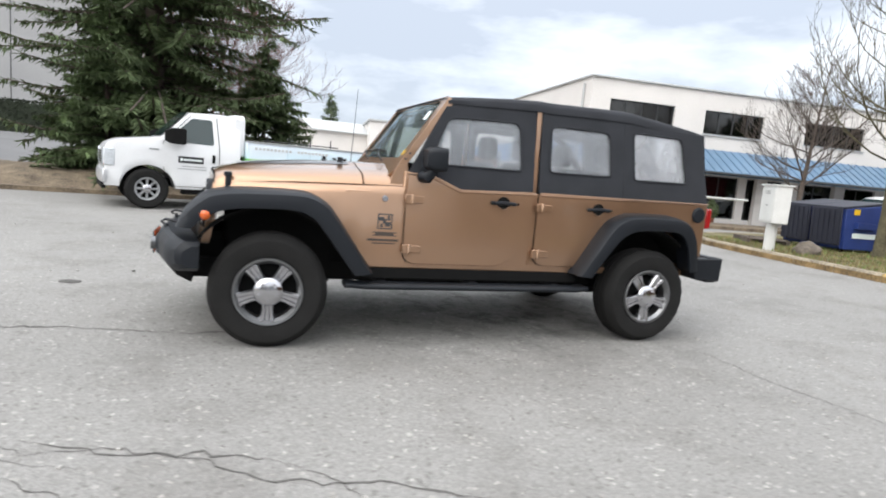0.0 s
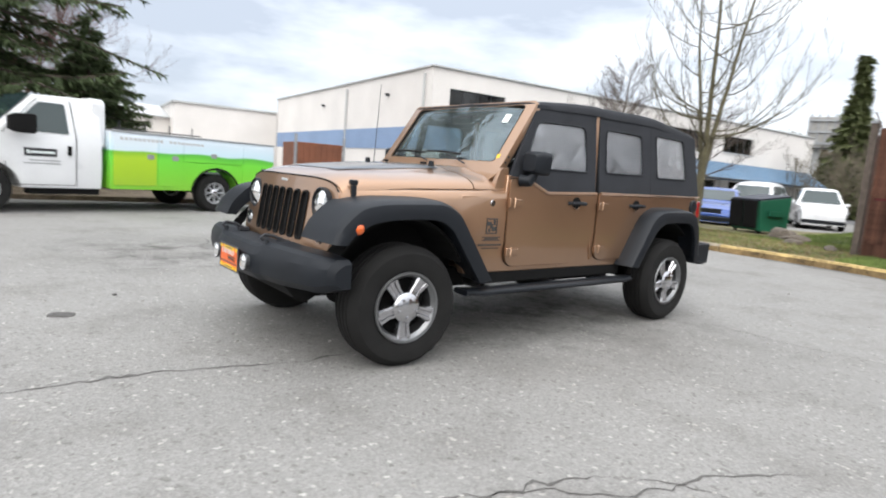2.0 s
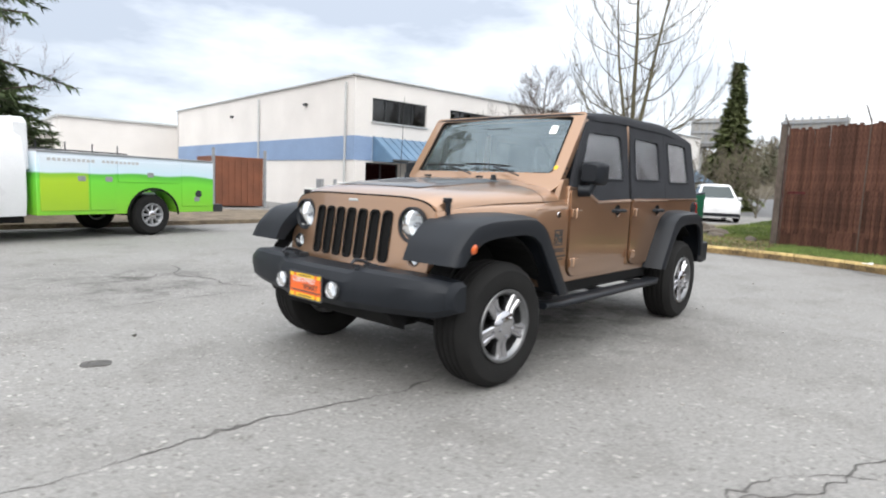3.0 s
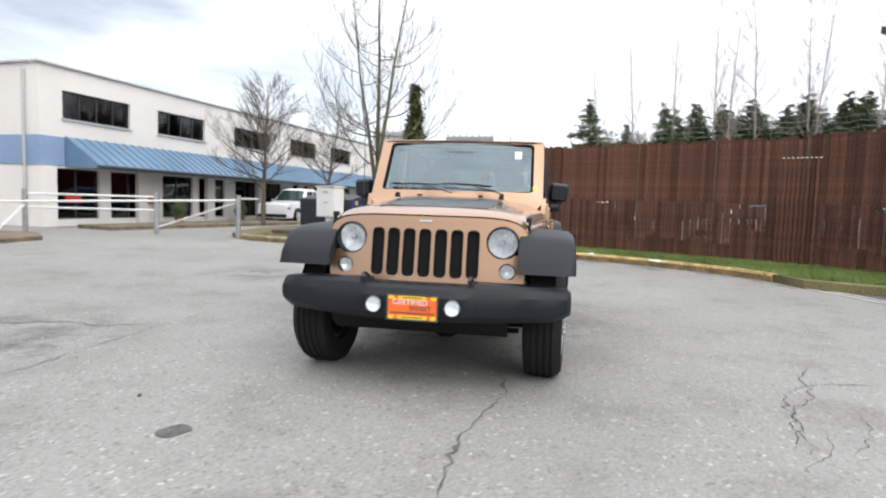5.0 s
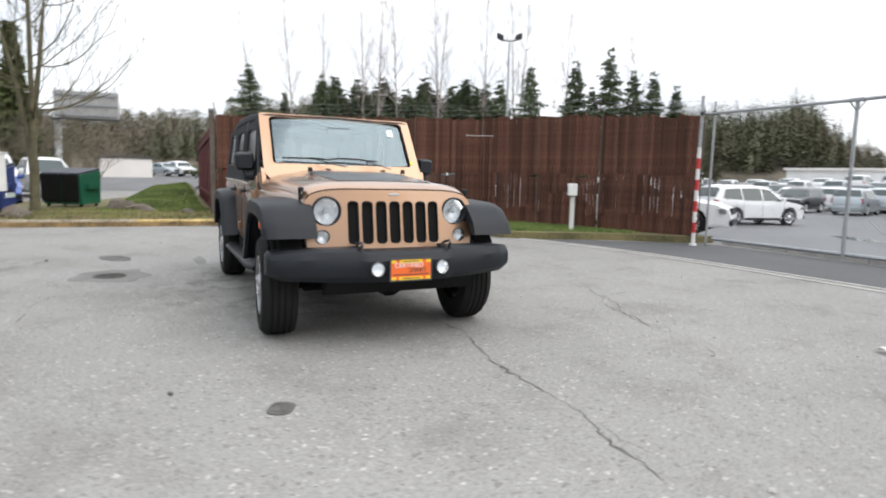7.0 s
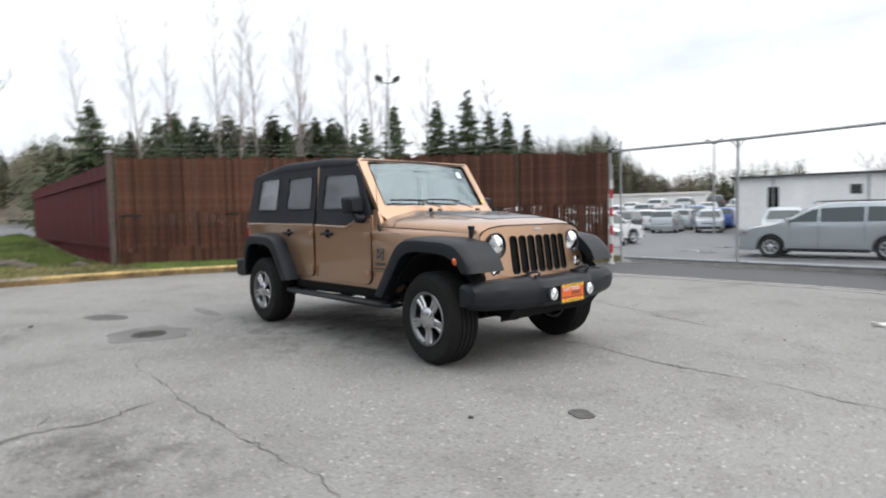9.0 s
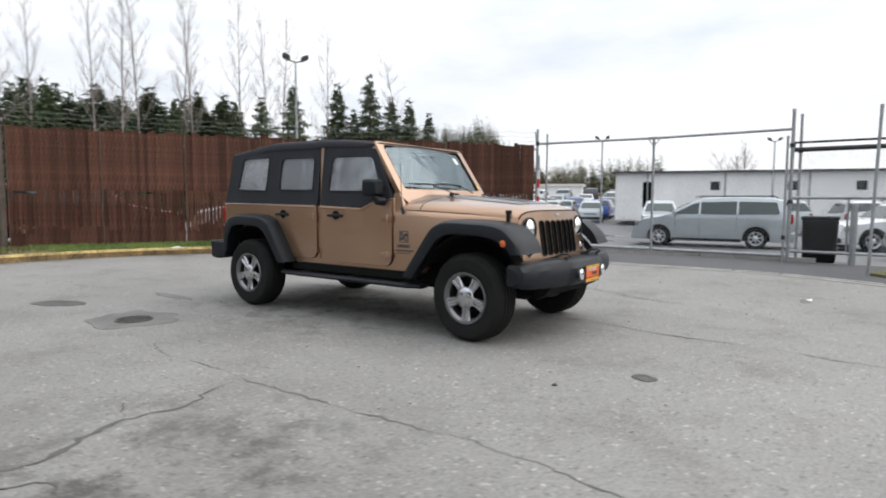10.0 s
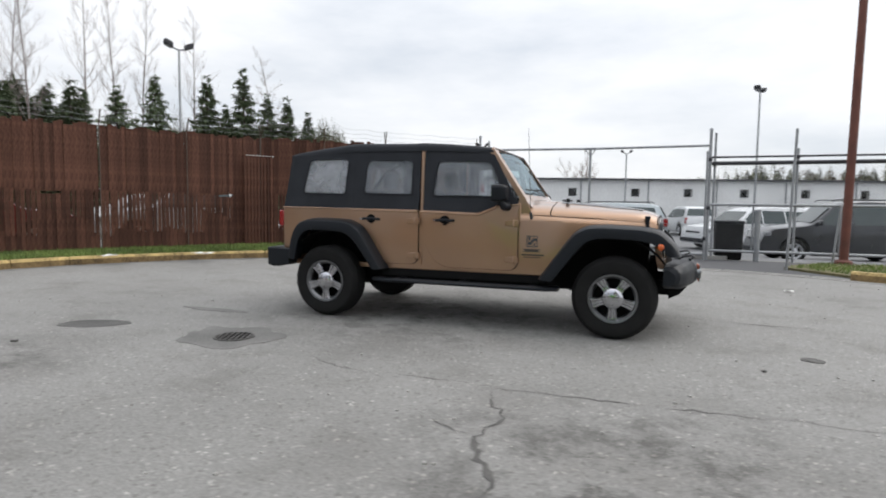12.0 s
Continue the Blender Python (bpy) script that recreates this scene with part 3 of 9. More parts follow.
def kerb_run(curve, mat_of, name, label, width=0.16, height=0.15, step=0.9):
    t = tagged(thing(name, label, "kerb"), kind="structure")
    pts = even(curve, step)
    for i, (a, b) in enumerate(zip(pts, pts[1:])):
        d = (b - a).normalized()
        nrm = Vector((d.y, -d.x))
        g = Geo()
        rings = []
        for q in (a + d * 0.006, b - d * 0.006):
            ring = []
            for off, z in ((0, -0.03), (0.0, height * 0.72), (0.025, height), (width - 0.02, height + 0.004), (width, height * 0.8), (width, -0.03)):
                p = q - nrm * (off - 0.0)
                ring.append((p.x, p.y, z))
            rings.append(ring)
        g.rings(rings)
        ks = g.ob("kerb_stone", mat_of(i), t, bevel=0.0)
        # the paint is worn off the face of the stones
        ks.data.materials.append(M_KERB_FACE)
        for pl in ks.data.polygons:
            if max(ks.data.vertices[v].co.z for v in pl.vertices) < height * 0.78:
                pl.material_index = 1
    return t


kerb_run(kerb_curve, lambda i: M_KERB_YELLOW if i > 10 else M_KERB_DIRTY, "yellow_kerb", "worn yellow-painted concrete kerb round the grass bank")

# damp dirt gathered along the foot of the kerb
foot = kerb_curve[44:]
side = [((b - a).normalized(), a) for a, b in zip(foot, foot[1:])]
outer = [(a.x + d.y * w, a.y - d.x * w) for k, (d, a) in enumerate(side) for w in [0.22 + 0.26 * noise.noise((k * 0.35, 2.0, 7.0))]]
inner = [(a.x - d.y * 0.02, a.y + d.x * 0.02) for d, a in side]
g = Geo()
g.plate([outer + inner[::-1]], lambda x, y, d: (x, y, 0.004 - d), 0.006)
tagged(g.ob("gutter_dirt", M_PATCH), "damp dark dirt along the kerb foot", "dirt", kind="structure")

# flush concrete edging across the gateway, then the kerb beyond it
edge_curve = spline([(-4.55, 4.95), (-3.4, 5.35), (-2.2, 5.65), (-0.6, 5.85), (1.1, 5.92), (2.71, 5.92), (4.1, 5.5), (5.1, 4.96), (6.2, 4.36), (9.0, 2.75)])
edging = tagged(thing("gutter_edging", "pale double concrete edging flush with the asphalt", "kerb"), kind="structure")
for off, wd in ((0.0, 0.09), (0.24, 0.08)):
    pts = even(edge_curve, 0.7)
    for a, b in zip(pts, pts[1:]):
        d = (b - a).normalized()
        nrm = Vector((-d.y, d.x))
        g = Geo()
        g.rings([[(p.x + nrm.x * o, p.y + nrm.y * o, z) for o, z in ((off, -0.02), (off, 0.012), (off + wd, 0.012), (off + wd, -0.02))] for p in (a + d * 0.004, b - d * 0.004)])
        g.ob("edging_strip", M_CONCRETE, edging)
apron = [(p.x, p.y + 0.3) for p in edge_curve] + [(9, 8.6), (-2.6, 8.6), (-3.2, 7.4), (-3.9, 6.2), (-4.2, 5.5)]
g = Geo()
g.plate([apron], lambda x, y, d: (x, y, 0.006 - d), 0.03)
tagged(g.ob("gate_apron", M_ASPHALT_NEW), "dark asphalt apron in front of the sliding gate", "pavement", kind="structure")
g = Geo()
lot_y = [8.9, 9.4, 9.8, 10.2, 10.6, 11.0, 11.4, 11.8, 12.2, 12.6, 13.0, 20, 40, 46, 52, 58, 64, 70, 76]
g.rings([[(x, y, ground_z(x, y) + 0.006) for x in (-8.6 - max(0, y - 9) * 1.2, -7.9 - max(0, y - 9) * 0.6, -7.2, -4, 0, 4, 8, 20, 60)] for y in lot_y], closed=False, caps=False)
tagged(g.ob("car_lot_surface", M_LOT), "dark wet asphalt of the car lot behind the gate", "pavement", kind="structure")
surface("grass_patch", [(4.25, 6.8), (4.9, 5.9), (5.2, 5.35), (6.0, 4.85), (9.5, 2.95), (14, 4), (14, 8.2), (5.2, 8.2), (4.5, 7.4)], 0.05, M_GRASS_GROUND, "mown grass patch beside the gate posts", "grass")
kerb_run(spline([(4.96, 5.31), (5.42, 5.06), (6.2, 4.62), (7.6, 3.85), (9.5, 2.75)]), lambda i: M_KERB_YELLOW, "yellow_kerb", "worn yellow-painted kerb beside the gateway grass")

# planted bed and road on the far side, behind the service truck
bed = [(-8.0, -12.6), (-6.8, -11.3), (-4.0, -10.9), (0.0, -10.7), (4.6, -10.6), (8.0, -10.3), (14.0, -9.6), (14.5, -14.6), (7.5, -15.3), (0, -17.5), (-8, -14.5)]
g = Geo()
g.plate([bed], lambda x, y, d: (x, y, 0.10 - d), 0.13)
tagged(g.ob("leaf_bed", M_SOIL), "planting bed of brown soil and dead leaves", "soil", kind="structure")
g = Geo()
nb = 26
hb = [[(2 + 11.5 * i / nb, -15.2 + 4.5 * j / 10, 0.09 + 0.42 * math.sin(math.pi * j / 10) ** 0.8 * min(1, i / 6) * (1 if i < 22 else (nb - i) / 5) + 0.05 * noise.noise((i * 0.7, j * 0.7, 1))) for i in range(nb + 1)] for j in range(11)]
g.rings(hb, closed=False, caps=False)
tagged(g.ob("soil_berm", M_SOIL, smooth=60), "low berm of brown leaves and soil under the spruce", "soil", kind="structure")
beds2 = [(-14.0, -12.2), (-11.0, -12.8), (-11.6, -14.6), (-30, -12.2), (-30, -10.4), (-20, -10.6)]
surface("shop_bed", beds2, 0.12, M_SOIL, "mulched planting bed before the shop front", "soil")

# the street climbs behind the spruce towards the warehouse
g = Geo()
slope = [(-15.6, 0.02), (-18, 0.12), (-24, 0.5), (-30, 0.95), (-35, 1.25), (-60, 1.35)]
g.rings([[(x, y, z) for x in (5.0, 12.0, 20.0, 40.0)] + [(x, y, -0.2) for x in (40.0, 20.0, 12.0, 5.0)] for y, z in slope])
tagged(g.ob("sloping_street", M_STREET, None), "grey asphalt street climbing behind the spruce", "road", kind="structure")

# cracks: narrow dark ribbons with ragged edges
CRACKS = [
    [(1.55, 0.53), (1.7, 0.55), (1.98, 0.57), (2.45, 0.45), (2.73, 0.38), (3.1, 0.38), (3.4, 0.38), (3.72, 0.37), (3.95, 0.28), (4.4, 0.22)],
    [(-0.74, -2.42), (-0.3, -2.60), (0.2, -2.60), (0.58, -2.63), (1.06, -2.65), (1.39, -2.66), (1.88, -2.65), (2.41, -2.63), (2.75, -2.61), (3.6, -2.75)],
    [(0.87, -2.66), (0.92, -2.93), (1.02, -3.14), (0.99, -3.42), (1.0, -3.59), (1.1, -3.76), (1.17, -3.96), (1.15, -4.1), (1.06, -4.26), (0.96, -4.45), (0.85, -4.9)],
    [(2.56, 2.04), (2.40, 2.19), (2.12, 2.20), (1.81, 2.33), (1.58, 2.50), (1.25, 2.62), (1.07, 2.66), (0.6, 2.9)],
    [(-1.83, 1.01), (-1.82, 1.55), (-1.85, 2.0), (-1.95, 2.5), (-2.2, 3.4)],
    [(1.41, 2.44), (1.19, 2.74), (1.08, 3.19)],
    [(1.41, 2.44), (1.78, 2.29), (2.13, 2.23), (2.53, 2.04)],
    [(2.98, 2.08), (3.26, 1.87)],
    [(-2.48, -1.01), (-1.81, -1.02), (-1.2, -1.25)],
    [(2.2, 2.36), (2.6, 2.13), (2.78, 1.96)],
    [(3.73, 0.36), (3.86, 0.37), (3.99, 0.35), (4.3, 0.42)],
    [(1.17, -4.26), (1.34, -4.16), (1.40, -4.06), (1.53, -4.02), (1.66, -4.04)],
    [(2.55, 2.32), (2.33, 2.45), (2.1, 2.6), (1.7, 2.68)],
    [(0.62, -3.3), (0.80, -3.44), (0.98, -3.5)],
]
CRACK_W = (1.45, 0.8, 2.6, 0.8, 0.6, 1.0, 1.0, 1.2, 0.7, 0.9, 0.9, 1.4, 0.5, 0.8)
rnd = random.Random(7)
for ci, line in enumerate(CRACKS):
    pts = even(spline([Vector(p) for p in line], 12), 0.045)
    g = Geo()
    verts, faces = [], []
    for i, p in enumerate(pts):
        d = (pts[min(i + 1, len(pts) - 1)] - pts[max(i - 1, 0)]).normalized()
        nn = Vector((-d.y, d.x))
        jig = nn * (0.03 * noise.noise((p.x * 3, p.y * 3, ci)) + 0.04 * noise.noise((p.x * 13, p.y * 13, ci)) + rnd.uniform(-0.006, 0.006))
        wd = 0.0075 * CRACK_W[ci] * max(0.16, 0.55 + 0.9 * noise.noise((p.x * 4, p.y * 4, ci + 9))) * min(1.0, i / 6, (len(pts) - 1 - i) / 6 + 0.05)
        for s in (-1, 1):
            q = p + jig + nn * s * wd * rnd.uniform(0.35, 1.7)
            verts.append((q.x, q.y, 0.003))
    for i in range(len(pts) - 1):
        faces.append((2 * i, 2 * i + 1, 2 * i + 3, 2 * i + 2))
    g.add(verts, faces)
    tagged(g.ob("asphalt_crack", M_TAR, None, fix=False), "dark ragged crack in the asphalt", "crack", group="asphalt cracks", kind="structure")


def blotch(name, cx, cy, rx, ry, mat, label, z, seed, rough=0.2, rot=0.0, cat="patch"):
    g = Geo()
    n = 40
    lp = []
    for k in range(n):
        a = 2 * math.pi * k / n
        s = 1 + rough * noise.noise((math.cos(a) * 1.7, math.sin(a) * 1.7, seed))
        u, v = rx * s * math.cos(a), ry * s * math.sin(a)
        lp.append((cx + u * math.cos(rot) - v * math.sin(rot), cy + u * math.sin(rot) + v * math.cos(rot)))
    g.plate([lp], lambda x, y, d: (x, y, z - d), 0.006)
    return tagged(g.ob(name, mat), label, cat, kind="structure")


blotch("asphalt_patch", -1.72, -2.08, 0.46, 0.36, M_PATCH, "dark round asphalt patch round the storm drain", 0.004, 3, 0.45)
blotch("asphalt_patch", -3.30, -2.17, 0.34, 0.17, M_PATCH_DARK, "dark oval asphalt patch", 0.004, 5, 0.25, 0.4)
blotch("asphalt_patch", -2.75, -1.1, 0.45, 0.07, M_PATCH, "thin dark asphalt patch", 0.0035, 6, 0.3, 0.0)

blotch("puddle", -4.9, 18.3, 1.15, 0.42, M_PUDDLE, "shallow rain puddle on the car lot", ground_z(-4.9, 18.3) + 0.010, 12, 0.5, 2.6, "puddle")
blotch("puddle", -5.4, 21.4, 0.8, 0.3, M_PUDDLE, "small rain puddle on the car lot", ground_z(-5.4, 21.4) + 0.010, 14, 0.5, 2.6, "puddle")

# storm drain with bars, and the small valve covers
drain = thing("storm_drain", "round cast-iron storm drain grate set in asphalt", "drain", pose(-1.67, -2.12, 0.004, 0, 0, 22))
g = Geo()
g.lathe([(0.175, 0.0), (0.175, 0.010), (0.155, 0.010), (0.155, 0.0)], 32, axis="Z", closed=True)
g.ob("drain_ring", M_IRON, drain, smooth=40)
# no pit is cut: its shade is a flat black disc under the bars
g = Geo()
g.lathe([(0.001, 0.001), (0.156, 0.001)], 24, axis="Z")
g.ob("drain_pit", M_UNDER, drain, "flat black disc for the shade in the drain pit", fix=False)
for k in range(7):
    x = -0.13 + 0.26 * k / 6
    L = math.sqrt(max(0.0, 0.155 ** 2 - x * x)) * 2
    g = Geo()
    g.box((x, 0, 0.006), (0.013, L, 0.009))
    g.ob("grate_bar", M_IRON, drain)
valve = thing("valve_cover", "small oval iron valve cover in the asphalt", "drain cover", pose(3.02, -1.04, 0.0, 0, 0, -25))
g = Geo()
g.plate([rounded([(-0.085, -0.065), (0.085, -0.065), (0.085, 0.065), (-0.085, 0.065)], 0.06, 5)], lambda x, y, d: (x, y, 0.006 - d), 0.01)
g.ob("cover_plate", M_IRON, valve, bevel=0.002)
g = Geo()
g.lathe([(0.055, 0.006), (0.055, 0.008), (0.048, 0.008), (0.048, 0.006)], 20, axis="Z", closed=True)
g.ob("cover_rim", M_IRON, valve)

# litter on the kerb and small debris
for x, y, s, z in ((-7.75, 1.82, 0.13, 0.155), (-6.62, 3.0, 0.17, 0.155), (-6.75, 2.95, 0.10, 0.155), (3.65, 3.18, 0.06, 0.002)):
    g = Geo()
    rr = random.Random(int(x * 100))
    gr = [[(x + s * (i / 4 - 0.5) * 2, y + s * (j / 3 - 0.5) * 1.2, z + 0.015 + 0.03 * rr.random()) for i in range(5)] for j in range(4)]
    g.rings(gr, closed=False, caps=False)
    ob = g.ob("litter_scrap", M_LITTER, None, fix=False)
    md = ob.modifiers.new("thick", "SOLIDIFY")
    md.thickness = 0.004
    tagged(ob, "crumpled white paper litter on the kerb" if z > 0.1 else "small white paper scrap on asphalt", "litter")
g = Geo()
rr = random.Random(4)
for k in range(260):
    x, y = rr.uniform(-6, 6), rr.uniform(-6, 5)
    s = rr.uniform(0.004, 0.011)
    g.box((x, y, s * 0.4), (s * 2, s * 1.4, s), rr.uniform(0, 3))
tagged(g.ob("gravel_bits", M_CONCRETE, None, fix=False), "scattered small stones on the asphalt", "gravel", kind="stuff")
for x, y, s in ((-3.24, -2.96, 0.05), (2.6, -1.55, 0.03)):
    g = Geo()
    g.box((x, y, 0.008), (s, s * 0.6, 0.016), 0.4)
    tagged(g.ob("debris_chip", M_TAR, None, bevel=0.003), "small dark chip lying on the asphalt", "debris")


# grass: upright blades as one mass per bank
def in_poly(x, y, poly):
    c = False
    j = len(poly) - 1
    for i in range(len(poly)):
        (xi, yi), (xj, yj) = poly[i], poly[j]
        if (yi > y) != (yj > y) and x < (xj - xi) * (y - yi) / (yj - yi) + xi:
            c = not c
        j = i
    return c


def bank_z(x, y):
    """The turf climbs away from the lot beside the red fence."""
    q = max(0.0, min(1.0, (-12.5 - x) / 14.0))
    v = max(0.0, min(1.0, (y + 3.5) / 3.0))
    return 0.13 + 0.62 * q * q * (3 - 2 * q) * (0.35 + 0.65 * v)


g = Geo()
g.rings([[(x, y0 + (-0.22 - y0) * j / 8, bank_z(x, y0 + (-0.22 - y0) * j / 8) - (0.25 if j == 0 else 0.0)) for j in range(9)] for k in range(15) for x in [-12.5 - k] for y0 in [-3.5 + 1.7 * k / 14]], closed=False, caps=False)
tagged(g.ob("grass_slope", M_GRASS_GROUND, None, smooth=60, fix=False), "green turf slope climbing along the red board fence", "grass", kind="structure")


def blades(name, poly, z, count, h, label, seed, dens=None, mat=None):
    rr = random.Random(seed)
    xs_, ys_ = [p[0] for p in poly], [p[1] for p in poly]
    V, F = [], []
    done = 0
    while done < count:
        x, y = rr.uniform(min(xs_), max(xs_)), rr.uniform(min(ys_), max(ys_))
        if not in_poly(x, y, poly):
            continue
        if dens and rr.random() > dens(x, y):
            continue
        done += 1
        a, hh, w = rr.uniform(0, 6.28), h * rr.uniform(0.4, 1.3), 0.012 * rr.uniform(0.6, 1.5)
        dx, dy = math.cos(a), math.sin(a)
        lx, ly = rr.uniform(-0.5, 0.5) * hh, rr.uniform(-0.5, 0.5) * hh
        o = len(V)
        zz = bank_z(x, y) if z is None else z
        V += [(x - dx * w, y - dy * w, zz - 0.01), (x + dx * w, y + dy * w, zz - 0.01), (x + lx, y + ly, zz + hh)]
        F.append((o, o + 1, o + 2))
    me = bpy.data.meshes.new(name)
    me.from_pydata(V, [], F)
    me.materials.append(mat or M_GRASS_BLADE)
    return tagged(new(name, me), label, "grass", kind="stuff")


near_bank = [(p.x - 0.2, p.y + 0.05) for p in kerb_curve[16:]] + [(-4.3, 6.3), (-3.5, 7.8), (-7.6, 6.6), (-9.2, 3.6), (-11.2, 0.2), (-14, 0.2), (-13.5, -8.0)]
blades("grass_blades", near_bank, 0.14, 26000, 0.07, "short green and mossy grass blades on the bank", 11, lambda x, y: 1.0 if y > 0 else 0.07)
blades("grass_blades", near_bank, 0.14, 12000, 0.05, "dry brown winter grass and leaf litter on the bank", 17, lambda x, y: 0.12 if y > 0 else 1.0, M_GRASS_DRY)
blades("grass_blades", [(4.35, 6.8), (5.0, 5.95), (5.35, 5.4), (6.2, 5.0), (9.3, 3.3), (12, 4.5), (12, 8), (5.2, 8), (4.6, 7.3)], 0.05, 9000, 0.06, "short green grass blades by the gate", 12)
blades("grass_blades", [(-12.2, -0.35), (-12.6, -3.3), (-26.4, -1.8), (-26.4, -0.35)], None, 14000, 0.08, "green grass along the red board fence", 13)

# ---------------------------------------------------------------- white two-storey shop building
BX, BY = -11.35, -15.75
BD = Vector((-0.9915, 0.130, 0))          # along the shop front, away from the corner
BN = Vector((0.130, 0.9915, 0))           # out of the shop front, towards the lot
B_ORIGIN = Matrix(((BD.x, BN.x, 0, BX), (BD.y, BN.y, 0, BY), (0, 0, 1, 0), (0, 0, 0, 1)))
shop = thing("shop_building", "white two-storey commercial building with blue metal awning", "building", B_ORIGIN)
ROOF_Z, LEN, DEPTH = 5.42, 30.0, 22.0
WINS = [(0.85, 3.75), (5.15, 8.0), (10.1, 13.2), (15.2, 18.2), (20.0, 23.0)]
FRONTS = [(0.5, 2.3), (2.8, 4.6), (5.4, 7.2), (7.6, 9.4), (10.2, 12.0), (12.5, 14.3), (15.5, 17.3), (17.9, 19.7), (21, 23), (24, 26)]
g = Geo()
holes = [[(a, 3.70), (b, 3.70), (b, 4.66), (a, 4.66)] for a, b in WINS] + [[(a, 0.25), (b, 0.25), (b, 2.0), (a, 2.0)] for a, b in FRONTS]
g.plate([[(0, -0.05), (LEN, -0.05), (LEN, ROOF_Z), (0, ROOF_Z)], *holes], lambda u, z, d: (u, -d, z), 0.25)
g.ob("front_wall", M_STUCCO, shop)
g = Geo()
g.box((0.125, -0.25 - DEPTH / 2, ROOF_Z / 2), (0.25, DEPTH - 0.01, ROOF_Z))
g.ob("side_wall", M_STUCCO, shop)
g = Geo()
g.box((-0.015, -DEPTH / 2, 2.57), (0.03, DEPTH - 0.0, 0.98))
g.box((0.42, 0.015, 2.57), (0.9, 0.03, 0.98))
g.ob("blue_band", M_BLUE_BAND, shop, "pale blue painted band")
g = Geo()
g.box((LEN / 2, -DEPTH / 2 - 0.2, ROOF_Z - 0.15), (LEN - 0.6, DEPTH - 0.5, 0.1))
g.ob("roof", M_ROOF_DARK, shop)
g = Geo()
g.box((LEN / 2 - 0.02, -0.06, ROOF_Z + 0.03), (LEN + 0.16, 0.34, 0.07))
g.box((0.08, -0.3 - DEPTH / 2, ROOF_Z + 0.03), (0.36, DEPTH, 0.07))
g.ob("parapet_cap", M_METAL_SIDING, shop, "pale metal parapet cap", bevel=0.01)
for k, L in enumerate((9, 20)):
    g = Geo()
    g.box((LEN / 2, -DEPTH - 0.1, ROOF_Z / 2), (LEN, 0.2, ROOF_Z))
    if k == 0:
        g.ob("back_wall", M_STUCCO, shop)


def framed_window(parent, a, b, z0, z1, panes, mat, y=-0.10, name="window"):
    w = Geo()
    fr = 0.05
    outer = [(a, z0), (b, z0), (b, z1), (a, z1)]
    wd = (b - a - fr * (panes + 1)) / panes
    hs = [[(a + fr + k * (wd + fr), z0 + fr), (a + fr + k * (wd + fr) + wd, z0 + fr), (a + fr + k * (wd + fr) + wd, z1 - fr), (a + fr + k * (wd + fr), z1 - fr)] for k in range(panes)]
    w.plate([outer, *hs], lambda u, z, d: (u, y - d, z), 0.06)
    wo = w.ob(name, M_FRAME_DARK, parent, "dark framed window band")
    for hsq in hs:
        p = Geo()
        p.plate([hsq], lambda u, z, d: (u, y - 0.03 - d, z), 0.006)
        p.ob("pane", mat, wo)
    return wo


for a, b in WINS:
    framed_window(shop, a, b, 3.70, 4.66, 4, M_GLASS_DARK)
    s = Geo()
    s.box(((a + b) / 2, 0.02, 3.675), (b - a + 0.1, 0.12, 0.05))
    s.ob("window_sill", M_METAL_SIDING, shop)
for a, b in FRONTS:
    framed_window(shop, a, b, 0.25, 2.0, 2, M_GLASS_DARK, name="shop_window")
# dark rooms behind the glass, with blinds and a table edge hinted by plain boxes
g = Geo()
g.box((LEN / 2, -3.2, 1.2), (LEN - 1, 0.1, 2.3))
g.box((LEN / 2, -3.2, 4.1), (LEN - 1, 0.1, 1.9))
g.box((LEN / 2, -1.7, 2.6), (LEN - 1, 3.0, 0.1))
g.ob("inner_wall", M_GREY_WALL, shop, "grey inner wall behind the windows")
# sloping standing-seam awning
aw = Geo()
aw.rings([[(u, y, z) for y, z in ((0.0, 3.05), (0.03, 3.08), (1.45, 2.16), (1.45, 2.02), (0.0, 2.06))] for u in (0.9, LEN - 0.3)])
aw_ob = aw.ob("awning", M_BLUE_METAL, shop, "sloping blue standing-seam metal awning")
for k in range(72):
    u = 0.94 + 0.4 * k
    rb_ = Geo()
    rb_.rings([[(u + du, y, z) for du in (-0.015, 0.015)][:2] + [(u + 0.015, y, z + 0.045), (u - 0.015, y, z + 0.045)] for y, z in ((0.03, 3.075), (1.45, 2.155))])
    rb_.ob("seam_rib", M_BLUE_METAL, aw_ob)
gt = Geo()
gt.tube([(0.9, 1.47, 2.09), (LEN - 0.3, 1.47, 2.09)], 0.05, 8)
gt.ob("awning_gutter", M_FRAME_DARK, aw_ob, "dark gutter")
for k in range(8):
    u = 1.1 + 4.0 * k
    c = Geo()
    c.box((u - 0.9, 0.10, 1.02), (0.5, 0.2, 2.04))
    c.ob("wall_pier", M_STUCCO, shop, bevel=0.01)
for y in (-0.6, -9.0):
    d = Geo()
    d.tube([(-0.07, y, 0.05), (-0.07, y, 5.2)], 0.05, 8)
    d.ob("downpipe", M_METAL_SIDING, shop)
for y, z in ((-4.0, 4.55), (-12.5, 4.5)):
    d = Geo()
    d.box((-0.09, y, z), (0.18, 0.16, 0.12))
    d.ob("wall_light", M_FRAME_DARK, shop, bevel=0.02)
d = Geo()
d.box((-0.05, -2.6, 0.95), (0.1, 0.5, 0.6))
d.ob("meter_box", M_STEEL, shop, bevel=0.01)

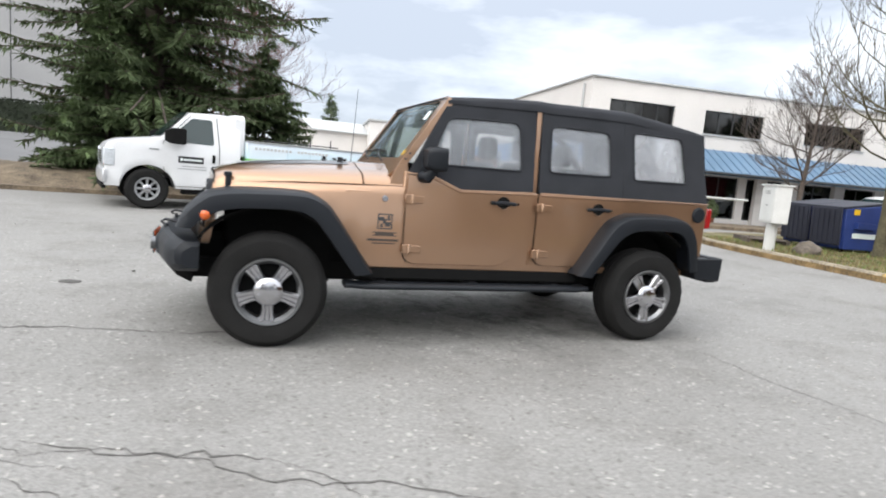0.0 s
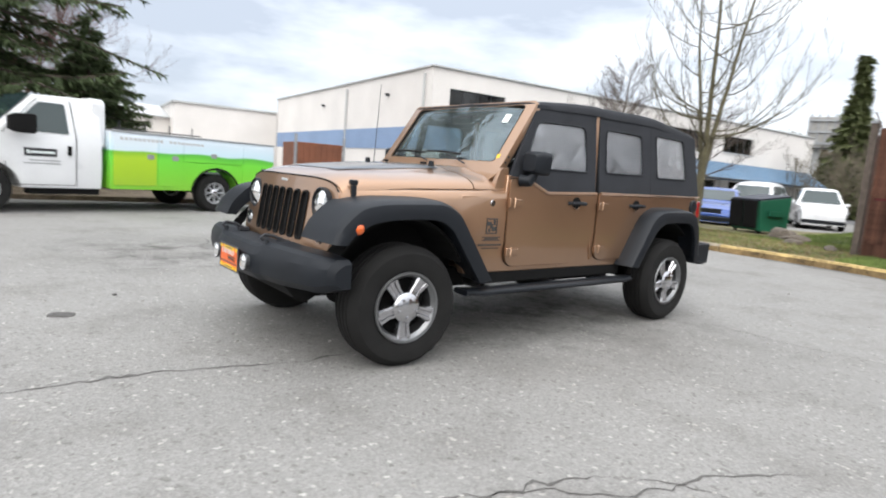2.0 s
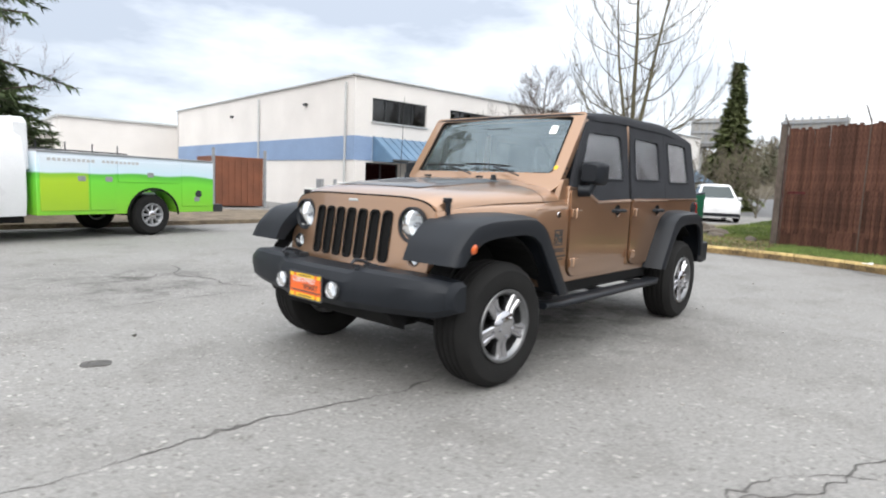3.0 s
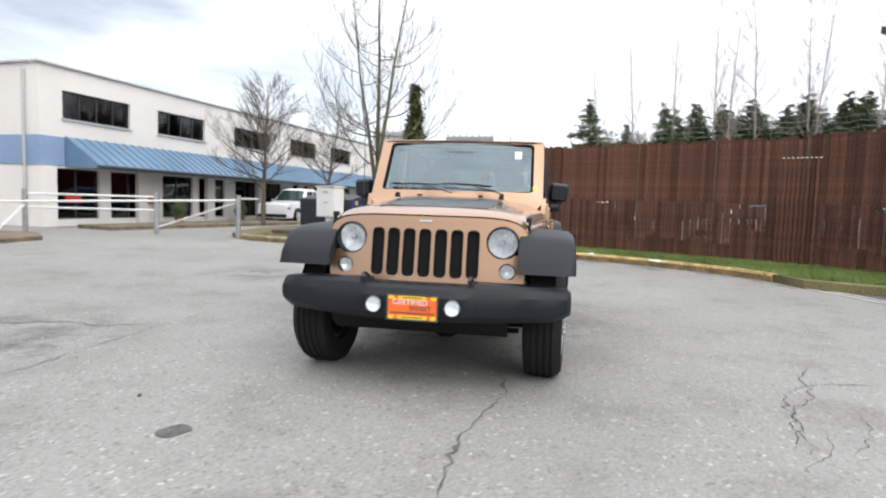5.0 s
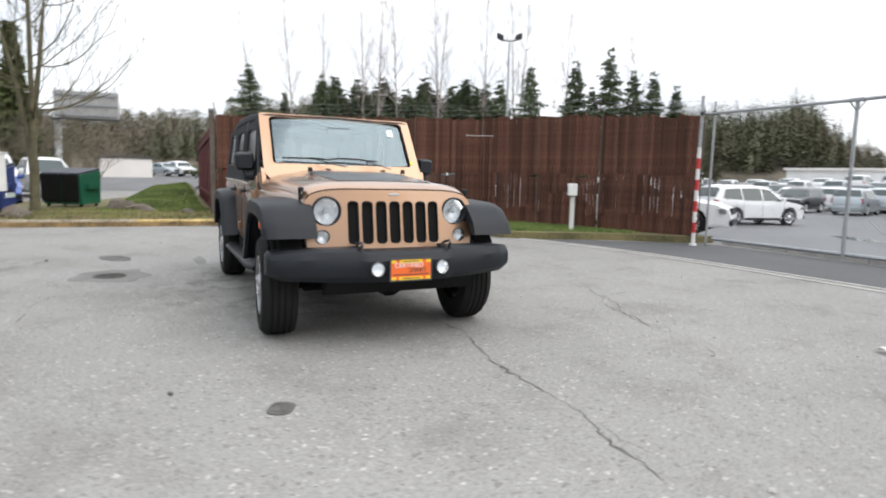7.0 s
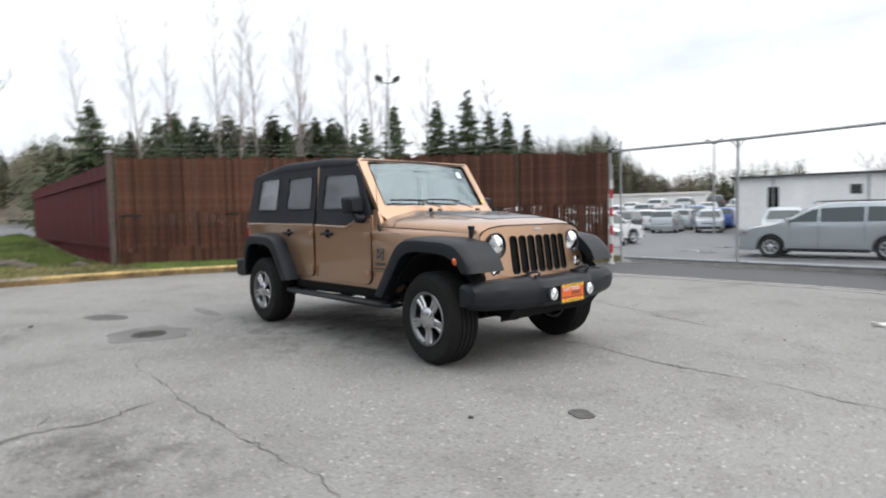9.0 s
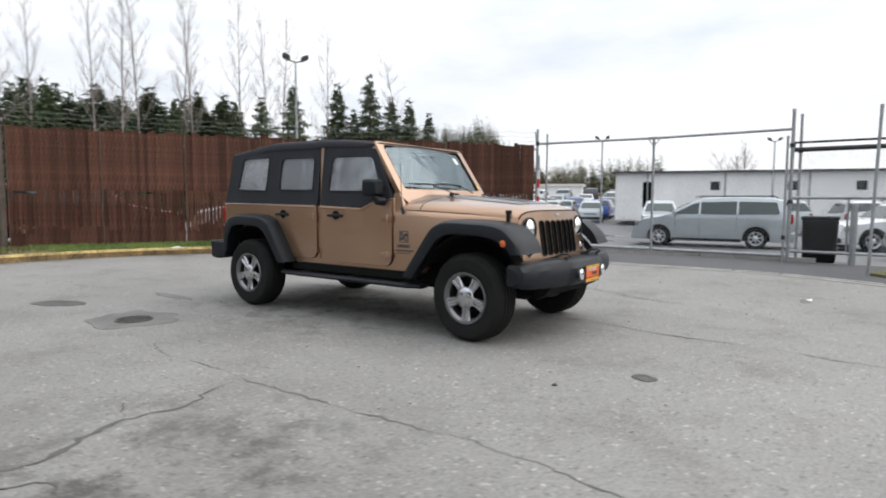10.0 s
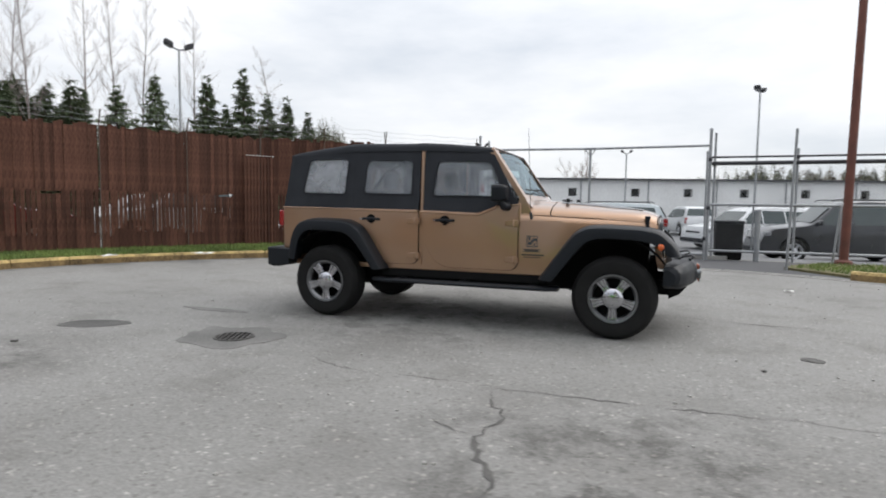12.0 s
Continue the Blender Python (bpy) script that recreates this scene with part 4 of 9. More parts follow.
for u in (1.0, 4.65):
    nb_ = Geo()
    nb_.box((u, 0.24, 0.95), (0.6, 0.04, 0.26))
    nb_.ob("red_board", M_RED_PAINT, shop, "small red board on the shop wall", bevel=0.01)


def potted_shrub(u, h, seed):
    t = thing("potted_shrub", "small green shrub in a pot at the shop front", "plant", B_ORIGIN @ pose(u, 0.75, 0.0), group="shop front shrubs")
    g = Geo()
    g.lathe([(0.001, 0.02), (0.14, 0.0), (0.19, 0.28), (0.17, 0.28), (0.16, 0.24), (0.001, 0.24)], 14, axis="Z")
    g.ob("pot", M_BRICK_BROWN, t, smooth=40)
    rr = random.Random(seed)
    V, F = [], []
    for k in range(700):
        a, q = rr.uniform(0, 6.28), rr.random()
        w = 0.32 * math.sin(math.pi * min(1, 0.2 + 0.75 * q)) * rr.uniform(0.3, 1.0)
        p = Vector((w * math.cos(a), w * math.sin(a), 0.26 + h * q))
        d = Vector((rr.uniform(-1, 1), rr.uniform(-1, 1), rr.uniform(-0.3, 1))).normalized() * 0.07
        s = d.orthogonal().normalized() * 0.03
        o = len(V)
        V += [tuple(p - d * 0.4), tuple(p + s), tuple(p + d), tuple(p - s)]
        F.append((o, o + 1, o + 2, o + 3))
    me = bpy.data.meshes.new("foliage")
    me.from_pydata(V, [], F)
    me.materials.append(M_NEEDLE)
    fo = new("foliage", me)
    fo.parent = t
    fo["kind"] = "stuff"


potted_shrub(5.5, 0.75, 1)
potted_shrub(9.6, 0.8, 2)

# lower white hall behind it
hall = thing("white_hall", "long low white flat-roofed hall", "building", B_ORIGIN @ pose(-1.2, -23.5, 0))
g = Geo()
g.box((0.5, -16.0, 2.25), (12.0, 32.0, 4.5))
g.ob("wall", M_STUCCO, hall)
g = Geo()
g.box((0.5, -16.0, 4.56), (12.3, 32.3, 0.12))
g.ob("roof", M_METAL_SIDING, hall)
d = Geo()
for k in range(4):
    d.box((-5.52, -3.0 - 7 * k, 2.25), (0.05, 0.08, 4.5))
d.ob("wall_joint", M_METAL_SIDING, hall)
far_hall = thing("gable_hall", "white metal hall far behind the truck", "building", pose(-5.5, -42, 0, 0, 0, 4))
g = Geo()
g.rings([[(x, y, z) for y, z in ((0, 0), (0, 3.5), (-5, 4.4), (-10, 3.5), (-10, 0))] for x in (-6.5, 1.6)])
g.ob("wall", M_STUCCO, far_hall)
g = Geo()
g.rings([[(x, y, z) for y, z in ((0.3, 3.45), (-5, 4.45), (-10.3, 3.45), (-10.3, 3.55), (-5, 4.6), (0.3, 3.55))] for x in (-6.8, 1.9)])
g.ob("roof", M_METAL_SIDING, far_hall)

# grey building beyond the spruce
grey = thing("grey_warehouse", "tall plain grey concrete warehouse wall", "building", pose(15.5, -41.0, 1.3, 0, 0, 8))
g = Geo()
g.box((0, -5, 4.5), (16, 10, 9))
g.ob("wall", M_GREY_WALL, grey)
g = Geo()
g.box((0, -5, 9.05), (16.2, 10.2, 0.12))
g.ob("roof", M_METAL_SIDING, grey)
for k in range(3):
    d = Geo()
    d.box((-4 + 4 * k, 0.01, 4.5), (0.05, 0.03, 9))
    d.ob("wall_joint", M_ROOF_DARK, grey)

# long pale building across the car lot
long_dir = math.atan2(8.7, 29.2)
longb = thing("long_depot", "long pale low depot building with small dark windows", "building", pose(-9.4, 33.4, 0, 0, 0, math.degrees(long_dir)))
LW = [(1.75, 0.5, 0.9, 2.45)] + [(u - 0.24, 0.48, 1.98, 2.45) for u in (6.03, 10.32, 13.88, 17.64, 21.7, 25.6, 29.6, 33.5)]
g = Geo()
g.plate([[(0, 0), (42, 0), (42, 3.05), (0, 3.05)]] + [[(u, a), (u + w, a), (u + w, b), (u, b)] for u, w, a, b in LW], lambda u, z, d: (u, d, z), 0.3)
g.ob("wall", M_DEPOT, longb)
g = Geo()
g.box((21, 5.2, 1.5), (42, 9.7, 3.0))
g.ob("back_volume", M_DEPOT, longb)
g = Geo()
g.box((21, 5.0, 3.11), (42.5, 10.6, 0.12))
g.ob("roof", M_ROOF_DARK, longb, "dark roof edge")
for u, w, a, b in LW:
    p = Geo()
    p.box((u + w / 2, 0.2, (a + b) / 2), (w, 0.03, b - a))
    po = p.ob("window", M_GLASS_DARK, longb, "small dark window")
    fr_ = Geo()
    fr_.plate([[(u - 0.035, a - 0.035), (u + w + 0.035, a - 0.035), (u + w + 0.035, b + 0.035), (u - 0.035, b + 0.035)], [(u, a), (u + w, a), (u + w, b), (u, b)]], lambda x, z, d: (x, -0.02 + d, z), 0.1)
    fr_.ob("window_frame", M_FRAME_DARK, po)
for k in range(9):
    d = Geo()
    d.tube([(2 + 4.6 * k, -0.05, 0), (2 + 4.6 * k, -0.05, 3.0)], 0.045, 6)
    d.ob("downpipe", M_STEEL, longb)

# ---------------------------------------------------------------- slatted boundary fence
FENCE = [Vector(p) for p in ((-11.0, -0.15), (-9.35, 3.0), (-7.55, 6.05), (-4.9, 7.75), (-2.62, 8.45))]
FENCE_TOP = 2.80
slat_meshes = {}


def slat_mesh(w, z0, z1, tip, th=0.006):
    key = (round(w, 3), round(z0, 2), round(z1, 2), tip, th)
    if key not in slat_meshes:
        g = Geo()
        h = w / 2
        g.rings([[(-h, -th, z), (h, -th, z), (h, th, z), (-h, th, z)] for z in (z0, z1)])
        if tip:
            g.v[4], g.v[7] = (-h, -0.006, z1 - tip), (-h, 0.006, z1 - tip)
        me = bpy.data.meshes.new("slat")
        me.from_pydata(g.v, [], g.f)
        me.materials.append(M_SLAT)
        slat_meshes[key] = me
    return slat_meshes[key]


rr = random.Random(21)
run = 0.0
for a, b in zip(FENCE, FENCE[1:]):
    d = (b - a)
    L = d.length
    ang = math.atan2(d.y, d.x)
    f = thing("slat_fence", "tall chain-link fence filled with faded brown slats", "fence", Matrix.Translation((a.x, a.y, 0)) @ Matrix.Rotation(ang, 4, "Z"), group="boundary fence")
    npost = max(2, round(L / 1.9) + 1)
    for k in range(npost):
        x = L * k / (npost - 1)
        p = Geo()
        zp = FENCE_TOP - 0.2 * max(0.0, (run + x - 9.6) / 3.0) + 0.06
        p.tube([(x, -0.03, 0.0), (x, -0.03, zp)], 0.012, 8)
        p.tube([(x, -0.04, zp - 0.05), (x, -0.22, zp + 0.24)], 0.012, 6)
        p.ob("post", M_POST_WORN, f)
    for z in (0.2, 1.45, 2.5):
        p = Geo()
        p.tube([(0, 0.045, z), (L, 0.045, z)], 0.02, 6)
        p.ob("rail", M_STEEL, f)
    for k in range(3):
        p = Geo()
        t = k / 2
        n = 24
        p.tube([(L * j / n, 0.05 - 0.27 * (0.3 + 0.7 * t), FENCE_TOP - 0.2 * max(0.0, (run + L * j / n - 9.6) / 3.0) + 0.02 + 0.28 * (0.3 + 0.7 * t) - 0.03 * math.sin(math.pi * ((j * 2.0 / n * npost) % 1.0))) for j in range(n + 1)], 0.0035, 4)
        p.ob("barbed_wire", M_STEEL, f)
    pitch = 0.086
    n = int(L / pitch)
    for k in range(n):
        s = run + k * pitch
        x = (k + 0.5) * pitch
        cell = noise.noise((s * 0.55, 3.3, 0.0))
        gappy = cell > -0.75
        inset_here = 6.35 < s < 7.2
        zt = round(FENCE_TOP - 0.2 * max(0.0, (s - 9.6) / 3.0) + rr.choice((0, 0, 0, -0.03, 0.03, -0.05)), 2)
        low = 1.42 + round(0.04 * noise.noise((s * 0.8, 9.1, 0)), 2)
        up = new("slat", slat_mesh(0.094, low - 0.04, zt, 0.0))
        up.parent = f
        up.matrix_local = pose(x, 0.009 * (k % 2) - 0.0045, 0, rr.uniform(-0.3, 0.3), rr.uniform(-0.15, 0.15), rr.uniform(-1.5, 1.5))
        if gappy and not inset_here:
            w, z1 = rr.choice((0.066, 0.069, 0.072, 0.075, 0.088)), low - (0.09 if noise.noise((s * 1.7, 1.0, 4.0)) > 0.22 else 0.0)
        else:
            w, z1 = 0.094, low - 0.045
        z0 = round(0.10 + (0.05 if rr.random() < 0.2 else 0), 2)
        if gappy and not inset_here:
            zf = (0.44, 0.58, 0.80, 0.52, 0.94, 0.60, 0.48)[int(s / 0.47) * 5 % 7] + (0.06 if k % 5 == 0 else 0.0)
            foot = new("slat", slat_mesh(0.090, z0, zf, 0.0))
            foot.parent = f
            foot.matrix_local = pose(x, 0.009 * (k % 2) - 0.0045, 0, rr.uniform(-0.3, 0.3), 0, rr.uniform(-2, 2))
            z0 = zf
        lo_s = new("slat", slat_mesh(w, z0, round(z1, 2), 0.0, 0.016 if gappy else 0.006))
        lo_s.parent = f
        lo_s.matrix_local = pose(x, 0.009 * (k % 2) - 0.0045, 0, rr.uniform(-0.3, 0.3), rr.uniform(-0.3, 0.3), rr.uniform(-3, 3))
    run += L

# panel of newer slats fixed over the fence
ia, ib = Vector((-7.78, 5.62)), Vector((-7.36, 6.32))
d = ib - ia
ip = thing("fence_panel", "narrow repair panel of reddish slats on the fence", "fence panel", Matrix.Translation((ia.x + 0.1, ia.y - 0.06, 0)) @ Matrix.Rotation(math.atan2(d.y, d.x), 4, "Z"))
for k in range(10):
    s = new("slat", slat_mesh(0.06, 0.12, 2.34, 0.0))
    s.parent = ip
    s.matrix_local = pose(0.04 + 0.083 * k, -0.02, 0, 0, 0, 0)
for z in (0.5, 2.2):
    g = Geo()
    g.box((0.41, 0.0, z), (0.85, 0.02, 0.05))
    g.ob("rail", M_SLAT, ip)
for k in range(9):
    g = Geo()
    g.box((0.08 + 0.083 * k, -0.02, 2.355), (0.035, 0.015, 0.025))
    g.ob("slat_cap", M_BOX_WHITE, ip, "pale slat end")

# red board fence running back from the corner
ra, rb2 = Vector((-11.05, -0.20)), Vector((-27.0, 0.25))
d = rb2 - ra
L = d.length
rf = thing("red_board_fence", "solid fence of dark red painted boards", "fence", Matrix.Translation((ra.x, ra.y, 0)) @ Matrix.Rotation(math.atan2(d.y, d.x), 4, "Z"))
bmesh_board = {}
for v in range(3):
    g = Geo()
    g.box((0, 0, 1.36), (0.188, 0.025, 2.6 + 0.03 * v))
    me = bpy.data.meshes.new("board")
    me.from_pydata(g.v, [], g.f)
    me.materials.append(M_RED_BOARD)
    bmesh_board[v] = me
for k in range(int(L / 0.195)):
    o = new("board", bmesh_board[rr.randrange(3)])
    o.parent = rf
    o.matrix_local = pose(0.1 + 0.195 * k, rr.uniform(-0.005, 0.005), 0)
for z in (0.6, 2.35):
    g = Geo()
    g.box((L / 2, 0.05, z), (L, 0.05, 0.1))
    g.ob("rail", M_RED_BOARD, rf)
cp = thing("corner_post", "weathered grey timber post at the fence corner", "post", pose(-11.02, -0.28, 0))
g = Geo()
g.box((0, 0, 1.45), (0.13, 0.13, 2.9))
g.ob("post_shaft", M_BARK, cp, bevel=0.01)
g = Geo()
g.box((0, 0, 2.92), (0.16, 0.16, 0.05))
g.ob("post_cap", M_STEEL, cp)

# ---------------------------------------------------------------- sliding gate and its posts
def pipe_post(x, y, h, r, label, name="gate_post", lean=(0, 0), mat=None, collars=()):
    t = thing(name, label, "post", pose(x, y, 0))
    g = Geo()
    g.tube([(0, 0, -0.02), (lean[0], lean[1], h)], r, 12)
    g.ob("post_shaft", mat or M_STEEL, t, smooth=40)
    g = Geo()
    g.lathe([(r * 1.15, h - 0.02), (r * 1.1, h + 0.02), (0.001, h + 0.04)], 12, (lean[0], lean[1], 0), "Z")
    g.ob("post_cap", mat or M_STEEL, t, smooth=40)
    for z in collars:
        g = Geo()
        g.lathe([(r, z - 0.04), (r * 1.5, z - 0.04), (r * 1.5, z + 0.04), (r, z + 0.04)], 12, (lean[0] * z / h, lean[1] * z / h, 0), "Z")
        g.ob("collar", M_DARK_STEEL, t, smooth=40)
    return t


pipe_post(-2.42, 8.10, 2.92, 0.030, "galvanised gate post at the fence end", collars=(2.6,))
pipe_post(-2.22, 8.22, 2.80, 0.022, "thin galvanised post beside the gate", collars=(2.6,))
pipe_post(2.95, 8.40, 2.98, 0.034, "thick galvanised gate post", collars=(1.2, 2.3))
pipe_post(3.07, 8.62, 2.90, 0.027, "galvanised gate guide post", collars=(2.2,))
pipe_post(2.88, 8.25, 2.45, 0.024, "short galvanised latch post", collars=(0.5,))
pipe_post(4.25, 6.6, 2.70, 0.025, "weathered galvanised post standing in grass", lean=(0.05, -0.03))
pipe_post(4.75, 8.68, 2.52, 0.028, "galvanised fence post with top clamp", collars=(2.35,))
pipe_post(7.05, 8.75, 2.55, 0.028, "galvanised fence post with top clamp", collars=(2.35,))
pipe_post(5.35, 8.0, 1.25, 0.024, "short thin galvanised bollard post", lean=(0.10, 0.0))
pipe_post(4.0, 8.55, 1.15, 0.06, "short thick steel bollard")
gate = thing("sliding_gate", "galvanised cantilever sliding gate with mesh", "gate", pose(0, 0, 0))
g = Geo()
g.tube([(-2.42, 8.18, 2.60), (0.28, 8.42, 2.60), (2.95, 8.42, 2.62)], 0.028, 8)
g.ob("top_beam", M_STEEL, gate, smooth=40)
g = Geo()
g.tube([(0.28, 8.42, 0.05), (0.28, 8.42, 2.6)], 0.03, 8)
g.ob("middle_post", M_STEEL, gate, smooth=40)
g = Geo()
g.box((0.28, 8.42, 2.60), (0.22, 0.1, 0.05))
g.tube([(0.16, 8.42, 2.58), (0.28, 8.42, 2.42), (0.40, 8.42, 2.58)], 0.014, 6)
g.ob("beam_clamp", M_STEEL, gate)
for z, r in ((2.36, 0.022), (2.22, 0.045), (1.28, 0.03), (0.22, 0.03)):
    g = Geo()
    g.tube([(2.95, 8.52, z), (8.6, 8.62, z + (0.02 if z > 2 else 0))], r, 8)
    g.ob("gate_rail", M_DARK_STEEL if z > 2 else M_STEEL, gate, smooth=40)
for x in (3.9, 5.6, 7.2):
    g = Geo()
    g.tube([(x, 8.55, 0.2), (x, 8.55, 1.28)], 0.022, 6)
    g.ob("gate_upright", M_STEEL, gate)
g = Geo()
g.tube([(-2.3, 8.5, 0.13), (2.9, 8.45, 0.13)], 0.035, 8)
g.ob("bottom_rail", M_STEEL, gate, smooth=40)


def chain_mesh(parent, a, b, z0, z1, pitch=0.075, r=0.0013):
    g = Geo()
    d = Vector((b[0] - a[0], b[1] - a[1], 0))
    L, H = d.length, z1 - z0
    d.normalize()
    up = Vector((0, 0, 1))
    base = Vector((a[0], a[1], z0))
    n = int((L + H) / pitch)
    for k in range(n):
        for s in (1, -1):
            u0 = k * pitch - H if s > 0 else k * pitch
            p0, p1 = (u0, 0.0), (u0 + s * H, H)
            us = sorted((p0, p1))
            (ua, va), (ub, vb) = us
            if ub < 0 or ua > L:
                continue
            sl = (vb - va) / (ub - ua)
            if ua < 0:
                va, ua = va - sl * ua, 0.0
            if ub > L:
                vb, ub = vb - sl * (ub - L), L
            P, Q = base + d * ua + up * va, base + d * ub + up * vb
            t = (Q - P).normalized()
            w = d.cross(up)
            side = t.cross(w).normalized() * r
            g.add([P - side, P + side, Q + side, Q - side], [(0, 1, 2, 3)])
    return g.ob("wire_mesh", M_STEEL, parent, "chain-link wire mesh", fix=False)


chain_mesh(gate, (-2.3, 8.5), (2.9, 8.45), 0.15, 0.85)
chain_mesh(gate, (3.0, 8.53), (8.5, 8.6), 0.22, 2.2)
track = tagged(thing("gate_track", "low concrete track strip under the gate", "track", pose(0, 0, 0)), kind="structure")
for k in range(8):
    g = Geo()
    g.box((-2.3 + 0.72 * k + 0.33, 8.95 - 0.03 * k, 0.04), (0.70, 0.3, 0.10), -0.04)
    g.ob("track_slab", M_CONCRETE, track)
bin_b = thing("black_bin", "black ribbed plastic bin behind the gate rails", "bin", pose(3.45, 8.95, 0.01))
g = Geo()
g.box((0, 0, 0.42), (0.55, 0.5, 0.84), taper=1.1)
g.ob("bin_body", M_UNDER, bin_b, bevel=0.03)
g = Geo()
g.box((0, 0, 0.87), (0.64, 0.58, 0.07))
g.ob("bin_lid", M_BLACK_PLASTIC, bin_b, bevel=0.02)
rp = thing("rust_red_pole", "tall leaning pole painted rust red", "pole", pose(5.62, 8.25, 0))
g = Geo()
g.tube([(0, 0, 0), (0.04, 0, 3.0), (0.10, 0, 9.0)], [0.088, 0.083, 0.07], 14)
g.ob("pole_shaft", M_RUST_POLE, rp, smooth=50)
g = Geo()
g.lathe([(0.10, 0.02), (0.17, 0.02), (0.17, 0.10), (0.10, 0.14)], 14, axis="Z")
g.ob("pole_collar", M_RUST_POLE, rp, smooth=40)

# red and white striped height pole at the gateway
sp = thing("striped_pole", "red and white striped steel pole at the gateway", "pole", pose(-2.32, 7.98, 0))
for k in range(9):
    g = Geo()
    g.tube([(0, 0, 0.05 + 0.21 * k), (0, 0, 0.26 + 0.21 * k)], 0.038, 10)
    g.ob("stripe", M_RED_PAINT if k % 2 else M_BOX_WHITE, sp, smooth=40)
g = Geo()
g.tube([(0, 0, 1.94), (0, 0, 2.3)], 0.03, 10)
g.ob("pole_top", M_STEEL, sp, smooth=40)
g = Geo()
g.lathe([(0.04, 0.0), (0.07, 0.0), (0.07, 0.05), (0.04, 0.05)], 12, axis="Z")
g.ob("pole_foot", M_BOX_WHITE, sp)

# keypad pedestal
kp = thing("keypad_pedestal", "white gooseneck keypad post on the grass", "keypad", pose(-4.45, 6.62, 0.12, 0, 0, -35))
g = Geo()
g.box((0, 0, 0.42), (0.10, 0.10, 0.86))
g.ob("post", M_BOX_WHITE, kp, bevel=0.012)
g = Geo()
g.box((0.14, -0.02, 0.93), (0.36, 0.20, 0.26))
g.ob("box", M_BOX_WHITE, kp, bevel=0.015)
g = Geo()
g.box((0.14, -0.125, 0.93), (0.16, 0.012, 0.13))
g.ob("keypad_face", M_DARK_STEEL, kp, "dark keypad face")
g = Geo()
g.lathe([(0.06, 0.0), (0.09, 0.0), (0.09, 0.03), (0.06, 0.03)], 12, axis="Z")
g.ob("base_plate", M_STEEL, kp)

# utility cabinet on a post beside the entrance
ut = thing("utility_cabinet", "white metal utility cabinet on a thick white post", "utility box", pose(-9.37, -4.90, 0.12, 0, 0, 62))
g = Geo()
g.tube([(0, 0, 0), (0, 0, 0.60)], 0.115, 16)
g.ob("post", M_BOX_WHITE, ut, smooth=40)
g = Geo()
g.box((0, 0, 1.02), (0.72, 0.34, 0.80))
g.ob("cabinet_body", M_BOX_WHITE, ut, bevel=0.02)
g = Geo()
g.plate([[(-0.32, 0.66), (0.32, 0.66), (0.32, 1.38), (-0.32, 1.38)]], lambda x, z, d: (x, -0.172 - d, z), 0.012)
g.ob("cabinet_door", M_BOX_WHITE, ut, bevel=0.006)
g = Geo()
for z, w in ((1.30, 0.22), (1.26, 0.26)):
    g.box((0, -0.187, z), (w, 0.004, 0.012))
g.box((0.04, -0.187, 1.0), (0.16, 0.004, 0.014))
g.ob("lettering_bars", M_DARK_STEEL, ut, "small dark lettering bars")
g = Geo()
g.box((0, 0, 1.435), (0.78, 0.40, 0.03))
g.ob("cabinet_roof", M_BOX_WHITE, ut, bevel=0.006)


